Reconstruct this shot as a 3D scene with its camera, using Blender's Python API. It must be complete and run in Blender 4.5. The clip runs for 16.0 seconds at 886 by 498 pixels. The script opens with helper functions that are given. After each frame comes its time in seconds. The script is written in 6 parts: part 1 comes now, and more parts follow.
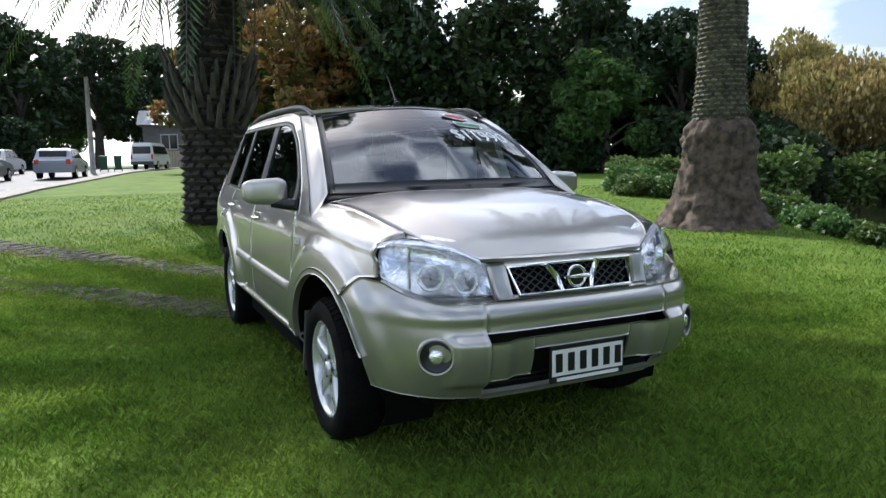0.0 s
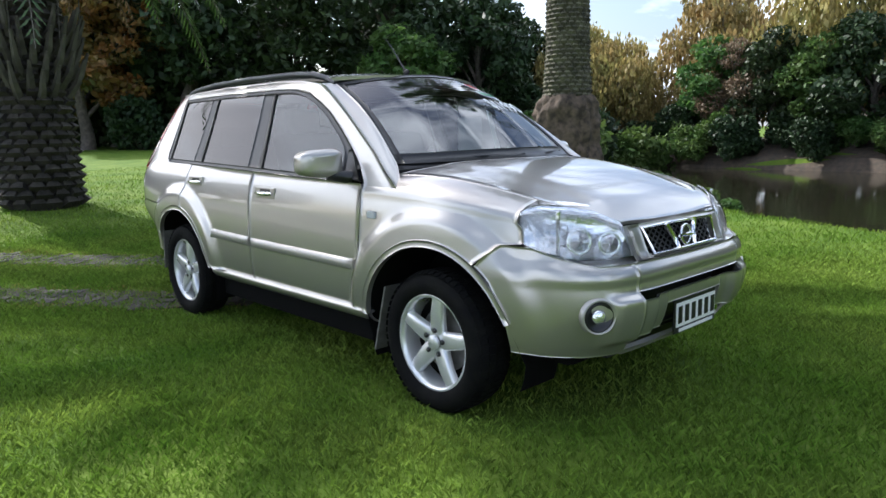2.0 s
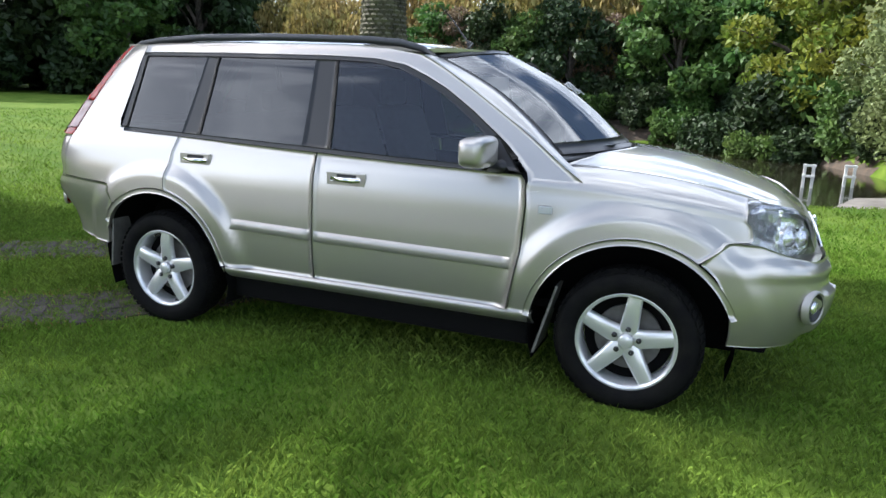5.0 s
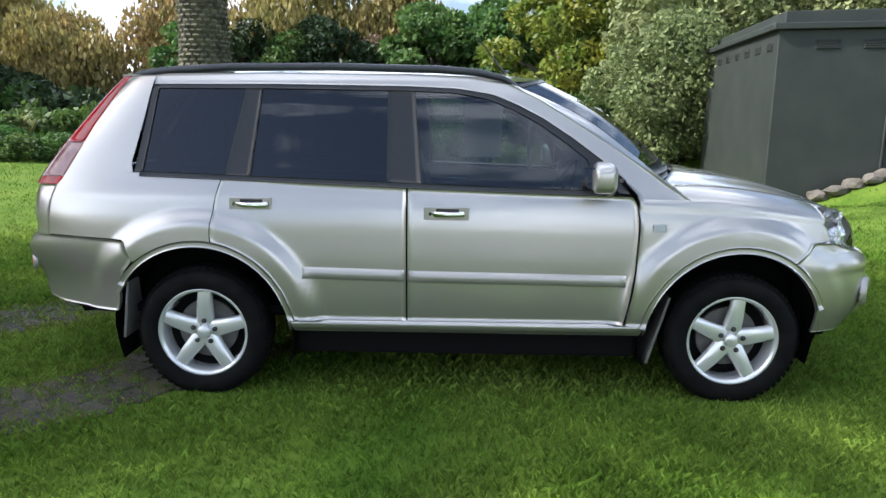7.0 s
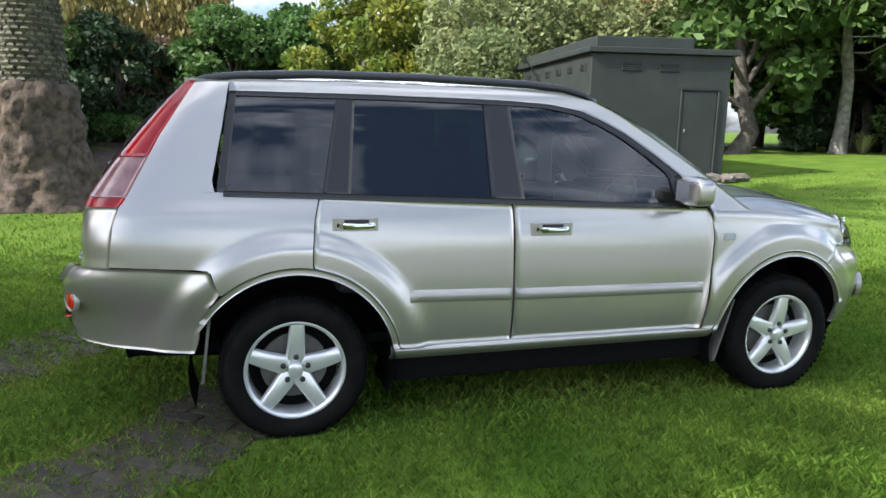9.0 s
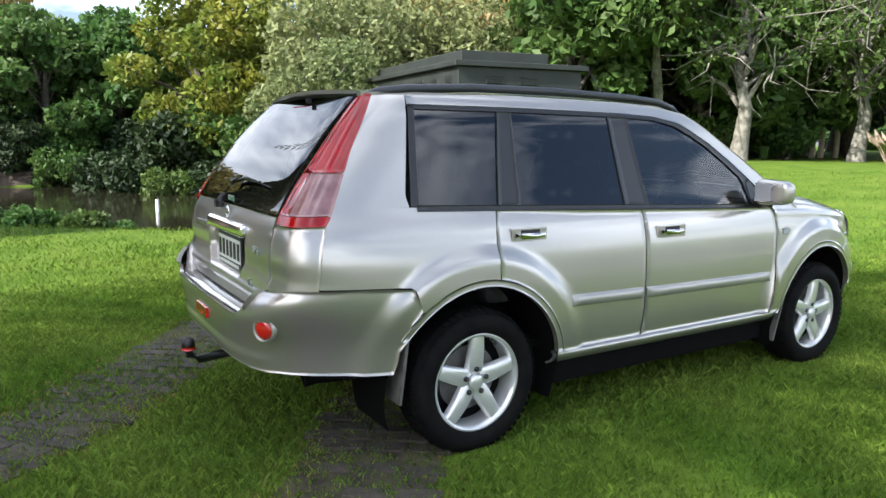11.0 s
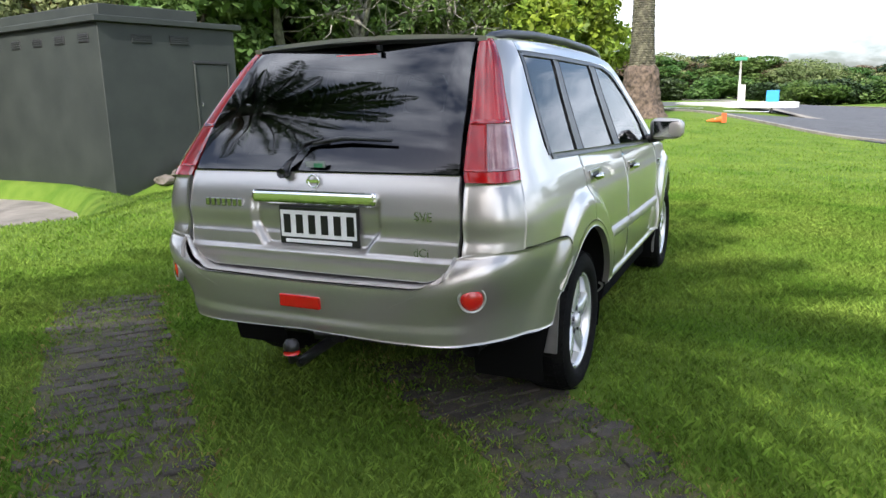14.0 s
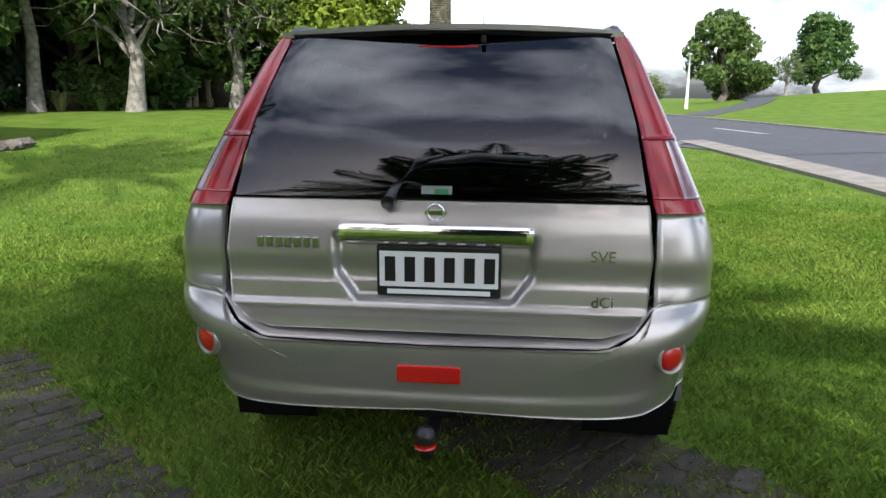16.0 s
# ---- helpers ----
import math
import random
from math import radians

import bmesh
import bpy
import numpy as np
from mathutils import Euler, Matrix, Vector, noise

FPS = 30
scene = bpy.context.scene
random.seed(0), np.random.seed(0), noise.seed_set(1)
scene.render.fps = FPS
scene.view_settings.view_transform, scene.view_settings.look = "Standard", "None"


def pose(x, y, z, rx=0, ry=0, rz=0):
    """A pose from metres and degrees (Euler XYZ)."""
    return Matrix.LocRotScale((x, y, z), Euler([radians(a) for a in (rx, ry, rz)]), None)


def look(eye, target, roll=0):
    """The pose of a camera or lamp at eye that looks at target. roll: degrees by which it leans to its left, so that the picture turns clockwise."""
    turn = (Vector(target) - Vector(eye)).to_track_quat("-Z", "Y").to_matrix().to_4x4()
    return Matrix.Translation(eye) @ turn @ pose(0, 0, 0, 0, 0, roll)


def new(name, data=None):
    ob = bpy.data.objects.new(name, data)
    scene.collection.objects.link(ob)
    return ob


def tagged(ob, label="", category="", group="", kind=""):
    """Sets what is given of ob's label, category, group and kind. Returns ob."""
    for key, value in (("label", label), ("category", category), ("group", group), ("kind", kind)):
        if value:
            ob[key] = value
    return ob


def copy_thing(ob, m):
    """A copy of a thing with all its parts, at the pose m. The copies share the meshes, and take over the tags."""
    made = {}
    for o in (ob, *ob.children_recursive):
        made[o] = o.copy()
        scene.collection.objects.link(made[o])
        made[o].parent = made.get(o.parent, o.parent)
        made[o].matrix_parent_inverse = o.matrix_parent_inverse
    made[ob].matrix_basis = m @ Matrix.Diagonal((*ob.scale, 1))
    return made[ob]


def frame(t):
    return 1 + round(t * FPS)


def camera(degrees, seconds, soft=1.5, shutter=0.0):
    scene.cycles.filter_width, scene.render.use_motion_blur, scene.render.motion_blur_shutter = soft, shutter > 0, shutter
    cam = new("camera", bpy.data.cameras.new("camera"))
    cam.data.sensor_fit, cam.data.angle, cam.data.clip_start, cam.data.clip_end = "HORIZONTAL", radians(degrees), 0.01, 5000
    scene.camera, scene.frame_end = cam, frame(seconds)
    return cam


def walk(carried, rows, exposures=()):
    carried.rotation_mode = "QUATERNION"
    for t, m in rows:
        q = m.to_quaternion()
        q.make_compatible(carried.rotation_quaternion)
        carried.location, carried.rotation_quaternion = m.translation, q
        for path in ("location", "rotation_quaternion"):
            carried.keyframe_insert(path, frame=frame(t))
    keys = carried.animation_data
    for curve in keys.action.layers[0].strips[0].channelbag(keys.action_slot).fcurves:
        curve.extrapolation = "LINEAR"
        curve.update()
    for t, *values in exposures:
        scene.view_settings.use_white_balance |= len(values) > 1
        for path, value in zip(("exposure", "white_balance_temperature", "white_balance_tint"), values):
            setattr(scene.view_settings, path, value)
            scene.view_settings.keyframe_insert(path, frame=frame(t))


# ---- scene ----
cam = camera(64.5, 16.0)
PATH = [
    (0, (4.413, -1.721, 1.297), (2.623, -0.864, 1.047), -0.9),
    (0.5, (4.191, -2.032, 1.283), (2.545, -0.952, 0.932), -2.0),
    (1, (4.044, -2.294, 1.297), (2.498, -1.053, 1.028), -1.4),
    (1.5, (3.849, -2.646, 1.307), (2.389, -1.324, 0.96), -1.3),
    (2, (3.601, -2.912, 1.287), (2.161, -1.563, 0.96), -1.2),
    (2.5, (3.296, -3.129, 1.334), (1.942, -1.699, 0.989), 0.6),
    (3, (3.007, -3.41, 1.324), (1.709, -1.92, 1.013), -0.3),
    (3.5, (2.727, -3.649, 1.388), (1.509, -2.1, 1.047), -0.0),
    (4, (2.312, -3.751, 1.375), (1.234, -2.115, 0.97), -2.4),
    (4.5, (1.99, -3.814, 1.403), (1.094, -2.082, 0.96), -0.6),
    (7, (-0.055, -4.188, 1.44), (-0.092, -2.225, 1.056), 0.6),
    (7.5, (-0.439, -4.093, 1.41), (-0.29, -2.144, 0.989), -1.3),
    (8, (-0.78, -4.029, 1.452), (-0.519, -2.084, 1.066), 1.5),
    (8.5, (-1.235, -3.969, 1.424), (-0.768, -2.061, 1.044), 1.0),
    (9, (-1.573, -3.888, 1.438), (-0.996, -2.005, 1.09), 1.5),
    (11.5, (-3.447, -3.157, 1.408), (-2.212, -1.616, 1.09), -0.1),
    (12, (-3.798, -2.994, 1.398), (-2.375, -1.632, 1.051), -1.0),
    (12.5, (-3.998, -2.697, 1.357), (-2.436, -1.504, 0.987), -1.4),
    (13, (-4.17, -2.369, 1.391), (-2.499, -1.327, 1.039), -0.5),
    (13.5, (-4.356, -1.977, 1.379), (-2.623, -1.047, 1.018), -2.4),
    (14, (-4.425, -1.62, 1.353), (-2.654, -0.786, 0.946), -1.3),
    (14.5, (-4.393, -1.222, 1.396), (-2.573, -0.503, 0.986), 0.3),
    (15, (-4.416, -0.826, 1.39), (-2.525, -0.301, 1.007), -1.1),
    (15.5, (-4.339, -0.527, 1.407), (-2.395, -0.19, 1.075), -0.4),
    (16, (-4.181, -0.24, 1.399), (-2.238, -0.034, 0.974), 0.3),
]
walk(cam, [(t, look(eye, target, roll)) for t, eye, target, roll in PATH], exposures=[(0, 0.98, 5900, 11), (2.5, 1.30, 5900, 11), (4.5, 1.40, 5900, 11), (9, 1.45, 6000, 11), (12, 1.60, 6150, 12), (14, 1.42, 6100, 13), (15, 1.46, 6100, 13), (15.5, 1.18, 6050, 13), (16, 1.10, 6050, 13)])

# ---- light ----
SUN_EL, SUN_AZ = radians(39), Vector((-1.0, -0.04, 0))
world = bpy.data.worlds.new("sky")
scene.world = world
world.use_nodes = True
wn, wl = world.node_tree.nodes, world.node_tree.links
wn.clear()
sky = wn.new("ShaderNodeTexSky")
sky.sky_type, sky.sun_disc = 'NISHITA', False
sky.sun_elevation, sky.sun_rotation = SUN_EL, math.atan2(SUN_AZ.x, SUN_AZ.y)
sky.air_density, sky.dust_density, sky.ozone_density = 1.0, 3.0, 1.0
tc = wn.new("ShaderNodeTexCoord")
mp = wn.new("ShaderNodeMapping")
mp.inputs["Scale"].default_value = (1.0, 1.0, 2.6)
cl = wn.new("ShaderNodeTexNoise")
cl.inputs["Scale"].default_value, cl.inputs["Detail"].default_value, cl.inputs["Roughness"].default_value = 2.3, 9, 0.56
cr = wn.new("ShaderNodeValToRGB")
cr.color_ramp.elements[0].position, cr.color_ramp.elements[1].position = 0.46, 0.68
mx = wn.new("ShaderNodeMix")
mx.data_type = 'RGBA'
mx.inputs[7].default_value = (16.0, 16.5, 17.2, 1)
bg = wn.new("ShaderNodeBackground")
bg.inputs["Strength"].default_value = 0.088
wo = wn.new("ShaderNodeOutputWorld")
wl.new(tc.outputs["Generated"], mp.inputs["Vector"])
wl.new(mp.outputs[0], cl.inputs["Vector"])
wl.new(cl.outputs["Fac"], cr.inputs["Fac"])
wl.new(cr.outputs["Color"], mx.inputs[0])
wl.new(sky.outputs[0], mx.inputs[6])
wl.new(mx.outputs[2], bg.inputs["Color"])
wl.new(bg.outputs[0], wo.inputs[0])
sun_data = bpy.data.lights.new("sun", 'SUN')
sun_data.energy, sun_data.angle, sun_data.color = 3.5, radians(0.53), (1.0, 0.94, 0.84)
sun = new("sun", sun_data)
sd = Vector((SUN_AZ.normalized().x * math.cos(SUN_EL), SUN_AZ.normalized().y * math.cos(SUN_EL), math.sin(SUN_EL)))
sun.matrix_world = look(sd * 60, (0, 0, 0))


# ---- materials ----
def mat(name, color, rough=0.6, metal=0.0, c2=None, scale=8.0, bump=0.0, bscale=60.0, detail=6, rand=0.0, island=0.0,
        coat=0.0, trans=0.0, spec=0.5, ramp=(0.35, 0.65)):
    m = bpy.data.materials.new(name)
    m.use_nodes = True
    n, l = m.node_tree.nodes, m.node_tree.links
    p = n["Principled BSDF"]
    p.inputs["Roughness"].default_value, p.inputs["Metallic"].default_value = rough, metal
    p.inputs["Specular IOR Level"].default_value = spec
    p.inputs["Coat Weight"].default_value = coat
    p.inputs["Coat Roughness"].default_value = 0.03
    p.inputs["Base Color"].default_value = (*color, 1)
    src = None
    t = n.new("ShaderNodeTexCoord")
    if c2:
        a = n.new("ShaderNodeTexNoise")
        a.inputs["Scale"].default_value, a.inputs["Detail"].default_value = scale, detail
        l.new(t.outputs["Object"], a.inputs["Vector"])
        r = n.new("ShaderNodeValToRGB")
        e = r.color_ramp.elements
        e[0].position, e[1].position = ramp
        e[0].color, e[1].color = (*color, 1), (*c2, 1)
        l.new(a.outputs["Fac"], r.inputs["Fac"])
        src = r.outputs["Color"]
    if rand or island:
        hv = n.new("ShaderNodeHueSaturation")
        if src:
            l.new(src, hv.inputs["Color"])
        else:
            hv.inputs["Color"].default_value = (*color, 1)
        ad = n.new("ShaderNodeMath")
        ad.operation = 'MULTIPLY_ADD'
        if island:
            g = n.new("ShaderNodeNewGeometry")
            l.new(g.outputs["Random Per Island"], ad.inputs[0])
            amp = island
        else:
            g = n.new("ShaderNodeObjectInfo")
            l.new(g.outputs["Random"], ad.inputs[0])
            amp = rand
        ad.inputs[1].default_value, ad.inputs[2].default_value = 2 * amp, 1 - amp
        l.new(ad.outputs[0], hv.inputs["Value"])
        if rand and island:
            o = n.new("ShaderNodeObjectInfo")
            a2 = n.new("ShaderNodeMath")
            a2.operation = 'MULTIPLY_ADD'
            a2.inputs[1].default_value, a2.inputs[2].default_value = rand * 0.12, 0.5 - rand * 0.06
            l.new(o.outputs["Random"], a2.inputs[0])
            l.new(a2.outputs[0], hv.inputs["Hue"])
        src = hv.outputs["Color"]
    if src:
        l.new(src, p.inputs["Base Color"])
    if bump:
        b = n.new("ShaderNodeTexNoise")
        b.inputs["Scale"].default_value, b.inputs["Detail"].default_value = bscale, 5
        l.new(t.outputs["Object"], b.inputs["Vector"])
        bn = n.new("ShaderNodeBump")
        bn.inputs["Strength"].default_value, bn.inputs["Distance"].default_value = bump, 0.02
        l.new(b.outputs["Fac"], bn.inputs["Height"])
        l.new(bn.outputs[0], p.inputs["Normal"])
    if trans:
        tr = n.new("ShaderNodeBsdfTranslucent")
        if src:
            l.new(src, tr.inputs["Color"])
        else:
            tr.inputs["Color"].default_value = (*color, 1)
        ms = n.new("ShaderNodeMixShader")
        ms.inputs[0].default_value = trans
        l.new(p.outputs[0], ms.inputs[1])
        l.new(tr.outputs[0], ms.inputs[2])
        l.new(ms.outputs[0], n["Material Output"].inputs["Surface"])
    return m


def leafmat(name, c, c2, island=0.35, rand=0.3, trans=0.35):
    return mat(name, c, 0.55, c2=c2, scale=0.7, island=island, rand=rand, trans=trans, spec=0.3)


M_LAWN = mat("lawn", (0.066, 0.122, 0.013), 0.9, c2=(0.115, 0.17, 0.024), scale=1.3, bump=0.6, bscale=70, spec=0.1)
M_BLADE = mat("grass_blade", (0.094, 0.178, 0.020), 0.7, c2=(0.172, 0.245, 0.040), scale=0.9, island=0.45, trans=0.35, spec=0.06)
M_DRY = mat("dry_grass", (0.30, 0.22, 0.09), 0.8, c2=(0.20, 0.19, 0.05), scale=2.0, island=0.4, trans=0.3, spec=0.05)
M_WATER = mat("pond_water", (0.018, 0.017, 0.010), 0.06, bump=0.12, bscale=5.0, spec=0.5)
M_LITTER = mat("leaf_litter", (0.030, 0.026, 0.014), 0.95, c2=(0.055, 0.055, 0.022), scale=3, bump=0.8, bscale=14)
M_MUD = mat("mud_bank", (0.09, 0.065, 0.045), 0.9, c2=(0.05, 0.04, 0.03), scale=5, bump=0.8, bscale=18)
M_ROAD = mat("asphalt", (0.045, 0.047, 0.052), 0.75, c2=(0.07, 0.072, 0.078), scale=2.5, bump=0.3, bscale=150)
M_CONC = mat("concrete", (0.25, 0.23, 0.195), 0.85, c2=(0.16, 0.145, 0.12), scale=3, bump=0.3, bscale=60)
M_LINE = mat("road_paint", (0.75, 0.75, 0.73), 0.6, c2=(0.55, 0.55, 0.53), scale=6)
M_PAVER = mat("paver", (0.034, 0.029, 0.023), 0.9, c2=(0.060, 0.050, 0.038), scale=20, bump=0.5, bscale=90, rand=0.25)
M_SOIL = mat("soil", (0.035, 0.028, 0.02), 0.95, c2=(0.075, 0.07, 0.03), scale=9, bump=0.8, bscale=40)
M_BARK = mat("bark", (0.13, 0.11, 0.09), 0.9, c2=(0.06, 0.05, 0.04), scale=6, bump=1.0, bscale=25)
M_BARKPALE = mat("pale_bark", (0.258, 0.245, 0.204), 0.9, c2=(0.109, 0.102, 0.082), scale=5, bump=0.8, bscale=20)
M_PALM = mat("palm_trunk", (0.125, 0.118, 0.075), 0.9, c2=(0.055, 0.050, 0.034), scale=7, bump=1.0, bscale=30, island=0.3)
M_PALMROOT = mat("palm_root", (0.135, 0.098, 0.070), 0.95, c2=(0.042, 0.031, 0.023), scale=9, bump=1.0, bscale=45)
M_PALMDARK = mat("palm_stubs", (0.045, 0.038, 0.030), 0.95, c2=(0.022, 0.018, 0.014), scale=7, bump=1.0, bscale=30, island=0.4)
M_FROND = mat("palm_frond", (0.03, 0.07, 0.015), 0.45, c2=(0.05, 0.09, 0.02), scale=2, island=0.3, trans=0.2)
M_DEADFROND = mat("dead_frond", (0.16, 0.11, 0.06), 0.8, c2=(0.08, 0.055, 0.03), scale=3, island=0.3, trans=0.2)
M_STUB = mat("frond_stub", (0.085, 0.078, 0.058), 0.8, c2=(0.04, 0.035, 0.027), scale=5, island=0.3)
L_DARK = leafmat("dark_leaves", (0.018, 0.036, 0.012), (0.034, 0.060, 0.018), trans=0.15)
L_MID = leafmat("green_leaves", (0.056, 0.119, 0.025), (0.105, 0.168, 0.042))
L_YEL = leafmat("yellow_leaves", (0.24, 0.22, 0.03), (0.13, 0.18, 0.025))
L_WIL = leafmat("willow_leaves", (0.325, 0.247, 0.091), (0.221, 0.208, 0.065))
L_PALE = leafmat("pale_leaves", (0.225, 0.255, 0.105), (0.135, 0.173, 0.060))
L_AUT = leafmat("autumn_leaves", (0.24, 0.10, 0.03), (0.11, 0.12, 0.03))
L_LIME = leafmat("lime_leaves", (0.20, 0.27, 0.025), (0.10, 0.19, 0.02))
L_PINK = leafmat("bare_twigs", (0.20, 0.14, 0.09), (0.13, 0.10, 0.06))
M_BOX = mat("dark_green_paint", (0.015, 0.019, 0.016), 0.55, c2=(0.024, 0.029, 0.024), scale=1.5, bump=0.1, bscale=15)
M_STONE = mat("stone", (0.15, 0.13, 0.11), 0.9, c2=(0.08, 0.07, 0.055), scale=6, bump=0.6, bscale=30)
M_BLACK = mat("black_plastic", (0.012, 0.012, 0.013), 0.45, bump=0.15, bscale=300)


# ---- mesh helpers ----
def mesh(name, verts, faces, material, smooth=False):
    me = bpy.data.meshes.new(name)
    me.from_pydata([tuple(v) for v in verts], [], [tuple(f) for f in faces])
    me.materials.append(material)
    if smooth:
        me.polygons.foreach_set("use_smooth", [True] * len(me.polygons))
    me.update()
    return me


def obj(name, verts, faces, material, parent=None, smooth=False, label=""):
    ob = new(name, mesh(name, verts, faces, material, smooth))
    if parent:
        ob.parent = parent
    if label:
        ob["label"] = label
    return ob


def part(name, bm, material, parent=None, label="", smooth=False):
    me = bpy.data.meshes.new(name)
    bm.to_mesh(me)
    bm.free()
    me.materials.append(material)
    if smooth:
        me.polygons.foreach_set("use_smooth", [True] * len(me.polygons))
    ob = new(name, me)
    if parent:
        ob.parent = parent
    if label:
        ob["label"] = label
    return ob


def empty(name, loc=(0, 0, 0)):
    ob = new(name)
    ob.location = loc
    return ob


def box_bm(x0, x1, y0, y1, z0, z1, bevel=0.0, seg=2):
    bm = bmesh.new()
    bmesh.ops.create_cube(bm, size=1)
    for v in bm.verts:
        v.co = Vector(((x0 + x1) / 2 + v.co.x * (x1 - x0), (y0 + y1) / 2 + v.co.y * (y1 - y0), (z0 + z1) / 2 + v.co.z * (z1 - z0)))
    if bevel:
        bmesh.ops.bevel(bm, geom=bm.edges[:], offset=bevel, segments=seg, affect='EDGES', profile=0.6)
    return bm


def sstep(a, b, x):
    t = np.clip((x - a) / (b - a), 0, 1)
    return t * t * (3 - 2 * t)


def quads(nu, nv, wrap=False):
    f = []
    for i in range(nu - 1):
        for j in range(nv if wrap else nv - 1):
            k = (j + 1) % nv
            f.append((i * nv + j, (i + 1) * nv + j, (i + 1) * nv + k, i * nv + k))
    return f


def tube(path, radii, seg=10):
    """Verts and faces of a tapered tube along a path."""
    vs = []
    path = [Vector(p) for p in path]
    for i, p in enumerate(path):
        d = (path[min(i + 1, len(path) - 1)] - path[max(i - 1, 0)]).normalized()
        a = d.orthogonal().normalized() if abs(d.z) < 0.95 else Vector((1, 0, 0))
        a = (a - d * a.dot(d)).normalized()
        b = d.cross(a)
        for k in range(seg):
            w = 2 * math.pi * k / seg
            vs.append(p + (a * math.cos(w) + b * math.sin(w)) * radii[i])
    f = quads(len(path), seg, True)
    f.append(tuple(range(seg))[::-1])
    f.append(tuple(range(len(vs) - seg, len(vs))))
    return vs, f


def join(*vf):
    V, F = [], []
    for v, f in vf:
        o = len(V)
        V += list(v)
        F += [tuple(i + o for i in q) for q in f]
    return V, F


# ---- ground ----
BANK = [(-60, 46), (-30, 36), (-18, 25), (-9.5, 13.5), (-5.5, 10.6), (-2.2, 8.75), (0.2, 7.35), (1.7, 7.0), (3.6, 8.3), (5.4, 10.6), (6.4, 13), (6.8, 18), (6.2, 21)]
FARB = [(6.2, 21), (4.6, 25.5), (0.5, 31), (-6, 31.5), (-17, 32.5), (-30, 40), (-60, 50)]


def poly_inside(px, py, poly):
    c = np.zeros_like(px, dtype=bool)
    n = len(poly)
    for i in range(n):
        x1, y1 = poly[i]
        x2, y2 = poly[(i + 1) % n]
        if y1 == y2:
            continue
        c ^= ((y1 > py) != (y2 > py)) & (px < (x2 - x1) * (py - y1) / (y2 - y1) + x1)
    return c


def poly_dist(px, py, poly):
    d = np.full_like(px, 1e9, dtype=float)
    n = len(poly)
    for i in range(n):
        x1, y1 = poly[i]
        x2, y2 = poly[(i + 1) % n]
        dx, dy = x2 - x1, y2 - y1
        t = np.clip(((px - x1) * dx + (py - y1) * dy) / (dx * dx + dy * dy + 1e-9), 0, 1)
        d = np.minimum(d, np.hypot(px - x1 - t * dx, py - y1 - t * dy))
    return d


POND = BANK + FARB[1:]


def ground_z(x, y):
    x, y = np.asarray(x, float), np.asarray(y, float)
    z = 0.03 + 0.05 * sstep(0.9, 3.0, -y) * sstep(6, 3, np.abs(x))
    z = z + 0.12 * sstep(3, 8, y) * sstep(4, 0, x)
    z = z + 0.72 * sstep(5, 21, x) * sstep(-5.0, 2.0, y) + 0.3 * sstep(20, 60, x)
    z = z + 0.30 * sstep(-4, -12, x) + 0.65 * sstep(-12, -60, x)
    z = z + 1.9 * np.exp(-(((x - 62) / 22) ** 2 + ((y + 33) / 14) ** 2))
    z = z - 0.74 * sstep(3.0, 6.5, x) * sstep(6.5, 11, y) * sstep(9.6, 6.9, x)
    s = np.where(poly_inside(x, y, POND), 1.0, -1.0) * poly_dist(x, y, POND)
    z = z - (z + 0.25) * sstep(-1.2, 0.05, s) - 1.3 * sstep(0.0, 1.2, s)
    return z


def gz(x, y):
    return float(ground_z(x, y))


ax = np.concatenate([-np.geomspace(900, 40, 18), np.arange(-38, -12, 1.3), np.arange(-12, 12, 0.3), np.arange(12, 40, 1.2), np.geomspace(41, 900, 18)])
ay = np.concatenate([-np.geomspace(900, 30, 16), np.arange(-28, -8, 1.2), np.arange(-8, 14, 0.3), np.arange(14, 36, 0.8), np.geomspace(37, 900, 18)])
GX, GY = np.meshgrid(ax, ay, indexing="ij")
GZ = ground_z(GX, GY)
ground = obj("ground", np.stack([GX, GY, GZ], -1).reshape(-1, 3), quads(len(ax), len(ay)), M_LAWN, smooth=True)
tagged(ground, "sunlit green park lawn with gentle slopes", "lawn", kind="structure")
WATER_Z = -0.78
water = obj("water", [(-90, 3, WATER_Z), (12, 3, WATER_Z), (12, 60, WATER_Z), (-90, 60, WATER_Z)], [(0, 1, 2, 3)], M_WATER)
tagged(water, "still dark brown pond water reflecting trees", "pond", kind="structure")


def ribbon(line, wl_, wr_, dz, thick=0.12):
    """A strip along a plan line, laid on the ground, with thickness."""
    V, F = [], []
    L = [Vector((*p, 0)) for p in line]
    pts = []
    for a, b in zip(L, L[1:]):
        n = max(1, int((b - a).length / 1.0))
        pts += [a.lerp(b, i / n) for i in range(n)]
    pts.append(L[-1])
    for i, p in enumerate(pts):
        d = (pts[min(i + 1, len(pts) - 1)] - pts[max(i - 1, 0)]).normalized()
        nrm = Vector((-d.y, d.x, 0))
        a, b = p + nrm * wl_, p - nrm * wr_
        za, zb = gz(a.x, a.y) + dz, gz(b.x, b.y) + dz
        V += [(a.x, a.y, za), (b.x, b.y, zb), (b.x, b.y, zb - thick), (a.x, a.y, za - thick)]
        if i:
            o = 4 * (i - 1)
            F += [(o, o + 1, o + 5, o + 4), (o + 1, o + 2, o + 6, o + 5), (o + 3, o, o + 4, o + 7)]
    return V, F


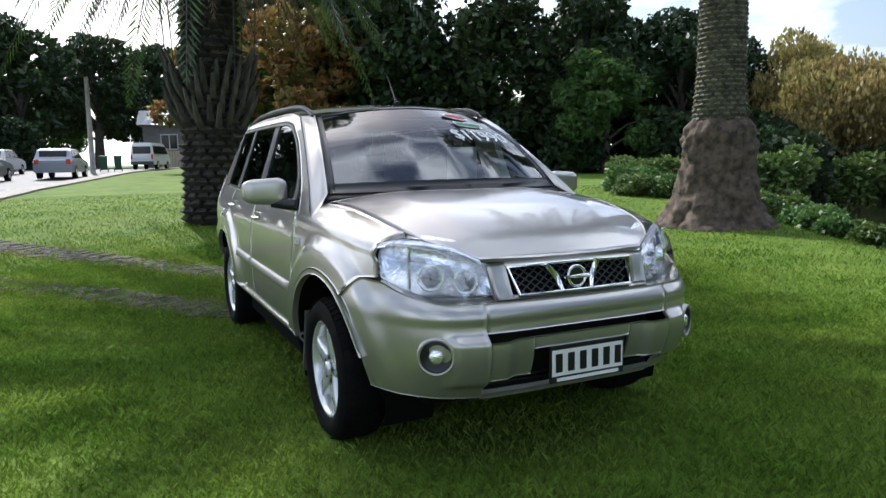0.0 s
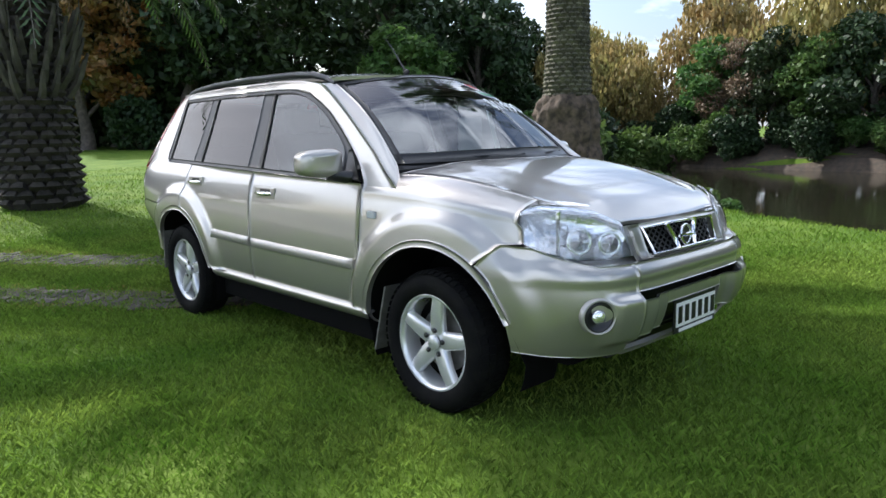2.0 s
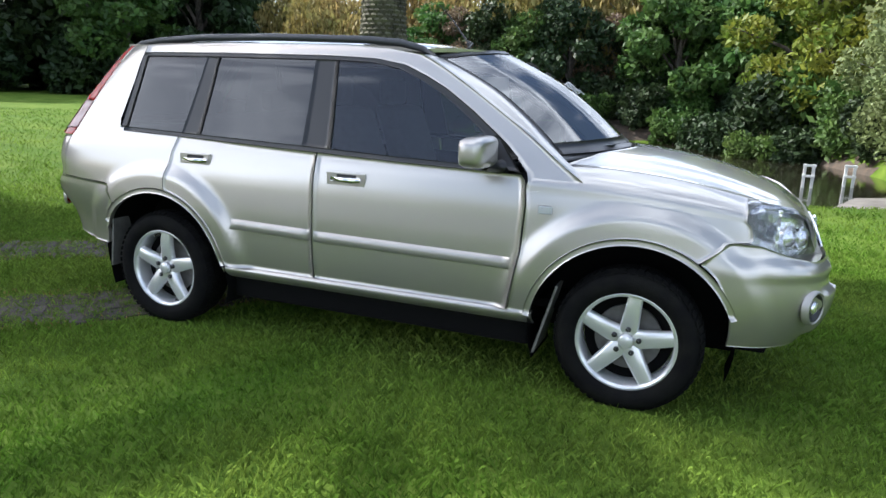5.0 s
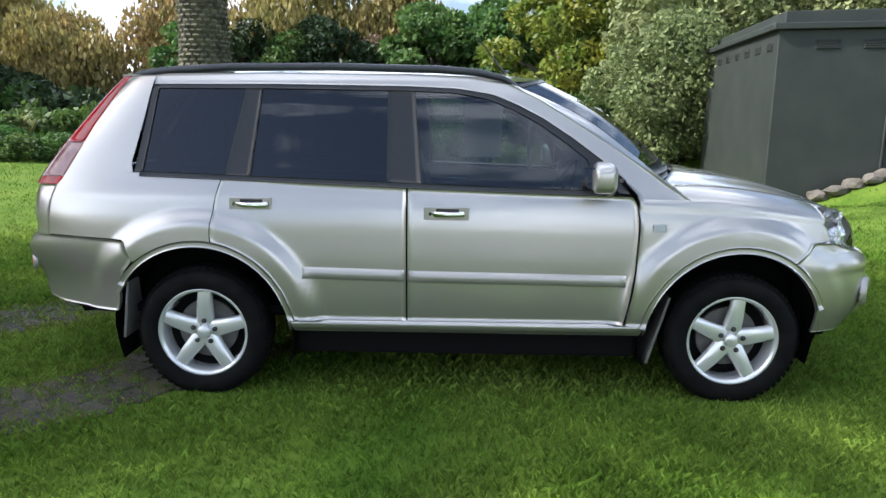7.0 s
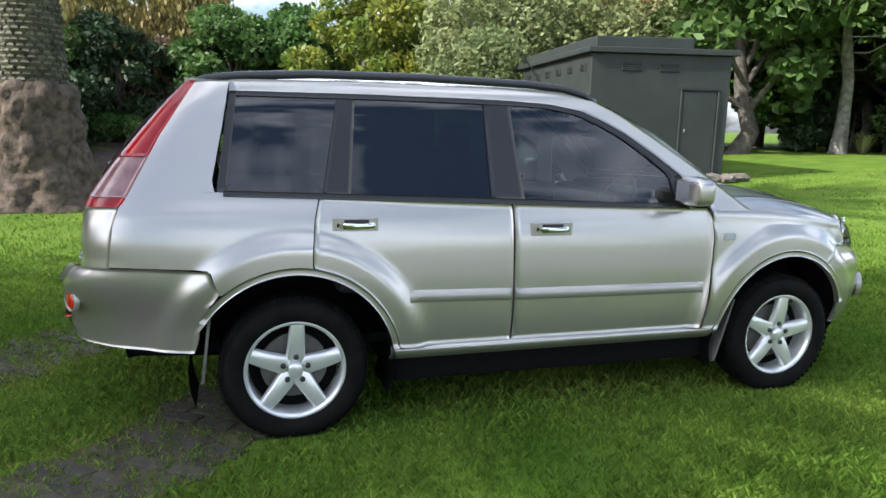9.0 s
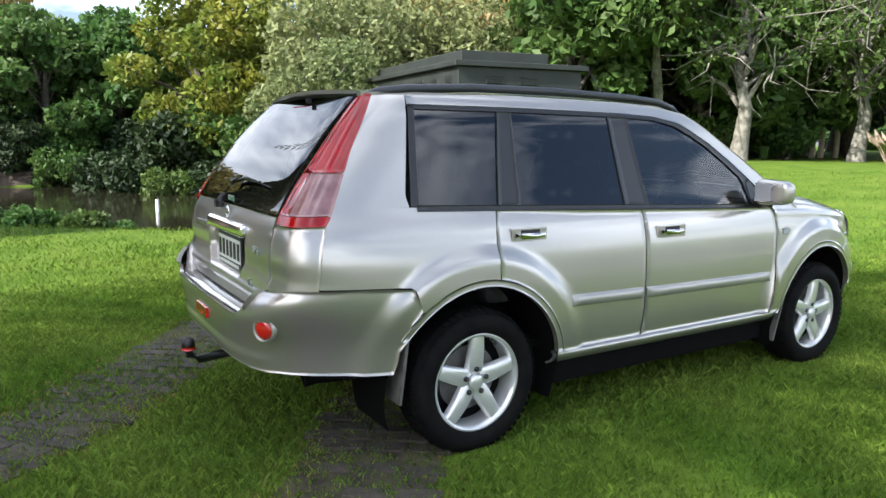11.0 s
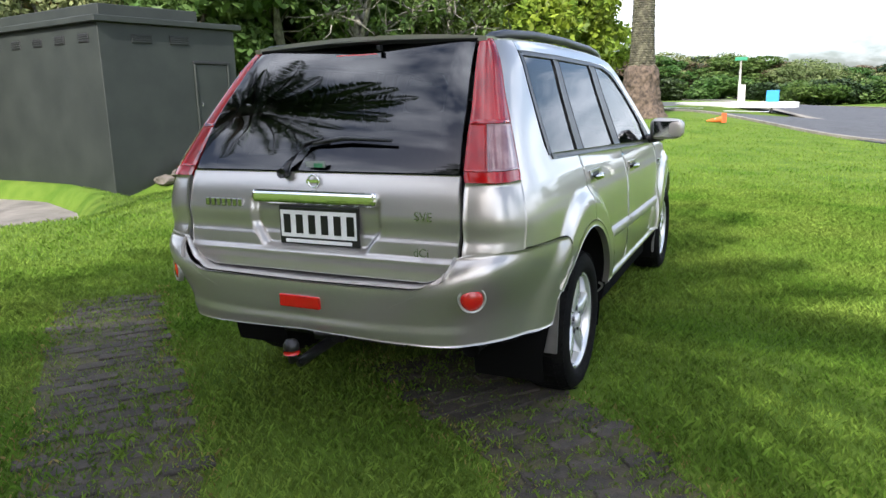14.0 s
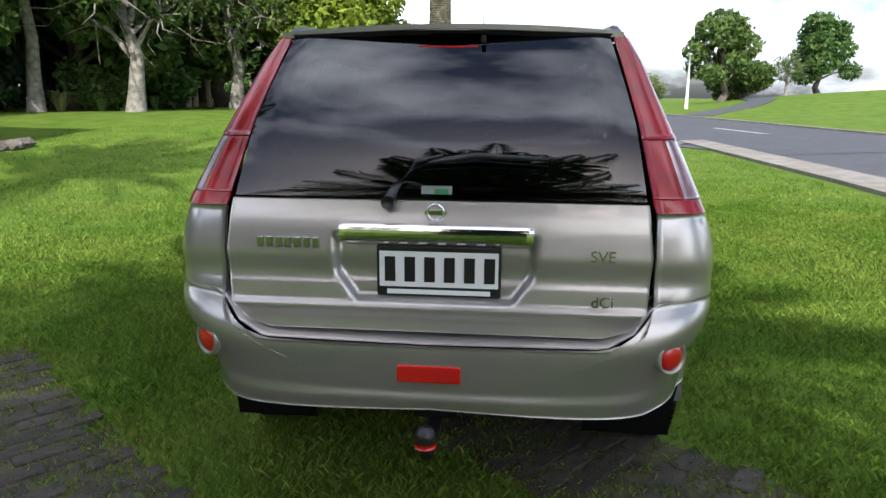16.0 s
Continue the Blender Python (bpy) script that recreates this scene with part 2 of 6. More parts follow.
EDGE = [(-110, 26), (-70, 7), (-45, -0.5), (-25, -4.3), (-10, -5.8), (8, -5.95), (20, -5.6), (30, -3.8), (48, 0.5), (80, 9), (140, 30)]
SIDE = [(15, -9.6), (21, -6.6), (27, -3.3), (37, 2.7), (52, 10.7), (92, 36)]
side_road = obj("side_road", *ribbon(SIDE, 3.9, 3.9, 0.035), M_ROAD)
tagged(side_road, "dark asphalt side road at the junction", "road", kind="structure")
side_kerb = obj("kerb", *ribbon([(17.0, -5.15), (19.3, -3.1), (25, .1), (35, 6.1), (50.1, 14.2), (90, 39.4)], .35, .05, 0.08, 0.3), M_CONC)
tagged(side_kerb, "pale concrete kerb round the junction corner", "kerb", kind="structure")
mud = obj("mud_bank", *join(*[ribbon(FARB, a, -b, .03, .2) for a, b in ((.9, .45), (.45, 0), (0, -.45), (-.45, -.9), (-.9, -1.4), (-1.4, -3.1))]), M_MUD)
tagged(mud, "bare brown mud bank along the far shore", "bank", kind="structure")
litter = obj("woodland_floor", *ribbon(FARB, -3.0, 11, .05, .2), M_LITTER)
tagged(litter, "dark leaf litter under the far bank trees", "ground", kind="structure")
road = obj("road", *ribbon(EDGE, -0.42, 8.6, 0.025), M_ROAD)
tagged(road, "dark grey asphalt road beside the park", "road", kind="structure")
kerb = obj("kerb", *ribbon(EDGE, 0.5, 0.42, 0.07, 0.3), M_CONC)
tagged(kerb, "pale concrete kerb and channel along the road", "kerb", kind="structure")
kerb2 = obj("kerb", *ribbon(EDGE, -8.6, 8.85, 0.10, 0.3), M_CONC)
tagged(kerb2, "pale concrete kerb on the far roadside", "kerb", kind="structure")
line_mid = obj("road_marking", *ribbon(EDGE[4:8], -4.5, 4.62, 0.032, 0.01), M_LINE)
tagged(line_mid, "worn white painted centre line on asphalt", "road marking", kind="structure")


# ---- trees ----
def leaf_cloud(rng, lobes, n, size, droop=0.0):
    """Small folded leaves gathered on the outer parts of several lobes."""
    vol = np.array([l[3] * l[4] * l[5] for l in lobes]) ** 0.67
    pick = rng.choice(len(lobes), n, p=vol / vol.sum())
    lob = np.array(lobes)[pick]
    d = rng.normal(size=(n, 3))
    d /= np.linalg.norm(d, axis=1)[:, None]
    clump = noise_dir(d * 3.1 + pick[:, None] * 1.7)
    r = (0.55 + 0.5 * rng.random(n) ** 0.6) * (0.85 + 0.3 * clump)
    c = lob[:, :3] + d * r[:, None] * lob[:, 3:6]
    c[:, 2] -= droop * rng.random(n) ** 2 * np.hypot(c[:, 0], c[:, 1])
    a = rng.normal(size=(n, 3))
    a /= np.linalg.norm(a, axis=1)[:, None]
    if droop:
        a = a * 0.35 + np.array([0, 0, -1])
        a /= np.linalg.norm(a, axis=1)[:, None]
    b = np.cross(a, rng.normal(size=(n, 3)))
    b /= np.linalg.norm(b, axis=1)[:, None] + 1e-9
    s = size * (0.6 + 0.8 * rng.random(n))[:, None]
    V = np.empty((n, 4, 3))
    V[:, 0] = c - a * s
    V[:, 1] = c + b * s * 0.5 + np.cross(a, b) * s * 0.15
    V[:, 2] = c + a * s
    V[:, 3] = c - b * s * 0.5 + np.cross(a, b) * s * 0.15
    return V.reshape(-1, 3)


def noise_dir(p):
    return 0.5 + 0.5 * np.sin(p[:, 0] * 2.1 + 1.3 * np.sin(p[:, 1] * 1.7)) * np.sin(p[:, 1] * 2.3 + p[:, 2] * 1.9)


def quad_mesh(name, V, material):
    n = len(V) // 4
    me = bpy.data.meshes.new(name)
    me.vertices.add(len(V))
    me.vertices.foreach_set("co", np.ascontiguousarray(V, dtype=np.float32).ravel())
    me.loops.add(4 * n)
    me.loops.foreach_set("vertex_index", np.arange(4 * n, dtype=np.int32))
    me.polygons.add(n)
    me.polygons.foreach_set("loop_start", np.arange(0, 4 * n, 4, dtype=np.int32))
    me.materials.append(material)
    me.update(calc_edges=True)
    return me


def make_tree(seed, h, spread, leaves, n, size, bark=None, clear=0.25, lean=0.0, droop=0.0, lobes=14, trunk=0.035, name="tree", bare=0):
    """A tree at the origin: a tapered trunk, limbs, and a crown of leaves on uneven lobes."""
    rng = np.random.default_rng(seed)
    t = empty(name)
    top = Vector((lean * h, lean * 0.4 * h, h * 0.82))
    rad = h * trunk
    path = [Vector((0, 0, -0.3))] + [Vector((top.x * s ** 1.3 + rng.normal() * 0.02 * h, top.y * s + rng.normal() * 0.02 * h, top.z * s)) for s in (0.12, 0.3, 0.5, 0.72, 1.0)]
    wood = [tube(path, [rad * 1.5, rad * 1.05, rad * 0.85, rad * 0.65, rad * 0.4, rad * 0.12], 9)]
    L = []
    for i in range(lobes):
        an = i * 2.4 + rng.random()
        u = (i + 0.5) / lobes
        zz = h * (clear + (1 - clear) * (0.12 + 0.80 * u))
        rr = spread * (0.25 + 0.75 * math.sin(math.pi * min(1, 0.25 + 0.72 * u)) ** 0.8) * (0.45 + 0.5 * rng.random())
        c = Vector((math.cos(an) * rr + top.x * zz / h, math.sin(an) * rr + top.y * zz / h, zz))
        s = spread * (0.28 + 0.24 * rng.random())
        L.append((c.x, c.y, c.z, s, s, s * (0.55 + 0.3 * rng.random())))
        k = min(0.9, max(0.12, zz / h - 0.22))
        st = path[1].lerp(path[-1], k)
        mid = st.lerp(c, 0.5) + Vector((0, 0, 0.04 * h))
        wood.append(tube([st, mid, c, c + (c - mid) * 0.5], [rad * 0.42, rad * 0.26, rad * 0.12, rad * 0.03], 6))
        for b in range(bare):
            e = c + Vector(rng.normal(size=3)) * s * 1.2
            wood.append(tube([mid.lerp(c, 0.6), mid.lerp(e, 0.6) + Vector(rng.normal(size=3)) * 0.1 * s, e], [rad * 0.16, rad * 0.09, rad * 0.02], 4))
    obj("trunk", *join(*wood), bark or M_BARK, t, True)
    cr_ = new("crown", quad_mesh("crown", leaf_cloud(rng, L, n, size, droop), leaves))
    cr_.parent = t
    return t


def make_shrub(seed, h, spread, leaves, n, size, name="shrub"):
    rng = np.random.default_rng(seed)
    t = empty(name)
    L, wood = [], []
    for i in range(9):
        an, rr = i * 2.4, spread * (0.15 + 0.55 * rng.random())
        zz = h * (0.22 + 0.5 * rng.random())
        s = spread * (0.35 + 0.2 * rng.random())
        L.append((math.cos(an) * rr, math.sin(an) * rr, zz, s, s, h * (0.24 + 0.14 * rng.random())))
        wood.append(tube([(0, 0, -0.2), (math.cos(an) * rr * 0.5, math.sin(an) * rr * 0.5, zz * 0.6), (math.cos(an) * rr, math.sin(an) * rr, zz)], [0.05, 0.035, 0.015], 5))
    obj("stem", *join(*wood), M_BARK, t, True)
    c = new("crown", quad_mesh("crown", leaf_cloud(rng, L, n, size), leaves))
    c.parent = t
    return t


PROTO = {}


def plant(kind, x, y, h, rot=None, sx=1.0):
    """Set a copy of a kind of tree or shrub at a place, scaled to its height."""
    make, h0, label, cat, group = KINDS[kind]
    m = Matrix.LocRotScale((x, y, gz(x, y) - 0.03), Euler((0, 0, (x * 3.7 + y * 2.3) % 6.28 if rot is None else rot)), None)
    if kind not in PROTO:
        ob = make()
        ob.matrix_world = m
        PROTO[kind] = ob
    else:
        ob = copy_thing(PROTO[kind], m)
    s = h / h0
    ob.scale = (s * sx, s * sx, s)
    return tagged(ob, label, cat, group)


KINDS = {
    "dark": (lambda: make_tree(1, 11, 4.2, L_DARK, 7000, 0.28, clear=0.12), 11, "tall dark evergreen tree with dense foliage", "tree", "woodland trees"),
    "dark2": (lambda: make_tree(2, 13, 4.0, L_DARK, 6500, 0.29, clear=0.2, lobes=18), 13, "tall dark conifer with gaps in its crown", "tree", "woodland trees"),
    "mid": (lambda: make_tree(3, 10, 4.0, L_MID, 7500, 0.26, clear=0.12), 10, "leafy green broadleaf tree", "tree", "woodland trees"),
    "willow": (lambda: make_tree(4, 11, 4.4, L_WIL, 9500, 0.21, M_BARKPALE, clear=0.15, droop=0.45), 11, "golden autumn willow tree on the far bank", "tree", "pond bank trees"),
    "pale": (lambda: make_tree(5, 7, 3.4, L_PALE, 15000, 0.13, M_BARKPALE, clear=0.02, lobes=18), 7, "pale grey-green willow tree beside the pond", "tree", "pond bank trees"),
    "yellow": (lambda: make_tree(6, 8, 3.4, L_YEL, 14000, 0.15, clear=0.05, lobes=18), 8, "yellow-green tree leaning over the pond", "tree", "pond bank trees"),
    "autumn": (lambda: make_tree(7, 8, 3.6, L_AUT, 7500, 0.20, clear=0.2), 8, "tree with orange and green autumn leaves", "tree", "woodland trees"),
    "lime": (lambda: make_tree(8, 8, 3.8, L_LIME, 14000, 0.17, clear=0.14), 8, "bright yellow-green leafy tree on the lawn", "tree", "woodland trees"),
    "bare": (lambda: make_tree(9, 9, 3.6, L_MID, 3500, 0.15, M_BARKPALE, clear=0.3, bare=7), 9, "sparse tree with pale bare branches", "tree", "woodland trees"),
    "birch": (lambda: make_tree(10, 11, 3.6, L_MID, 6000, 0.24, M_BARKPALE, clear=0.42, lean=0.10, trunk=0.022), 11, "pale-barked leaning tree at the wood's edge", "tree", "woodland trees"),
    "pink": (lambda: make_tree(11, 8, 3.0, L_PINK, 8000, 0.13, M_BARKPALE, clear=0.15, bare=5), 8, "half-bare tree with brownish twigs", "tree", "pond bank trees"),
    "shrub": (lambda: make_shrub(12, 3, 2.0, L_DARK, 4000, 0.18), 3, "dense dark green shrub with small leaves", "shrub", "shrubs"),
    "shrub2": (lambda: make_shrub(13, 2.5, 1.9, L_MID, 4200, 0.15), 2.5, "leafy green shrub with dense foliage", "shrub", "shrubs"),
    "reed": (lambda: make_shrub(14, 1.2, 0.8, L_MID, 3000, 0.10), 1.2, "tuft of pale bank-side plants", "shrub", "shrubs"),
}
PLANTS = """willow -9 37 9.5; willow -16 38 9; willow -3.5 38 9.5; willow -21 35 6.8; pink -13 34 5.4; pink -5 35 5.4; mid 1.8 33 7; mid -1.2 32.8 6.6; mid 4.5 40 7.1; willow 10 42 7.5
dark -11 33.5 5.4; dark -6.5 33.5 5.9; dark -2.5 34 5.4; mid -14 34.5 5.5; mid 8 33 7.5; dark 12 44 8.2; mid 3 46 7.5; dark -3 48 8.2; mid -8 50 8.2; dark2 -14 50 8.8; mid -20 48 8.2; pink 7 36 5.4; mid 15 38 7.5; dark2 9 52 9.5
shrub -18 32.6 2.2; shrub2 -14.6 32.2 1.8; shrub -12 32 2; shrub -8.3 31.8 1.8; shrub2 -5 31.8 1.6; shrub -2.6 31.6 2; shrub2 0 31.4 1.7; shrub 2 30.6 2; shrub2 3.4 28.8 1.8; shrub 4.9 26 2; dark 2.4 35.5 6; mid -9 33.2 5; shrub -16 33.5 2.0; shrub -10 32.8 1.8; shrub -4 32.6 2.0; shrub 1 32.3 2.0; shrub 4 29 3.2; shrub2 -13 33 1.8; shrub2 -7 32.6 1.5; shrub2 5.2 26.5 3.0; shrub2 -1.5 32.4 1.6; shrub -20 34.5 2.0; shrub 7 25 3.4; shrub2 5.6 24 2.2; shrub 6.0 22 1.8; shrub2 4.6 27.4 2.0; yellow 4.9 28.5 8.4; shrub 1.6 26.6 2.0; shrub2 2.6 25.4 1.7; shrub 3.8 24.6 1.9; shrub 3.2 27 2.6; shrub 0.6 29 2.2; shrub2 -0.6 30.4 1.8; shrub -36 15 4.4; shrub -41 13 4.2; shrub -30 22 4.4; shrub -27 26 4.4; shrub -46 13 4.4; shrub -36 23 4.6; shrub -50 10 4.2; shrub -23 30 4.0; shrub2 -33 19 4
pale 8.6 22.5 6.6; pale 6.9 20.5 5.0; pale 10.5 25 7.0; pale 13 22 6.5; willow 16 27 9.0; mid 20 30 11.0; willow 13 31 10.0
mid 17 19 9.0; birch 20.5 17.5 11.0; mid 24 18 10.0; birch 26 21.5 12.0; bare 22 14.5 8.5; mid 28 17 11.0; dark 31 20 12.0; birch 30 25.5 12.0; birch 33 27 12.0; dark 27 27 12.0; dark 35 31 13.0; dark 39 27 13.0; birch 36 22.5 12.0; mid 32 15 10.0; dark 40 20 12.0; birch 34 19 12.0; dark 44 35 13.0; dark 22 24 11.0; dark 48 25 13.0; lime 30 9 8.5; lime 36 11 9.0; mid 42 12 10.0; bare 27 12.5 8.0
shrub 21 19.5 2.6; shrub2 23.5 17 2.0; shrub 26 19 2.5; shrub 29 22.5 2.5; shrub2 33.5 22 1.8; shrub 37 25 2.6; shrub 31 28 3.0; shrub2 27 15.5 2.0; shrub 34 13.5 2.0; shrub2 40 15 2.2
dark -30 18 9.6; dark2 -27 22 10; dark -24 26 8.4; willow -22 34 8; dark2 -34 14 11; dark -37 19 8.4; dark2 -31 25 9.6; dark -27 30 7.6; willow -26 38 9; dark -40 12 12.0; shrub2 -18 25 2.6; autumn -36 9 9.0; autumn -43 6 9.0; mid -40 8 8.0; dark2 -44 15 10.5; dark -46 10 12.0; mid -24 21 6.0; shrub -17.5 27 2.4; shrub -19 31 2.4; dark -50 18 9.5; dark -30 35 8.5
shrub -22 23 3.0; shrub -25 20 3.0; shrub -28 17 3.0; shrub -19 26 3.0; shrub2 -17.5 29 2.8; shrub -31 14.5 2.8; shrub2 -16.5 31 2.4; shrub -34 11 2.6; shrub2 -13 19 2.2; shrub2 -10.5 16.5 1.6; shrub -15 22 3.0
dark -62 -22 13.0; dark -68 -15 14.0; dark -72 -8 14.0; dark -60 -30 13.0; dark2 -78 -2 14.0; dark -66 -38 14.0; dark -85 4 14.0; mid -70 -26 12.0; dark -76 -18 15.0; dark2 -90 10 15.0; autumn -66 12 10.0; mid -75 16 11.0; dark -58 -14 9.0; shrub -56 -12 4.0; shrub -58 -18 4.0; shrub -60 -8 4.0; shrub -63 -25 4.0; mid -95 -8 13.0; dark -84 -30 15.0
mid 68 -19.5 8.5; shrub2 73 -23 4.0; mid 74 -31 8.0; bare 72 -27 4.0"""
for row in PLANTS.replace("\n", ";").split(";"):
    k, x, y, h = row.split()
    plant(k, float(x), float(y), float(h))

# ---- the parked car: x ahead, y to its left ----
def paint_mat(name, col, rough, metal, coat):
    m = bpy.data.materials.new(name)
    m.use_nodes = True
    n, l = m.node_tree.nodes, m.node_tree.links
    p = n["Principled BSDF"]
    p.inputs["Metallic"].default_value, p.inputs["Roughness"].default_value = metal, rough
    p.inputs["Coat Weight"].default_value, p.inputs["Coat Roughness"].default_value = coat, 0.02
    t = n.new("ShaderNodeTexCoord")
    a = n.new("ShaderNodeTexNoise")
    a.inputs["Scale"].default_value, a.inputs["Detail"].default_value = 900, 2
    r = n.new("ShaderNodeValToRGB")
    e = r.color_ramp.elements
    e[0].color, e[1].color = (*[c * 0.88 for c in col], 1), (*[min(1, c * 1.1) for c in col], 1)
    b = n.new("ShaderNodeTexNoise")
    b.inputs["Scale"].default_value = 3.0
    q = n.new("ShaderNodeMath")
    q.operation = 'MULTIPLY_ADD'
    q.inputs[1].default_value, q.inputs[2].default_value = 0.08, rough - 0.04
    l.new(t.outputs["Object"], a.inputs["Vector"])
    l.new(t.outputs["Object"], b.inputs["Vector"])
    l.new(a.outputs["Fac"], r.inputs["Fac"])
    l.new(r.outputs["Color"], p.inputs["Base Color"])
    l.new(b.outputs["Fac"], q.inputs[0])
    l.new(q.outputs[0], p.inputs["Roughness"])
    return m


def glass_mat(name, tint, ior=1.5, rough=0.0):
    m = bpy.data.materials.new(name)
    m.use_nodes = True
    n, l = m.node_tree.nodes, m.node_tree.links
    n.clear()
    o = n.new("ShaderNodeOutputMaterial")
    a = n.new("ShaderNodeBsdfTransparent")
    a.inputs["Color"].default_value = (*tint, 1)
    g = n.new("ShaderNodeBsdfGlossy")
    g.inputs["Roughness"].default_value = rough
    f = n.new("ShaderNodeFresnel")
    f.inputs["IOR"].default_value = ior
    k = n.new("ShaderNodeMixShader")
    l.new(f.outputs[0], k.inputs[0])
    l.new(a.outputs[0], k.inputs[1])
    l.new(g.outputs[0], k.inputs[2])
    l.new(k.outputs[0], o.inputs[0])
    return m


PAINT = paint_mat("silver_beige_paint", (0.47, 0.445, 0.41), 0.30, 0.75, 1.0)
PAINT2 = paint_mat("silver_plastic", (0.42, 0.40, 0.37), 0.40, 0.6, 0.3)
CHROME = mat("chrome", (0.85, 0.85, 0.86), 0.06, 1.0)
ALLOY = mat("alloy", (0.74, 0.74, 0.74), 0.26, 0.6, coat=0.5)
BADGE = mat("badge_chrome", (0.42, 0.42, 0.44), 0.22, 1.0)
RUBBER = mat("tyre_rubber", (0.005, 0.005, 0.0055), 0.8, spec=0.08, c2=(0.009, 0.009, 0.008), scale=12, bump=0.2, bscale=120)
TRIM = mat("black_trim", (0.012, 0.012, 0.013), 0.35)
UNDER = mat("underbody", (0.006, 0.006, 0.006), 0.95, spec=0.05)
FLAP = mat("grey_mudflap", (0.13, 0.125, 0.115), 0.55, c2=(0.09, 0.085, 0.075), scale=20)
RAILM = mat("roof_rail", (0.045, 0.047, 0.052), 0.4, 0.3)
CABIN = mat("cabin_fabric", (0.07, 0.072, 0.075), 0.9, c2=(0.05, 0.05, 0.052), scale=40, bump=0.3, bscale=200)
DASH = mat("dashboard", (0.035, 0.037, 0.038), 0.7)
GL_FRONT = glass_mat("clear_glass", (0.58, 0.66, 0.62), 2.4)
GL_SIDE = glass_mat("side_glass", (0.55, 0.63, 0.60), 1.85)
GL_DARK = glass_mat("privacy_glass", (0.05, 0.06, 0.07), 1.8)
GL_LAMP = glass_mat("lamp_glass", (0.93, 0.95, 0.97), 1.35)
RED = mat("red_lens", (0.36, 0.004, 0.004), 0.15, coat=0.4, c2=(0.22, 0.003, 0.003), scale=9)
REDREF = mat("red_reflector", (0.50, 0.010, 0.008), 0.15, coat=1.0)
PINKL = mat("clear_red_lens", (0.30, 0.16, 0.155), 0.10, coat=1.0, c2=(0.20, 0.09, 0.09), scale=14)
REFL = mat("lamp_reflector", (0.93, 0.93, 0.94), 0.13, 0.85, bump=0.5, bscale=22)
MESHM = mat("grille_mesh_grey", (0.055, 0.055, 0.06), 0.4, 0.4)
WHITE = mat("plate_white", (0.78, 0.78, 0.76), 0.4)
BLACKP = mat("plate_black", (0.01, 0.01, 0.01), 0.4)
STICKER = mat("sticker_white", (0.80, 0.80, 0.80), 0.6)
STICKRED = mat("sticker_red", (0.45, 0.05, 0.05), 0.6)
STICKGRN = mat("sticker_green", (0.05, 0.22, 0.10), 0.6)
FADED = mat("faded_label", (0.25, 0.27, 0.25), 0.6)
PAPER = mat("paper", (0.75, 0.76, 0.72), 0.9)


def curve_fn(xs, ys):
    xs, ys = np.array(xs, float), np.array(ys, float)
    m = np.gradient(ys, xs)

    def fn(x):
        x = np.clip(np.asarray(x, float), xs[0], xs[-1])
        i = np.clip(np.searchsorted(xs, x) - 1, 0, len(xs) - 2)
        h = xs[i + 1] - xs[i]
        t = (x - xs[i]) / h
        return ((2 * t**3 - 3 * t**2 + 1) * ys[i] + (t**3 - 2 * t**2 + t) * h * m[i] + (-2 * t**3 + 3 * t**2) * ys[i + 1] + (t**3 - t**2) * h * m[i + 1])
    return fn


# half-width, front reach and rear reach of the body by height
c_b = curve_fn([.2, .3, .40, .50, .65, .8, .95, 1.04, 1.10, 1.20, 1.40, 1.55, 1.60, 1.64], [.79, .825, .85, .868, .876, .872, .857, .832, .805, .767, .697, .645, .618, .575])
c_af = curve_fn([.2, .28, .36, .46, .56, .66, .72, .76, .86, .92, 1.0, 1.2], [1.90, 1.97, 2.045, 2.105, 2.135, 2.13, 2.115, 2.085, 2.045, 2.02, 1.99, 1.95])
c_ar = curve_fn([.2, .34, .44, .52, .62, .72, .79, .83, .95, 1.08, 1.2, 1.4, 1.55, 1.62], [2.12, 2.18, 2.245, 2.275, 2.29, 2.285, 2.24, 2.195, 2.178, 2.148, 2.075, 1.925, 1.80, 1.735])
c_nr = curve_fn([.2, .7, .85, 1.1, 1.6], [7.0, 7.5, 13.0, 17, 15])
NF = 5.0
HUBS = (1.3125, -1.3125)


def flare(x, z):
    x, z = np.asarray(x, float), np.asarray(z, float)
    r = np.minimum(np.hypot(x - HUBS[0], z - 0.345), np.hypot(x - HUBS[1], z - 0.345))
    return 0.032 * sstep(0.635, 0.545, r)


def by_x(x, z):
    """The body's right side at length x and height z."""
    x, z = np.asarray(x, float), np.asarray(z, float)
    a = np.where(x > 0, c_af(z), c_ar(z))
    n = np.where(x > 0, NF, c_nr(z))
    y = -c_b(z) * np.clip(1 - np.abs(x / a) ** n, 0, 1) ** (1 / n)
    return np.stack([x, y - flare(x, z), z], -1)


def by_y(y, z, sgn):
    """The body's front (sgn 1) or rear (sgn -1) at breadth y and height z."""
    y, z = np.asarray(y, float), np.asarray(z, float)
    a, n = (c_af(z), NF) if sgn > 0 else (c_ar(z), c_nr(z))
    x = sgn * a * np.clip(1 - np.abs(y / c_b(z)) ** n, 0, 1) ** (1 / n)
    return np.stack([x, y, z], -1)


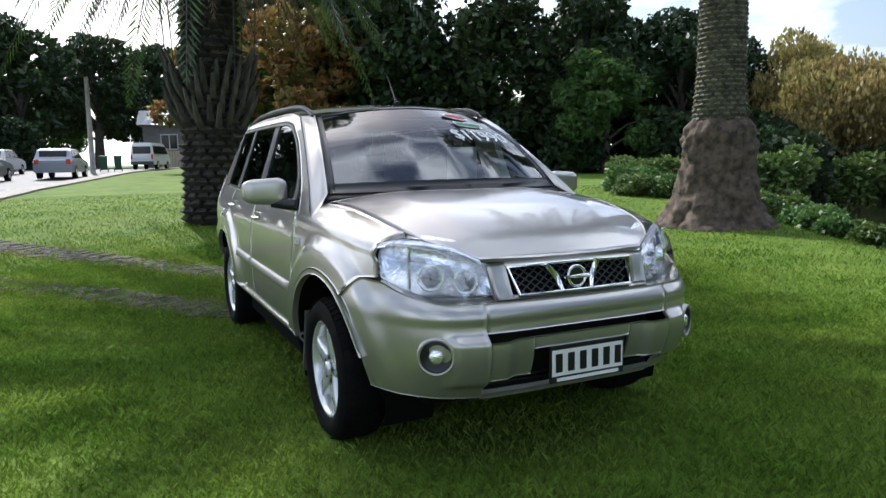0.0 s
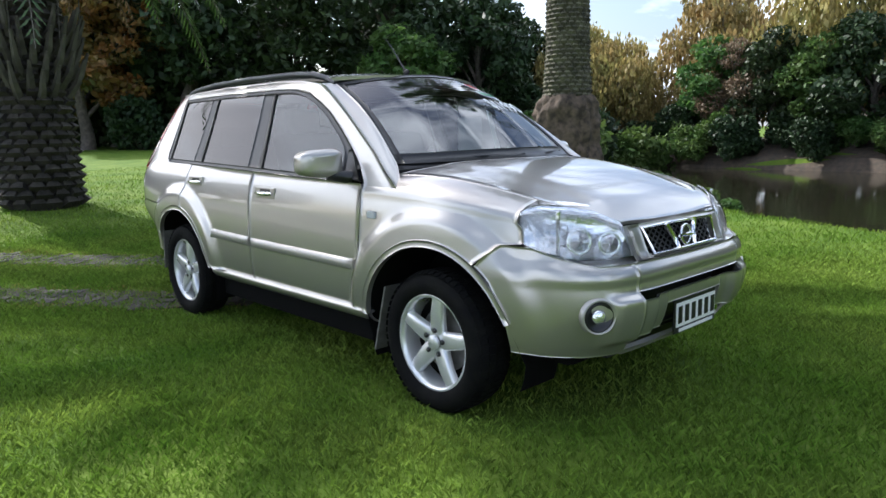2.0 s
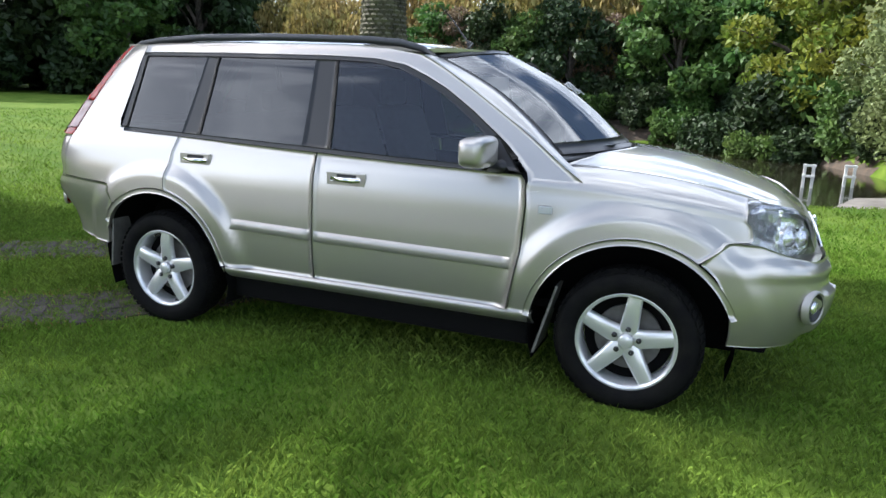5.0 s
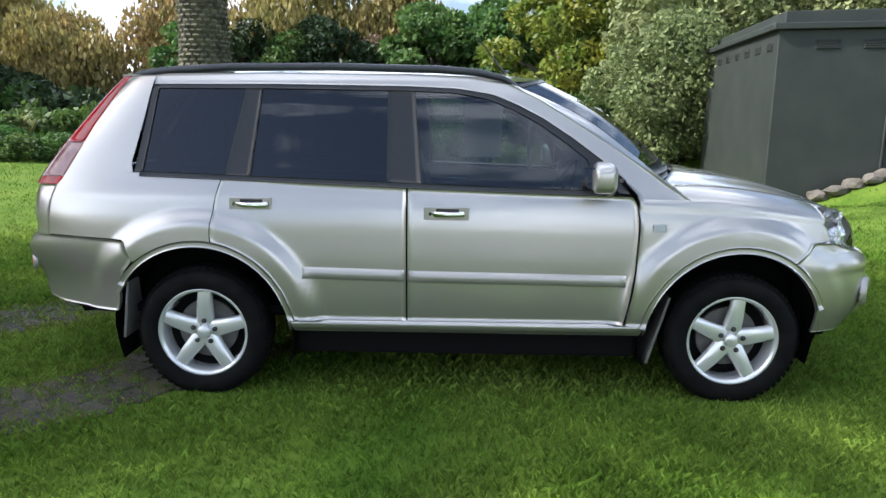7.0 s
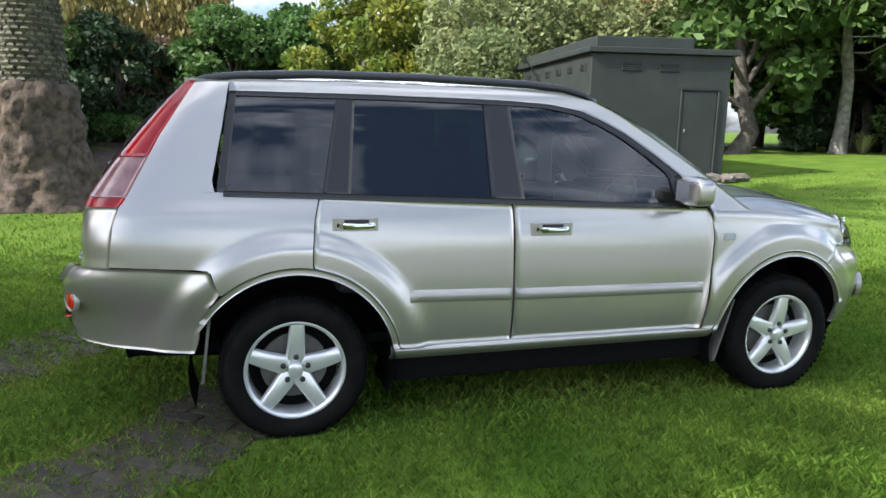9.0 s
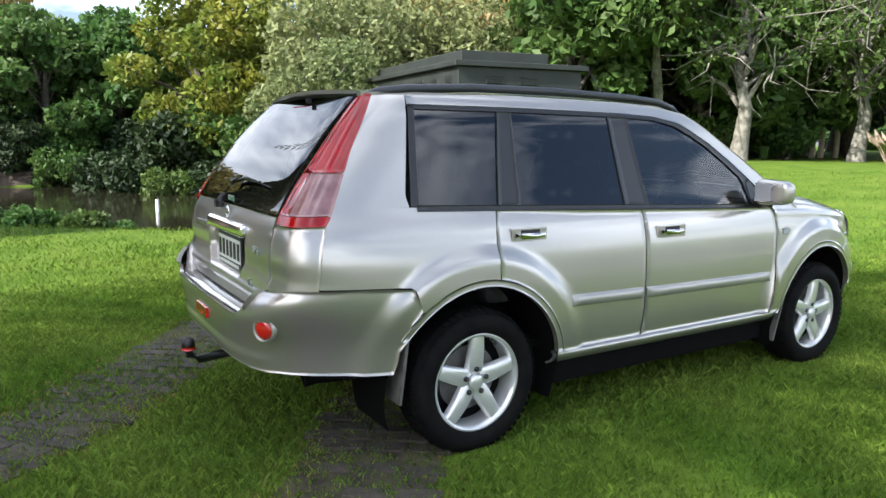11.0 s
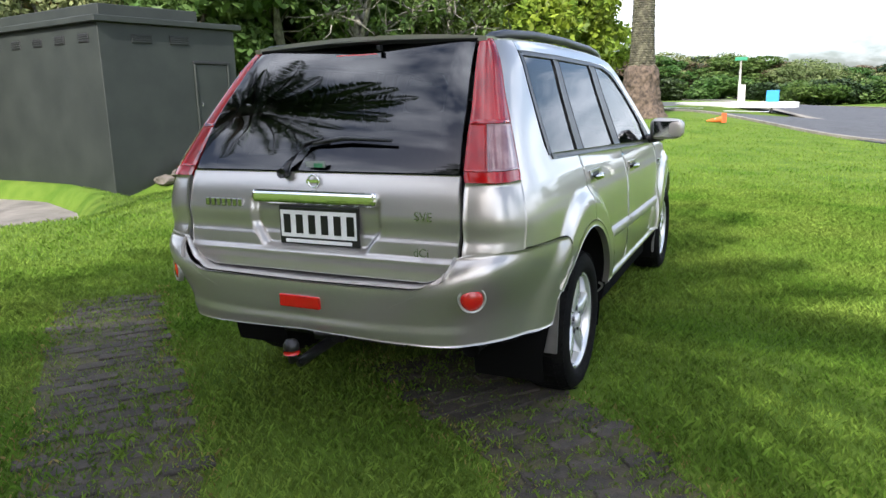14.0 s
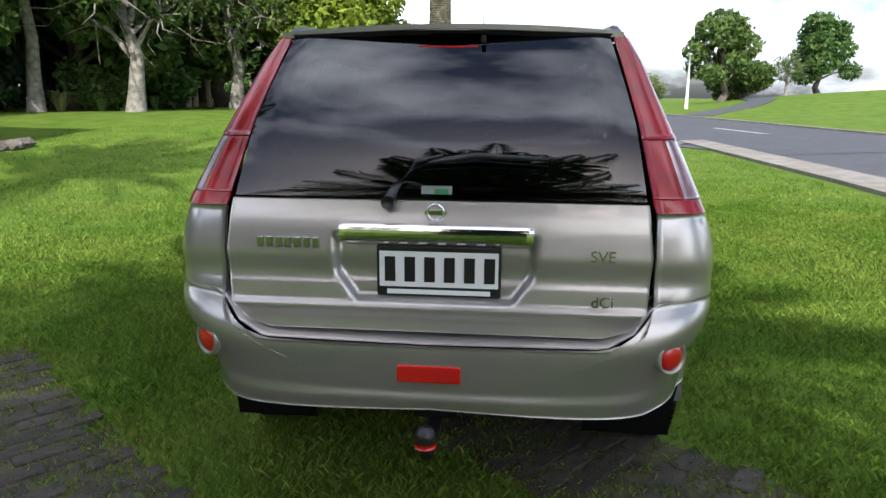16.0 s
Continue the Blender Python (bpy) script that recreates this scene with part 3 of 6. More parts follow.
def by_t(t, z, sgn):
    """The corner: t 0 at the centre line, 1 at half length."""
    t, z = np.asarray(t, float), np.asarray(z, float)
    n = NF if sgn > 0 else 6.5
    th = np.interp(t, T_TAB[sgn][0], T_TAB[sgn][1])
    nn = NF if sgn > 0 else c_nr(z)
    a = c_af(z) if sgn > 0 else c_ar(z)
    x = sgn * a * np.abs(np.cos(th)) ** (2 / nn)
    y = -c_b(z) * np.abs(np.sin(th)) ** (2 / nn)
    return np.stack([x, y - flare(x, z) * (np.abs(y) / c_b(z)) ** 5, z], -1)


T_TAB = {}
for sgn in (1, -1):
    th = np.concatenate([np.geomspace(1e-6, 0.3, 400), np.linspace(0.301, math.pi / 2 - 0.301, 300), math.pi / 2 - np.geomspace(0.3, 1e-6, 400)])
    th = np.concatenate([[0], th, [math.pi / 2]])
    nn = NF if sgn > 0 else 6.5
    px_, py_ = 2.12 * np.cos(th).clip(0) ** (2 / nn), 0.875 * np.sin(th) ** (2 / nn)
    T_TAB[sgn] = (np.concatenate([[0], np.cumsum(np.hypot(np.diff(px_), np.diff(py_)))]), th)
    T_TAB[sgn] = (T_TAB[sgn][0] / T_TAB[sgn][0][-1], th)


def t_of(sgn, x=None, y=None, z=0.6):
    s = np.linspace(0, 1, 1500)
    p = by_t(s, np.full_like(s, z), sgn)
    return float(s[np.argmin(np.abs(p[:, 0] - x))] if x is not None else s[np.argmin(np.abs(p[:, 1] - y))])


def resample(poly, n):
    p = np.array(poly, float)
    d = np.concatenate([[0], np.cumsum(np.linalg.norm(np.diff(p, axis=0), axis=1))])
    s = np.linspace(0, d[-1], n)
    return np.stack([np.interp(s, d, p[:, k]) for k in range(p.shape[1])], -1)


def coons(bottom, top, left, right, nu, nv):
    """A grid filled in between four edges; left and right run from bottom to top."""
    B, T, L, R = resample(bottom, nu), resample(top, nu), resample(left, nv), resample(right, nv)
    u, v = np.linspace(0, 1, nu)[:, None, None], np.linspace(0, 1, nv)[None, :, None]
    return ((1 - v) * B[:, None] + v * T[:, None] + (1 - u) * L[None] + u * R[None]
            - (1 - u) * (1 - v) * B[0] - u * (1 - v) * B[-1] - (1 - u) * v * T[0] - u * v * T[-1])


def shell(grids, depth=0.014, centre=(0, 0, 0.75), flip=None):
    """Verts and faces of sheet-metal grids with turned-in edges. Rim faces come last in each grid."""
    V, F, smooth = [], [], []
    for P in grids:
        nu, nv = P.shape[:2]
        du, dv = np.gradient(P, axis=0), np.gradient(P, axis=1)
        N = np.cross(du, dv)
        N /= np.linalg.norm(N, axis=2)[..., None] + 1e-9
        out = (N * (P - np.array(centre))).sum(2).mean() > 0
        if not out:
            N = -N
        o = len(V)
        V += [tuple(p) for p in P.reshape(-1, 3)]
        q = quads(nu, nv)
        F += [tuple(i + o for i in f) if out else tuple(i + o for i in f[::-1]) for f in q]
        smooth += [True] * len(q)
        if depth:
            ring = [(i, 0) for i in range(nu)] + [(nu - 1, j) for j in range(1, nv)] + [(i, nv - 1) for i in range(nu - 2, -1, -1)] + [(0, j) for j in range(nv - 2, 0, -1)]
            r0 = len(V)
            V += [tuple(P[i, j] - N[i, j] * depth) for i, j in ring]
            k = len(ring)
            for a in range(k):
                b = (a + 1) % k
                ia, ib = o + ring[a][0] * nv + ring[a][1], o + ring[b][0] * nv + ring[b][1]
                F.append((ia, ib, r0 + b, r0 + a) if out else (ib, ia, r0 + a, r0 + b))
                smooth.append(False)
    return V, F, smooth


def sheet(name, grids, material, parent, depth=0.014, label="", mirror=False):
    V, F, sm = shell(grids if isinstance(grids, list) else [grids], depth)
    if mirror:
        V = [(x, -y, z) for x, y, z in V]
        F = [f[::-1] for f in F]
    ob = obj(name, V, F, material, parent, label=label)
    ob.data.polygons.foreach_set("use_smooth", sm)
    return ob


def both(name, grids, material, parent, depth=0.014, label=""):
    return [sheet(name, grids, material, parent, depth, label, m) for m in (False, True)]


def sx(bottom, top, left, right, nu=30, nv=20, out=0.0):
    g = coons(bottom, top, left, right, nu, nv)
    p = by_x(g[..., 0], g[..., 1])
    p[..., 1] -= out
    return p


def arc(hub, r, a0, a1, n=24):
    return [(hub + r * math.cos(radians(a)), 0.345 + r * math.sin(radians(a))) for a in np.linspace(a0, a1, n)]


car = empty("car")
tagged(car, "silver-beige station wagon with alloy wheels parked on grass", "car")
G = 0.004
AR = 0.475
# front door and rear door, lower skins
D1 = [(.764, .425), (.811, .696), (.822, .914), (.812, 1.02), (.79, 1.048)]
D2 = [(-.293, .425), (-.293, .76), (-.294, 1.078)]
fd = sx([(x + (G if i == 0 else -G), .425) for i, x in enumerate((-.293, .764))], [(-.294 + G, 1.078), (.2, 1.062), (.79 - G, 1.046)],
        [(x + G, z) for x, z in D2], [(x - G, z) for x, z in D1], 34, 26)
both("front_door", fd, PAINT, car)
ra = arc(-1.3125, AR, 80, 11, 26)
rd_bottom = ra + [(-.84, .425), (-.293 - G, .425)]
rd_left = [ra[0], (-1.236, .83), (-1.236, .873), (-1.22, 1.02), (-1.197, 1.108)]
rd = sx(rd_bottom, [(-1.197, 1.108), (-.736, 1.094), (-.294 - G, 1.079)], rd_left, [(x - G, z) for x, z in D2], 40, 24)
both("rear_door", rd, PAINT, car)
# wings: side and rounded top
zs_f = curve_fn([.7, .9, 1.2, 1.5, 1.75, 1.9, 2.02], [.985, .985, .97, .945, .915, .89, .875])
zc_f = curve_fn([.7, .95, 1.15, 1.4, 1.6, 1.8, 1.92, 2.02], [1.14, 1.142, 1.142, 1.112, 1.072, 1.012, .967, .902])


def top_z(x, y):
    """The bonnet and the tops of the wings."""
    x, y = np.asarray(x, float), np.asarray(y, float)
    zs = zs_f(x)
    ys = np.abs(by_x(x, zs)[..., 1]) + 1e-4
    m = 2.7
    z = zs + (zc_f(x) - zs) * np.clip(1 - np.minimum(1, np.abs(y) / ys) ** m, 0, 1) ** (1 / m)
    ridge = np.abs(y) - (0.50 - 0.10 * sstep(1.0, 2.0, x))
    return z + 0.007 * sstep(0.05, -0.05, ridge) * sstep(1.97, 1.8, x)


def sxy(bottom, top, left, right, nu=30, nv=20):
    g = coons(bottom, top, left, right, nu, nv)
    return np.stack([g[..., 0], g[..., 1], top_z(g[..., 0], g[..., 1])], -1)


fa = arc(1.3125, AR, 171, 56, 30)
w_bottom = [(.768 + G, .425), (.80, .42)] + fa
w_right = [fa[-1], (1.66, .80), (1.68, .826), (1.78, .836), (1.765, .9), (1.745, float(zs_f(1.745)))]
w_left = [(.768 + G, .425), (.811 + G, .696), (.822 + G, .914), (.818 + G, .96), (.812 + G, .985)]
w_top = [(x, float(zs_f(x))) for x in np.linspace(.816, 1.745, 14)]
wing_a = sx(w_bottom, w_top, w_left, w_right, 44, 24)
hood_edge = [(.95, -.715), (1.15, -.70), (1.4, -.672), (1.6, -.645), (1.74, -.610)]
tops = resample([(.838, -.745), (.93, -.722)] + [(x, y - G) for x, y in hood_edge[1:]], 44)
wing_b = np.zeros((44, 16, 3))
for i in range(44):
    p0 = wing_a[i, -1]
    for j in range(16):
        k = j / 15
        x = p0[0] + (tops[i, 0] - p0[0]) * k
        zs_, ys_ = float(zs_f(x)), abs(float(by_x(x, zs_f(x))[1]))
        phi1 = math.acos(min(1, abs(tops[i, 1]) / ys_) ** (2.7 / 2))
        ph = phi1 * k
        wing_b[i, j] = (x, -ys_ * math.cos(ph) ** (2 / 2.7), zs_ + (float(zc_f(x)) - zs_) * math.sin(ph) ** (2 / 2.7))
    wing_b[i, 0] = p0
wing = np.concatenate([wing_a, wing_b[:, 1:]], 1)
both("wing", wing, PAINT, car)
bonnet = []
for s in (1, -1):
    he = hood_edge + [(1.84, -.565), (1.93, -.50), (2.0, -.40)]
    bonnet.append(sxy([(x, -s * y) for x, y in he][::1], [(1.175, 0), (1.5, 0), (2.028, 0)],
                      [(.95, s * .715), (1.07, s * .45), (1.15, s * .2), (1.175, 0)], [(2.0, s * .40), (2.018, s * .2), (2.028, 0)], 40, 26))
sheet("bonnet", np.concatenate([bonnet[0], bonnet[1][:, ::-1][:, 1:]], 1), PAINT, car, 0.02)
# quarter panels with the rear pillars
q_bottom = [(-2.05, .835), (-1.9, .828), (-1.66, .815)] + arc(-1.3125, AR, 131, 81, 18)
q_right = [arc(-1.3125, AR, 81, 81, 1)[0], (-1.236 - G, .83), (-1.236 - G, .873), (-1.22 - G, 1.02), (-1.197 - G, 1.115)]
q_low = sx(q_bottom, [(-1.985, 1.118), (-1.61, 1.135), (-1.197 - G, 1.115)], [(-2.05, .835), (-2.03, 1.0), (-2.005, 1.074), (-1.985, 1.118)], q_right, 40, 24)
q_pil = sx([(-1.985, 1.118), (-1.80, 1.125), (-1.635, 1.135)], [(-1.716, 1.592), (-1.65, 1.598), (-1.565, 1.600)],
           [(-1.985, 1.118), (-1.86, 1.36), (-1.716, 1.592)], [(-1.635, 1.135), (-1.645, 1.18), (-1.60, 1.40), (-1.565, 1.600)], 16, 30)
rows_ = np.concatenate([[.780, .812], np.linspace(.836, 1.074, 14)])
q_cor = np.zeros((16, 16, 3))
for j, z in enumerate(rows_):
    zc = max(z, .836)
    xo = float(np.interp(zc, [.835, 1.0, 1.074], [-2.05, -2.03, -2.005]))
    q_cor[:, j] = by_t(np.linspace(t_of(-1, y=-.640, z=zc), t_of(-1, x=xo, z=zc), 16), np.full(16, zc), -1)
    q_cor[:, j, 2] = z
both("quarter_panel", [q_low, q_pil], PAINT, car, 0)
both("rear_corner", q_cor, PAINT, car, 0.02)
# roof edge over the doors, running down the front pillar
pil_out = [(1.09, 1.02), (.965, 1.100), (.84, 1.192), (.74, 1.258), (.60, 1.348), (.469, 1.430), (.34, 1.508), (.20, 1.575), (.0, 1.604), (-.3, 1.618), (-1.0, 1.622), (-1.565, 1.602)]
pil_in = [(.830, .975), (.815, 1.055), (.70, 1.175), (.64, 1.222), (.50, 1.325), (.36, 1.415), (.24, 1.475), (.12, 1.524), (-.05, 1.552), (-.3, 1.562), (-1.0, 1.565), (-1.565, 1.560)]
pil = sx(pil_in, pil_out, [pil_in[0], pil_out[0]], [pil_in[-1], pil_out[-1]], 60, 7)
both("roof_side", pil, PAINT, car)


# roof
def roof_z(x, y):
    e = np.interp(x, [-1.74, -1.5, -1.0, -.3, .1, .36], [1.604, 1.612, 1.622, 1.620, 1.608, 1.592])
    h = np.interp(x, [-1.74, -1.4, -.6, .1, .40], [.028, .045, .055, .048, .030])
    return e + h * (1 - np.clip(np.abs(y) / .60, 0, 1) ** 2.6)


g = coons([(-1.75, -.572), (-1.0, -.590), (-.2, -.590), (.20, -.575)], [(-1.75, .572), (-1.0, .590), (-.2, .590), (.20, .575)],
          [(-1.75, -.572), (-1.79, 0), (-1.75, .572)], [(.20, -.575), (.37, -.3), (.43, 0), (.37, .3), (.20, .575)], 40, 30)
sheet("roof", np.stack([g[..., 0], g[..., 1], roof_z(g[..., 0], g[..., 1])], -1), PAINT, car, 0.02)
for s in (1, -1):
    pts = [(.24, s * .575, 1.570), (.17, s * .577, 1.605), (.05, s * .580, 1.632), (-.15, s * .582, 1.646), (-.7, s * .582, 1.655), (-1.2, s * .576, 1.649), (-1.52, s * .566, 1.630), (-1.66, s * .556, 1.612), (-1.73, s * .550, 1.594)]
    V, F = tube(pts, [.010, .016, .019, .020, .020, .020, .020, .019, .010], 10)
    obj("roof_rail", [(x, y, z) for x, y, z in V], F, RAILM, car, True, "dark grey roof rail")
# sills
sill = np.stack([np.linspace(-.88, .88, 30)[:, None] + np.zeros(7)[None], -(c_b(.42) + np.array([-.012, .004, .010, .008, -.004, -.02, -.05]))[None] + np.zeros((30, 1)),
                 np.array([.425, .418, .408, .395, .38, .365, .35])[None] + np.zeros((30, 1))], -1)
both("sill", sill, PAINT, car, 0.01)
# wheel-arch lips
for hub, a0, a1, nm in ((1.3125, 172, 20, "f"), (-1.3125, 148, 10, "r")):
    lo, hi = arc(hub, .445, a0, a1, 30), arc(hub, AR - .003, a0, a1, 30)
    both("arch_lip", sx(lo, hi, [lo[0], hi[0]], [lo[-1], hi[-1]], 30, 4, 0.001), PAINT, car, 0.03)
# side rubbing strips
for x0, x1, z0, z1 in ((-.80, -.305, .627, .686), (-.283, .766, .615, .673)):
    n = 24
    xs = np.linspace(x0, x1, n)
    prof = np.array([(0, 0), (.010, .05), (.018, .25), (.020, .5), (.018, .75), (.010, .95), (0, 1)])
    P = np.zeros((n, 7, 3))
    for i, x in enumerate(xs):
        e = min(1, (x - x0) / .02 + .15, (x1 - x) / .03 + .15)
        for j, (d, k) in enumerate(prof):
            z = z0 + (z1 - z0) * k + 0.01 * (x1 - x0 - (x - x0)) / (x1 - x0)
            p = by_x(x, z)
            P[i, j] = (x, p[1] - d * e, z)
    both("rubbing_strip", P, PAINT2, car, 0.004)
# black window surrounds: door tops, middle posts, waist strips
W = 0.004
BAR = [
    ([(-.40, 1.545), (-.266, 1.545)], [(-.395, 1.10), (-.225, 1.09)]),
    ([(-1.10, 1.552), (-1.020, 1.545)], [(-1.185, 1.118), (-1.058, 1.116)]),
    ([(-1.565, 1.558), (-1.535, 1.556)], [(-1.628, 1.135), (-1.588, 1.133)]),
]
for t_, b_ in BAR:
    both("window_post", sx(b_, t_, [b_[0], t_[0]], [b_[1], t_[1]], 6, 20, 0.002), TRIM, car, 0.02)
lo = [(-1.60, 1.118), (-1.197, 1.106), (-.736, 1.092), (-.294, 1.078), (.2, 1.062), (.72, 1.050)]
hi = [(x, z + .024) for x, z in lo]
both("waist_strip", sx(lo, hi, [lo[0], hi[0]], [lo[-1], hi[-1]], 40, 4, 0.006), TRIM, car, 0.02)
hi = [(-1.56, 1.562), (-1.0, 1.566), (-.3, 1.562), (-.05, 1.552), (.12, 1.524), (.24, 1.475), (.36, 1.415), (.50, 1.325), (.64, 1.222), (.70, 1.175), (.76, 1.12)]
lo = [(-1.56, 1.542), (-1.0, 1.545), (-.3, 1.541), (-.07, 1.533), (.09, 1.505), (.21, 1.456), (.33, 1.396), (.46, 1.308), (.585, 1.212), (.60, 1.14), (.62, 1.075)]
both("window_frame", sx(lo, hi, [lo[0], hi[0]], [lo[-1], hi[-1]], 60, 4, 0.002), TRIM, car, 0.02)
gs = [(.62, 1.07), (.78, 1.06)], [(.62, 1.21), (.645, 1.215)]
both("mirror_base", sx(gs[0], gs[1], [gs[0][0], gs[1][0]], [gs[0][1], gs[1][1]], 8, 8, 0.004), TRIM, car, 0.02)
# side glass
for nm, b_, t_, gm in (("front_window", [(-.23, 1.10), (.2, 1.085), (.615, 1.07)], [(-.27, 1.545), (-.07, 1.537), (.09, 1.51), (.21, 1.46), (.46, 1.312), (.61, 1.20)], GL_SIDE),
                       ("rear_window", [(-1.06, 1.118), (-.385, 1.10)], [(-1.03, 1.55), (-.395, 1.548)], GL_DARK),
                       ("quarter_window", [(-1.60, 1.135), (-1.17, 1.122)], [(-1.55, 1.548), (-1.09, 1.552)], GL_DARK)):
    for o in both(nm, sx(b_, t_, [b_[0], t_[0]], [b_[-1], t_[-1]], 20, 16, -0.006), gm, car, 0):
        o.visible_shadow = gm is GL_DARK
# windscreen
wb = [(.915, -.690, 1.135), (1.03, -.48, 1.140), (1.12, -.22, 1.145), (1.15, 0, 1.146)]
wt = [(.215, -.545, 1.572), (.33, -.36, 1.604), (.39, -.18, 1.622), (.41, 0, 1.628)]
wb += [(x, -y, z) for x, y, z in wb[-2::-1]]
wt += [(x, -y, z) for x, y, z in wt[-2::-1]]
wbs = resample(wb, 40)
ws = coons(wb, wt, [wb[0], (.56, -.625, 1.368), wt[0]], [wb[-1], (.56, .625, 1.368), wt[-1]], 40, 24)
v_ = np.linspace(0, 1, 24)[None, :]
ws[..., 0] += 0.028 * np.sin(np.pi * v_)
ws[..., 2] += 0.030 * np.sin(np.pi * v_)
o = sheet("windscreen", ws, GL_FRONT, car, 0)
o.visible_shadow = False
for i0, i1, j0, j1 in ((0, 40, 22, 24), (0, 40, 0, 3), (0, 2, 0, 24), (38, 40, 0, 24)):
    sheet("windscreen_edge", ws[i0:i1, j0:j1] + np.array([.002, 0, .003]), TRIM, car, 0.006)
pf = resample([tuple(p) for p in by_x(np.array([q[0] for q in pil_out[:8]]), np.array([q[1] for q in pil_out[:8]]))], 24)
pi = ws[0] + np.array([.004, -.006, .006])
k_ = np.linspace(0, 1, 6)[None, :, None]
fill = pf[:, None] * (1 - k_) + pi[:, None] * k_
fill[..., 0] += .012 * np.sin(np.pi * k_[..., 0])
both("pillar_front", fill, PAINT, car, 0.01)
cow = coons([(1.175, -.02, 1.128), (1.06, -.46, 1.128), (.95, -.715, 1.110)], [(1.14, -.02, 1.142), (1.02, -.46, 1.140), (.90, -.70, 1.135)],
            [(1.175, -.02, 1.128), (1.14, -.02, 1.142)], [(.95, -.715, 1.110), (.90, -.70, 1.135)], 20, 4)
both("cowl", cow, TRIM, car, 0.02)
for y0, y1 in ((-.55, .02), (-.02, .52)):
    pts = [(1.10 - .38 * abs(y0) ** 1.4, y0, 1.150), (1.14 - .34 * abs((y0 + y1) / 2) ** 1.4, (y0 + y1) / 2, 1.163), (1.13 - .38 * abs(y1) ** 1.4, y1, 1.165)]
    obj("front_wiper", *join(tube(pts, [.008, .010, .006], 6), tube([(p[0] - .02, p[1], p[2] + .004) for p in pts], [.005, .006, .005], 6)), TRIM, car, True)


# bumpers
def bumper(sgn, bottom, top, end, nu=46, nv=26, bulge=None):
    """Edges in (t, z); end: the edge at the wheel arch."""
    gg = coons(bottom, top, [bottom[0], top[0]], end, nu, nv)
    p = by_t(gg[..., 0], gg[..., 1], sgn)
    return bulge(p) if bulge else p


tf = lambda x, z: t_of(1, x=x, z=z)
ty = lambda y, z: t_of(1, y=y, z=z)
e_f = [(tf(1.725, .375), .375), (tf(1.73, .45), .45), (tf(1.715, .55), .55), (tf(1.66, .67), .67), (tf(1.585, .735), .735)]
top_f = [(0, .745), (ty(-.33, .74), .748), (ty(-.60, .745), .748), (ty(-.69, .78), .778), (tf(1.81, .82), .822), (tf(1.69, .828), .828), (tf(1.585, .735), .735)]


def front_bulge(p):
    y, z = np.abs(p[..., 1]), p[..., 2]
    d = 0.030 * sstep(.60, .56, y) * sstep(.36, .44, y + .16) * sstep(.40, .44, z) * sstep(.64, .60, z) * sstep(.30, .36, y)
    d = d + 0.012 * sstep(.66, .70, z) * sstep(.78, .74, z) * sstep(.9, .7, y)
    p[..., 0] += d
    return p


def slab(sgn, t0, t1, zb, zt, nv, nu=30, bulge=front_bulge):
    b_, q_ = [(t, zb) for t in (t0, (t0 + t1) / 2, t1)], [(t, zt) for t in (t0, (t0 + t1) / 2, t1)]
    return bumper(sgn, b_, q_, [b_[-1], q_[-1]], nu, nv, bulge)


tA = ty(-.44, .6)
g1 = bumper(1, [(0, .635), (tA, .635)], [(0, .745), (ty(-.33, .74), .748), (tA, .748)], [(tA, .635), (tA, .748)], 24, 14, front_bulge)
g2 = bumper(1, [(tA, .355), (ty(-.6, .36), .36), e_f[0]], [(tA, .748), (ty(-.60, .745), .748), (ty(-.69, .78), .778), (tf(1.81, .82), .822), (tf(1.69, .828), .828), e_f[-1]], e_f, 40, 40, front_bulge)
tP = ty(-.235, .5)
g3a = bumper(1, [(tP, .445), (tA, .445)], [(tP, .605), (tA, .605)], [(tA, .445), (tA, .605)], 14, 14, front_bulge)
g3b = bumper(1, [(0, .555), (tP, .555)], [(0, .605), (tP, .605)], [(tP, .555), (tP, .605)], 14, 6, front_bulge)
g4 = bumper(1, [(0, .345), (tA, .345)], [(0, .372), (tA, .372)], [(tA, .345), (tA, .372)], 20, 4)
left = lambda gl: [np.stack([q[..., 0], -q[..., 1], q[..., 2]], -1) for q in gl]
sym = lambda q: np.concatenate([left([q])[0][::-1][:-1], q], 0)
sheet("front_bumper", [sym(g1), g2, left([g2])[0], g3a, left([g3a])[0], sym(g3b)], PAINT, car, 0.012)
tt = np.linspace(0, tf(1.70, .82), 40)
zt_ = np.interp(tt, [p[0] for p in top_f[:6]], [p[1] for p in top_f[:6]])
o_ = by_t(tt, zt_, 1)
i_ = o_ + np.stack([-.10 + 0 * tt, .09 * tt / tt[-1], .012 + 0 * tt], -1)
sheet("bumper_top", sym(np.stack([o_ * (1 - q) + i_ * q for q in np.linspace(0, 1, 5)], 1) - np.array([.003, 0, .003])), PAINT, car, 0.0)
sheet("skid_strip", sym(g4), PAINT2, car, 0.02)
obj("bumper_grille", [(1.985, -.46, .33), (1.985, .46, .33), (1.985, .46, .66), (1.985, -.46, .66), (1.9, -.46, .33), (1.9, .46, .33), (1.9, .46, .66), (1.9, -.46, .66)],
    [(0, 1, 2, 3), (4, 7, 6, 5), (0, 4, 5, 1), (3, 2, 6, 7)], TRIM, car, label="black lower air intake")
for z in (.415, .395):
    part("intake_bar", box_bm(1.99, 2.02, -.42, .42, z, z + .008, .003), TRIM, car)
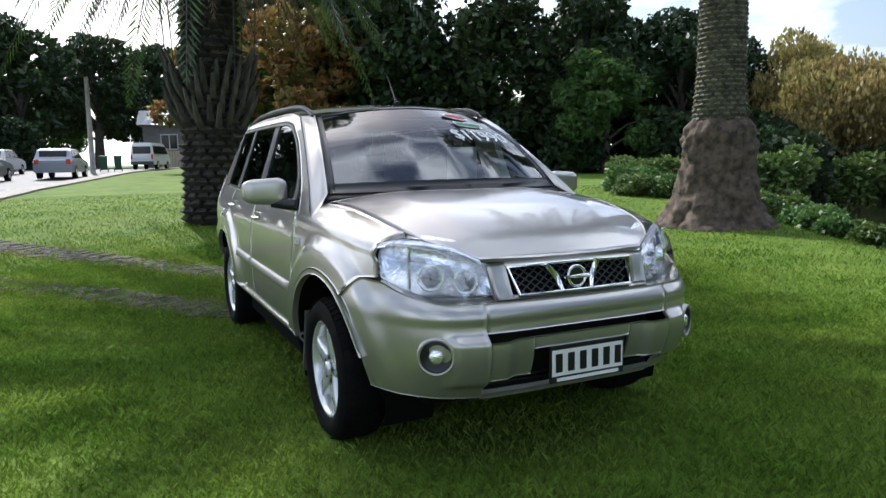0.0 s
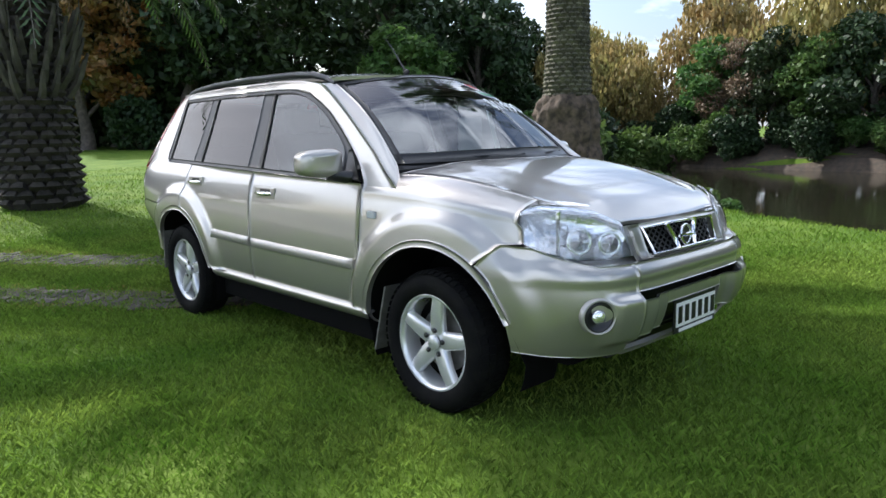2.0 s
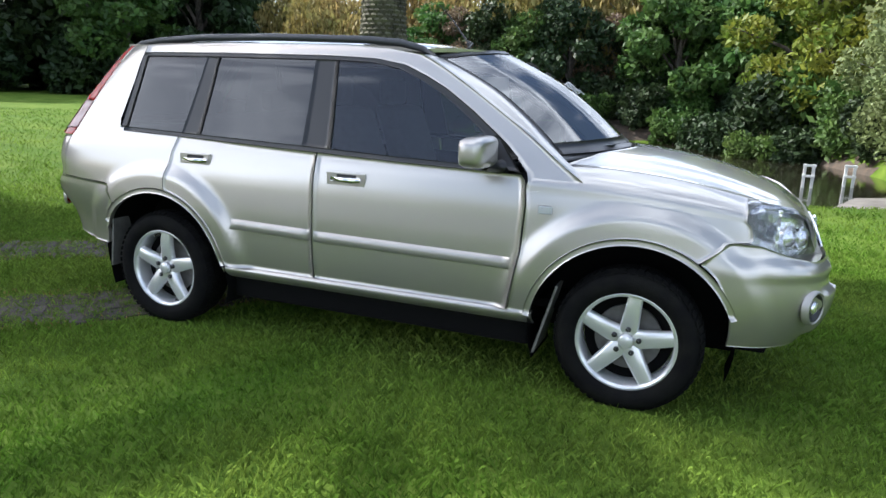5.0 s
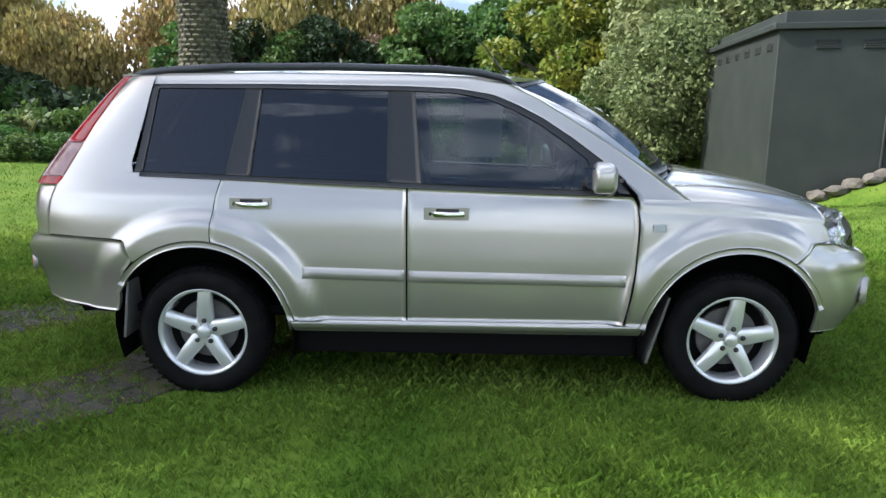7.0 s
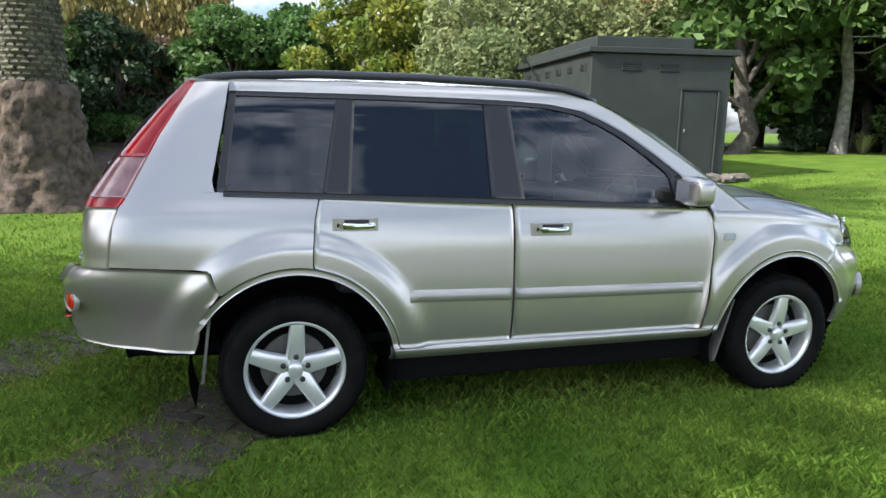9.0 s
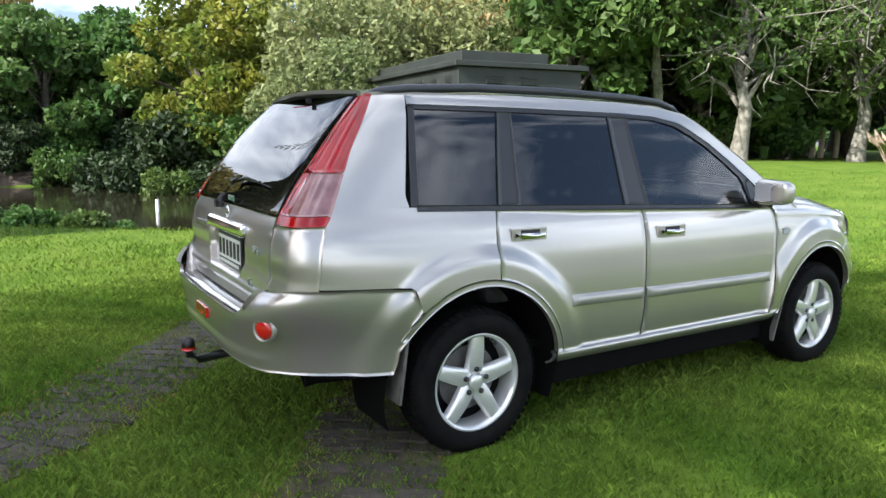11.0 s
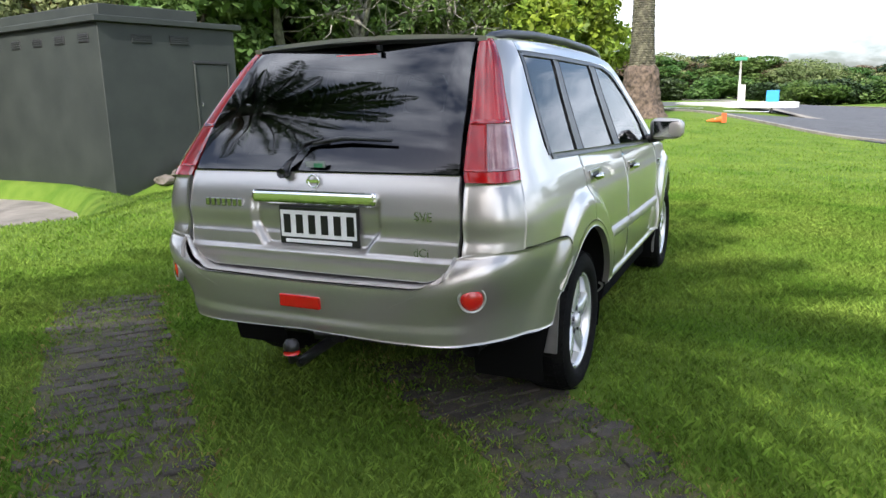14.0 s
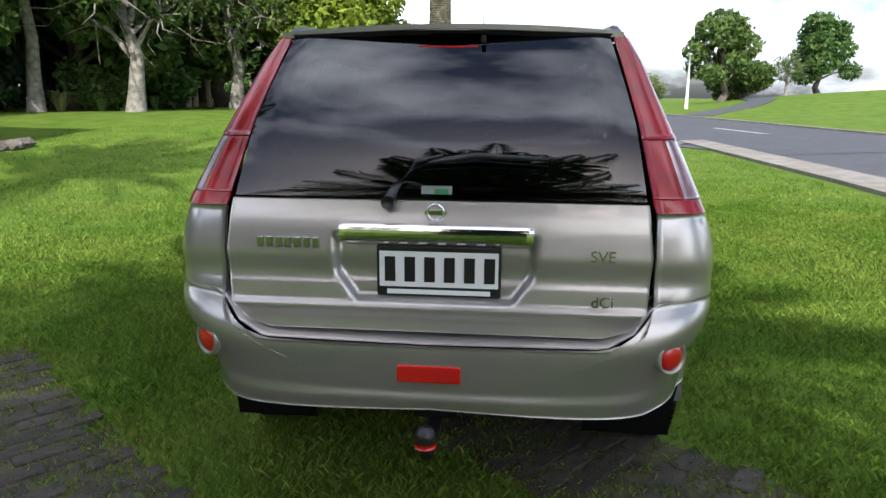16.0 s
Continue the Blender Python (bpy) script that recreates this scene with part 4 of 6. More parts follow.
for s in (1, -1):
    # fog lamp in its round pocket
    c = Vector((2.050, s * .625, .555))
    ax_ = Vector((.85, s * .5, 0)).normalized()
    up = Vector((0, 0, 1))
    rt = ax_.cross(up)

    def ring(spec, seg=24):
        vs = [c + ax_ * d + (rt * math.cos(2 * math.pi * k / seg) + up * math.sin(2 * math.pi * k / seg)) * r for r, d in spec for k in range(seg)]
        return vs, quads(len(spec), seg, True)
    obj("fog_surround", *ring([(.078, -.012), (.074, .016), (.066, .018), (.060, .004), (.055, -.02)]), PAINT2, car, True)
    obj("fog_pocket", *ring([(.064, .006), (.060, .014), (.055, .008), (.040, -.004), (.0, -.006)]), TRIM, car, True)
    obj("fog_lamp", *ring([(.030, .000), (.029, .010), (.020, .015), (.0, .017)]), REFL, car, True, "round clear fog lamp")
tr_ = lambda x, z: t_of(-1, x=x, z=z)
try_ = lambda y, z: t_of(-1, y=y, z=z)
e_r = [(tr_(-1.735, .45), .45), (tr_(-1.715, .55), .55), (tr_(-1.675, .66), .66), (tr_(-1.62, .735), .735), (tr_(-1.66, .808), .808)]
tB = try_(-.60, .75)
r1 = bumper(-1, [(0, .50), (tB, .485), (tr_(-2.12, .47), .47), e_r[0]], [(0, .695), (try_(-.5, .7), .700), (try_(-.585, .72), .735), (try_(-.625, .8), .815), (tr_(-2.14, .83), .832), (tr_(-1.9, .825), .825), e_r[-1]], e_r, 60, 26)


def rear_bulge(p):
    p[..., 0] -= 0.012 * sstep(.56, .53, p[..., 2]) * sstep(.68, .62, np.abs(p[..., 1]))
    return p


sheet("rear_bumper", sym(rear_bulge(r1)), PAINT, car, 0.02)
# shelf between the bumper and the tailgate
sh = coons([(-2.275, 0, .697), (-2.265, -.5, .701), (-2.235, -.585, .738), (-2.215, -.640, .818), (-2.12, -.78, .833)], [(-2.15, 0, .70), (-2.15, -.5, .705), (-2.13, -.585, .745), (-2.12, -.645, .822), (-2.05, -.74, .838)],
           [(-2.275, 0, .697), (-2.15, 0, .70)], [(-2.12, -.78, .833), (-2.05, -.74, .838)], 30, 4)
sheet("bumper_shelf", sym(sh), PAINT, car, 0.004)
for s in (1, -1):
    c = Vector((float(by_y(.690, .672, -1)[0]) - .002, s * .690, .672))
    ax_ = Vector((-.84, s * .54, 0)).normalized()
    up = Vector((0, 0, 1))
    rt = ax_.cross(up)

    def ring2(spec, seg=24):
        vs = [c + ax_ * d + (rt * math.cos(2 * math.pi * k / seg) + up * math.sin(2 * math.pi * k / seg)) * r for r, d in spec for k in range(seg)]
        return vs, quads(len(spec), seg, True)
    obj("reflector_ring", *ring2([(.054, -.01), (.052, .008), (.046, .012), (.040, -.004)]), PAINT2, car, True)
    obj("round_reflector", *ring2([(.042, -.01), (.040, .008), (.026, .014), (0, .016)]), REDREF, car, True, "round red rear reflector")
part("fog_reflector", box_bm(-2.302, -2.27, -.093, .093, .590, .640, .006), REDREF, car, "rectangular red rear fog lens")
# tailgate: lower skin with plate recess, window
def gate_x(y, z):
    p = by_y(y, np.maximum(z, .850), -1)
    p[..., 2] = z
    p[..., 0] -= .12 * np.maximum(0, .850 - z)
    q = np.abs(y)
    w = .305 - .06 * sstep(.90, .79, z)
    rec = sstep(w, w - .020, q) * sstep(.795, .815, z) * sstep(1.005, .985, z)
    p[..., 0] += 0.032 * rec
    p[..., 0] -= 0.010 * sstep(.80, .785, z) * sstep(.74, .78, z)
    return p


gg = coons([(-.50, .710), (.50, .710)], [(-.618, 1.098), (.618, 1.098)], [(-.50, .710), (-.575, .735), (-.622, .79), (-.632, .95), (-.618, 1.098)], [(.50, .710), (.575, .735), (.622, .79), (.632, .95), (.618, 1.098)], 150, 80)
sheet("tailgate", gate_x(gg[..., 0], gg[..., 1]), PAINT, car, 0.02)
gg = coons([(-.612, 1.104), (.612, 1.104)], [(-.525, 1.598), (.525, 1.598)], [(-.612, 1.104), (-.585, 1.33), (-.525, 1.598)], [(.612, 1.104), (.585, 1.33), (.525, 1.598)], 40, 30)
tgp = by_y(gg[..., 0], gg[..., 1], -1)
tgp[..., 0] -= 0.022 * np.sin(np.pi * np.linspace(0, 1, 30))[None]
sheet("rear_window", tgp, GL_DARK, car, 0, "dark privacy glass")
for i0, i1, j0, j1 in ((0, 40, 27, 30), (0, 4, 0, 30), (36, 40, 0, 30), (0, 40, 0, 2)):
    sheet("window_border", tgp[i0:i1, j0:j1] + np.array([.004, 0, 0]), TRIM, car, 0.004)
top_lip = coons([(-1.758, -.53, 1.600), (-1.79, 0, 1.618), (-1.758, .53, 1.600)], [(-1.74, -.55, 1.609), (-1.775, 0, 1.634), (-1.74, .55, 1.609)], [(-1.758, -.53, 1.600), (-1.74, -.55, 1.609)], [(-1.758, .53, 1.600), (-1.74, .55, 1.609)], 24, 4)
sheet("tailgate_lip", top_lip, TRIM, car, 0.02, "dark roof spoiler lip")
# tail lamps
for zlo, zhi, mt, nm in ((1.075, 1.112, RED, "tail_lamp_base"), (1.114, 1.275, PINKL, "indicator_lens"), (1.277, 1.600, RED, "tail_lamp_lens")):
    rows = np.linspace(zlo, zhi, 22)
    P = np.zeros((14, 22, 3))
    for j, z in enumerate(rows):
        yi = float(np.interp(z, [1.07, 1.10, 1.33, 1.6], [-.640, -.630, -.597, -.537]))
        xo = float(np.interp(z, [1.07, 1.095, 1.118, 1.36, 1.592, 1.60], [-2.01, -1.988, -1.975, -1.852, -1.708, -1.70]))
        t0, t1 = t_of(-1, y=yi, z=z), t_of(-1, x=xo, z=z)
        q = by_t(np.linspace(t0, t1, 14), np.full(14, z), -1)
        q[:, 0] -= .012 * np.sin(np.pi * np.linspace(0, 1, 14))
        q[:, 1] -= .010 * np.sin(np.pi * np.linspace(0, 1, 14))
        P[:, j] = q
    for m_ in (False, True):
        if mt is PINKL:
            sheet(nm, P[4:], PINKL, car, 0.01, "clear pinkish indicator lens", m_)
            sheet("tail_lamp_lens", P[:5] + np.array([-.002, 0, 0]), RED, car, 0.01, "glossy red tail lamp lens", m_)
        else:
            sheet(nm, P, RED, car, 0.012, "glossy red tail lamp lens", m_)
# chrome bar, plates, badges
part("chrome_bar", box_bm(-2.192, -2.14, -.295, .290, .972, 1.032, .025, 5), CHROME, car, "wide chrome handle bar")


def plate(x, y, z, sgn, name):
    p = part(name, box_bm(x - .006, x + .006, y - .187, y + .187, z - .078, z + .078, .006), BLACKP, car, "white number plate in black frame")
    xx = x + sgn * .008
    part("plate_face", box_bm(min(xx, xx - sgn * .004), max(xx, xx - sgn * .004), y - .178, y + .178, z - .048, z + .060, .0), WHITE, p)
    xb = xx + sgn * .003
    for k in range(6):
        yy = y - sgn * (-.152 + k * .0595)
        part("plate_bar", box_bm(min(xb, xb - sgn * .004), max(xb, xb - sgn * .004), yy - .016, yy + .016, z - .032, z + .044, 0), BLACKP, p)
    part("frame_bar", box_bm(min(xb, xx), max(xb, xx), y - .155, y + .155, z - .070, z - .056, 0), WHITE, p)
    return p


plate(-2.158, -.013, .888, -1, "number_plate")
plate(2.120, .03, .472, 1, "number_plate")


def text(body, size, m, material, parent, name, label, extrude=0.002):
    cu = bpy.data.curves.new(name, 'FONT')
    cu.body, cu.size, cu.extrude, cu.align_x, cu.align_y = body, size, extrude, 'CENTER', 'CENTER'
    tmp = bpy.data.objects.new(name, cu)
    scene.collection.objects.link(tmp)
    dg = bpy.context.evaluated_depsgraph_get()
    me = bpy.data.meshes.new_from_object(tmp.evaluated_get(dg))
    bpy.data.objects.remove(tmp)
    me.materials.clear()
    me.materials.append(material)
    me.transform(m)
    ob = new(name, me)
    ob.parent = parent
    ob["label"] = label
    return ob


def back_pose(y, z, dx=0.0):
    x = float(by_y(y, z, -1)[0]) - .010 - dx
    return Matrix.Translation((x, y, z)) @ Matrix(((0, 0, -1, 0), (-1, 0, 0, 0), (0, 1, 0, 0), (0, 0, 0, 1)))


text("SVE", .047, back_pose(-.49, .950), BADGE, car, "badge_lettering", "chrome lettering on the tailgate")
text("dCi", .045, back_pose(-.49, .822), BADGE, car, "badge_lettering", "chrome lettering on the tailgate")
for k in range(7):
    yy = .525 - k * .0285
    xx = float(by_y(yy, .97, -1)[0])
    part("badge_bar", box_bm(xx - .010, xx + .002, yy - .010, yy + .010, .955, .987, .002), BADGE, car)


def torus(c, ax_, R, r, seg=28, sub=8):
    ax_ = Vector(ax_).normalized()
    u = ax_.orthogonal().normalized()
    w = ax_.cross(u)
    vs = []
    for i in range(seg):
        a = 2 * math.pi * i / seg
        d = u * math.cos(a) + w * math.sin(a)
        for j in range(sub):
            b = 2 * math.pi * j / sub
            vs.append(Vector(c) + d * (R + r * math.cos(b)) + ax_ * r * math.sin(b))
    f = [(i * sub + j, ((i + 1) % seg) * sub + j, ((i + 1) % seg) * sub + (j + 1) % sub, i * sub + (j + 1) % sub) for i in range(seg) for j in range(sub)]
    return vs, f


obj("rear_badge", *join(torus((-2.165, -.004, 1.066), (1, 0, 0), .024, .005), ([(-2.168, -.036, 1.060), (-2.168, .028, 1.060), (-2.168, .028, 1.072), (-2.168, -.036, 1.072)], [(0, 1, 2, 3)])), CHROME, car, True)
# rear wiper, brake light, washer
arm = [(-2.165, .135, 1.095), (-2.155, .12, 1.13), (-2.11, .06, 1.205), (-2.10, -.02, 1.225)]
obj("rear_wiper", *join(tube(arm, [.020, .013, .010, .008], 8), tube([(-2.105, .05, 1.205), (-2.105, -.12, 1.228), (-2.11, -.33, 1.220)], [.007, .010, .006], 8), tube([(-2.15, .135, 1.095), (-2.185, .135, 1.095)], [.022, .020], 12)), TRIM, car, True)
part("brake_lamp", box_bm(-1.80, -1.775, -.10, .10, 1.545, 1.562, .004), REDREF, car, "red high brake lamp")
part("washer_nozzle", box_bm(-1.815, -1.79, -.125, -.11, 1.572, 1.592, .003), TRIM, car)
# tow ball, exhaust
obj("tow_bar", *join(tube([(-2.0, 0, .40), (-2.20, 0, .385), (-2.32, 0, .375), (-2.36, 0, .40), (-2.365, 0, .43)], [.025, .022, .020, .020, .016], 10),
    tube([(-2.10, -.07, .42), (-2.10, .07, .42)], [.03, .03], 4), tube([(-2.0, -.3, .40), (-2.0, .3, .40)], [.03, .03], 6)), TRIM, car, True, "black steel tow bar")
obj("tow_ball_cover", *tube([(-2.365, 0, .425), (-2.365, 0, .432), (-2.365, 0, .465), (-2.365, 0, .48), (-2.365, 0, .485)], [.020, .030, .030, .022, .005], 14), TRIM, car, True)
obj("red_band", *tube([(-2.365, 0, .428), (-2.365, 0, .444)], [.0325, .0325], 16), REDREF, car, True)
part("tow_socket", box_bm(-2.19, -2.15, .10, .16, .455, .485, .006), FLAP, car)
obj("exhaust", *tube([(-1.5, -.62, .39), (-1.75, -.60, .40), (-1.98, -.60, .415), (-2.03, -.60, .41)], [.032, .034, .034, .036], 14), UNDER, car, True, "dark exhaust tail pipe")
# underbody and wheel wells
part("underbody", box_bm(-.86, .86, -.79, .79, .23, .42, .02), UNDER, car)
part("rear_underbody", box_bm(-2.02, -1.78, -.60, .60, .43, .56, .03), UNDER, car)
part("front_underbody", box_bm(1.72, 1.90, -.60, .60, .30, .62, .03), UNDER, car)
part("axle", box_bm(-1.78, -.86, -.52, .52, .36, .78, .03), UNDER, car)
part("engine_bay", box_bm(.86, 1.78, -.52, .52, .26, .86, .03), UNDER, car)
for hub in HUBS:
    pr = arc(hub, .452, 200, -20, 30)
    P = np.array([[(x, y, z) for y in (-.86, -.5)] for x, z in pr])
    P[:, 0, 1] = by_x(P[:, 0, 0], np.clip(P[:, 0, 2], .3, 2))[:, 1] + .012
    for m_ in (False, True):
        sheet("wheel_well", P, UNDER, car, 0, "", m_)
    w = [(hub - .46, .34), (hub + .46, .34), (hub + .46, .80), (hub - .46, .80)]
    for s in (1, -1):
        obj("well_back", [(x, s * .505, z) for x, z in w], [(0, 1, 2, 3)], UNDER, car)
inner = sx([(-2.0, .44), (1.7, .44)], [(-2.0, 1.05), (1.7, .90)], [(-2.0, .44), (-2.0, 1.05)], [(1.7, .44), (1.7, .90)], 40, 8, -0.03)
keep = []
for i in range(39):
    for j in range(7):
        c = inner[i:i + 2, j:j + 2].mean((0, 1))
        if min(np.hypot(c[0] - HUBS[0], c[2] - .345), np.hypot(c[0] - HUBS[1], c[2] - .345)) > .50:
            keep.append((i * 8 + j, (i + 1) * 8 + j, (i + 1) * 8 + j + 1, i * 8 + j + 1))
for s in (1, -1):
    obj("inner_panel", [(x, -s * y, z) for x, y, z in inner.reshape(-1, 3)], keep, UNDER, car)
# mud flaps
for x0, x1, z0, z1, y0 in ((.995, .90, .56, .225, -.845), (-1.665, -1.70, .60, .315, -.845)):
    for s in (1, -1):
        V, F = [], []
        for i in range(7):
            k = i / 6
            x = x0 + (x1 - x0) * k
            z = z0 + (z1 - z0) * k
            for y in (y0 - .01, y0 + .10 + .12 * k):
                V += [(x, -s * y, z), (x - .012, -s * y, z)]
        for i in range(6):
            o_ = 4 * i
            F += [(o_, o_ + 2, o_ + 6, o_ + 4), (o_ + 1, o_ + 5, o_ + 7, o_ + 3), (o_, o_ + 4, o_ + 5, o_ + 1), (o_ + 2, o_ + 3, o_ + 7, o_ + 6)]
        F += [(24, 26, 27, 25)]
        obj("mud_flap", V, F, FLAP, car, label="grey moulded mud flap")
# headlamps
for s in (1, -1):
    out_b = [(1.785, .762, .832), (1.86, .735, .795), (1.955, .655, .762), (2.035, .50, .757), (2.062, .37, .760)]
    out_t = [(1.75, .740, .968), (1.79, .675, .985), (1.86, .595, .980), (1.935, .50, .960), (2.005, .405, .908)]
    L_ = [(1.785, .762, .832), (1.772, .765, .91), (1.75, .740, .968)]
    R_ = [(2.062, .37, .760), (2.045, .385, .84), (2.005, .405, .908)]
    P = coons(out_b, out_t, L_, R_, 26, 16)
    u, v = np.sin(np.pi * np.linspace(0, 1, 26))[:, None], np.sin(np.pi * np.linspace(0, 1, 16))[None]
    Bg = P + (u ** .6 * v ** .6)[..., None] * np.array([.022, .012, .008])
    Bg[..., 1] *= s
    Ib = P - np.array([.035, .03, .0]) - (u * v)[..., None] * np.array([.06, .05, 0])
    Ib[..., 1] *= s
    lamp = sheet("headlamp", Bg, GL_LAMP, car, 0.0, "clear glass headlamp")
    lamp.visible_shadow = False
    sheet("lamp_bowl", Ib, REFL, lamp, 0.03, "bright metallic reflector")
    sheet("lamp_trim", Bg[:, 13:] - np.array([.004, 0, .002]), REFL, lamp, 0.006)
    for (cx, cy, cz), r in (((1.985, .460, .822), .046), ((1.925, .585, .838), .050)):
        c = Vector((cx, s * cy, cz))
        d = Vector((.86, s * .5, .05)).normalized()
        obj("lamp_projector", *join(torus(c, d, r, .007), tube([c - d * .05, c - d * .02, c + d * .012, c + d * .02], [r * .7, r * .9, r * .75, .004], 18)), REFL, lamp, True)
    part("lamp_divider", box_bm(1.865, 1.88, s * .655 - .006, s * .655 + .006, .79, .965, .003), REFL, lamp)
# grille
gz0, gz1 = .765, .872


def gp(y, z, d=0.0):
    q = by_y(y, z, 1)
    return (float(q[0]) + d, float(y), float(z))


nose = coons([(-.375, .752), (.375, .752)], [(-.392, .893), (.392, .893)], [(-.375, .752), (-.392, .893)], [(.375, .752), (.392, .893)], 30, 10)
Pn = by_y(nose[..., 0], nose[..., 1], 1)
for j0, j1, i0, i1 in ((0, 2, 0, 30), (8, 10, 0, 30), (0, 10, 0, 4), (0, 10, 26, 30)):
    sheet("nose_panel", Pn[i0:i1, j0:j1] - np.array([.002, 0, 0]), PAINT, car, 0.02)
obj("grille_backing", [gp(-.32, .755, -.05), gp(.32, .755, -.05), gp(.32, .888, -.05), gp(-.32, .888, -.05)], [(0, 1, 2, 3)], UNDER, car)
fr = [gp(-.275, gz0, .006), gp(0, gz0 - .002, .006), gp(.275, gz0, .006), gp(.305, gz1, .004), gp(0, gz1 + .004, .006), gp(-.305, gz1, .004), gp(-.275, gz0, .006)]
obj("grille_frame", *tube(fr, [.008] * 7, 8), CHROME, car, True, "chrome grille surround")
for s in (1, -1):
    V, F = tube([gp(s * .070, gz0, .004), gp(s * .088, .82, .008), gp(s * .125, gz1, .006)], [.012, .014, .017], 8)
    obj("grille_rib", V, F, CHROME, car, True)
bars = []
for k in range(-14, 15):
    for sl in (1, -1):
        pts = [(k * .045 + sl * (z - .82) * 1.5, z) for z in np.linspace(gz0, gz1, 9)]
        pts = [p for p in pts if abs(p[0]) < .275 + .28 * (p[1] - gz0)]
        if len(pts) > 1:
            bars.append(tube([gp(p[0], p[1], -.012) for p in pts], [.0028] * len(pts), 4))
obj("grille_mesh", *join(*bars), MESHM, car, True)
bc = gp(0.005, .818, .018)
obj("front_badge", *join(torus(bc, (1, 0, .1), .042, .007), tube([(bc[0] + .004, -.052, bc[2]), (bc[0] + .004, .062, bc[2])], [.009, .009], 8)), CHROME, car, True, "round chrome badge")
obj("badge_disc", [(bc[0] - .002, .005 + .044 * math.cos(a), bc[2] + .044 * math.sin(a)) for a in np.linspace(0, 6.28, 20)[:-1]], [tuple(range(19))], TRIM, car)
# door handles, marker lamps, mirrors
for hx0, hx1, hz0, hz1 in ((-1.15, -.945, .957, 1.028), (-.213, .006, .925, .994)):
    for s in (1, -1):
        cx, cz = (hx0 + hx1) / 2, (hz0 + hz1) / 2
        y0 = abs(float(by_x(cx, cz)[1]))
        h = part("door_handle", box_bm(hx0, hx1, s * y0 - .006, s * y0 + .006, hz0, hz1, .005), PAINT, car, "chrome pull handle in painted cup")
        part("handle_cup", box_bm(cx - .05, cx + .06, s * (y0 + .006) - .002, s * (y0 + .006) + .002, cz - .005, hz1 - .010, .001), TRIM, h)
        V, F = tube([(cx - .075, s * (y0 + .008), cz), (cx - .055, s * (y0 + .028), cz), (cx, s * (y0 + .034), cz), (cx + .055, s * (y0 + .028), cz), (cx + .08, s * (y0 + .008), cz)], [.012, .013, .013, .013, .012], 10)
        obj("chrome_grip", V, F, CHROME, h, True)
for s in (1, -1):
    y0 = abs(float(by_x(.914, .903)[1]))
    part("marker_lamp", box_bm(.88, .949, s * y0 - .008, s * y0 + .010, .884, .924, .005), GL_LAMP, car)
    part("marker_base", box_bm(.884, .945, s * y0 - .008, s * y0 + .003, .888, .920, .003), WHITE, car)
    bm = bmesh.new()
    bmesh.ops.create_cube(bm, size=1)
    bmesh.ops.bevel(bm, geom=bm.edges[:], offset=.28, segments=5, affect='EDGES', profile=.5)
    for v in bm.verts:
        x, y, z = v.co
        k = 1 - .15 * (y * s + .5)
        v.co = Vector((.62 + x * .115 + .10 * max(0, x) * 0 - .03 * (y + .0) * s, s * .955 + y * .225, 1.148 + z * .150 * k))
    mr = part("door_mirror", bm, PAINT, car, "silver door mirror housing", True)
    part("mirror_glass", box_bm(.560, .568, s * .955 - .085, s * .955 + .085, 1.095, 1.20, .003), CHROME, mr)
    obj("mirror_arm", *tube([(.68, s * .80, 1.075), (.67, s * .86, 1.080), (.64, s * .92, 1.090)], [.035, .030, .028], 10), TRIM, mr, True)
# aerial
obj("aerial", *join(tube([(.22, -.02, 1.655), (.20, -.02, 1.672)], [.022, .012], 10), tube([(.205, -.02, 1.668), (.10, -.02, 1.80), (.02, -.02, 1.88)], [.006, .004, .002], 6)), TRIM, car, True, "black roof aerial")
# windscreen price and stickers
def on_screen(i, j, up_=.012):
    p = Vector(ws[i, j])
    du_, dv_ = Vector(ws[i + 1, j] - ws[i - 1, j]).normalized(), Vector(ws[i, j + 1] - ws[i, j - 1]).normalized()
    nn_ = du_.cross(dv_)
    dv_ = nn_.cross(du_)
    m = Matrix((du_, dv_, nn_)).transposed().to_4x4()
    return Matrix.Translation(p + nn_ * up_ * (1 if nn_.x > 0 else -1)) @ m


price = text("$11990", .15, on_screen(28, 12, .006), STICKER, car, "price_lettering", "white painted price on the windscreen")
for i, j, w_, h_, mt in ((27, 19, .10, .045, STICKER), (27, 19, .085, .030, STICKRED), (28, 16, .11, .030, STICKER), (28, 16, .10, .020, STICKGRN)):
    m = on_screen(i, j, .006 + (.002 if mt is not STICKER else 0))
    ring_ = [m @ Vector((w_ * math.cos(a), h_ * math.sin(a), 0)) for a in np.linspace(0, 6.2832, 25)[:-1]] if mt in (STICKER, STICKRED) and j == 19 else [m @ Vector((a * w_, b * h_, 0)) for a, b in ((-1, -1), (1, -1), (1, 1), (-1, 1))]
    obj("sticker", ring_, [tuple(range(len(ring_)))], mt, car)
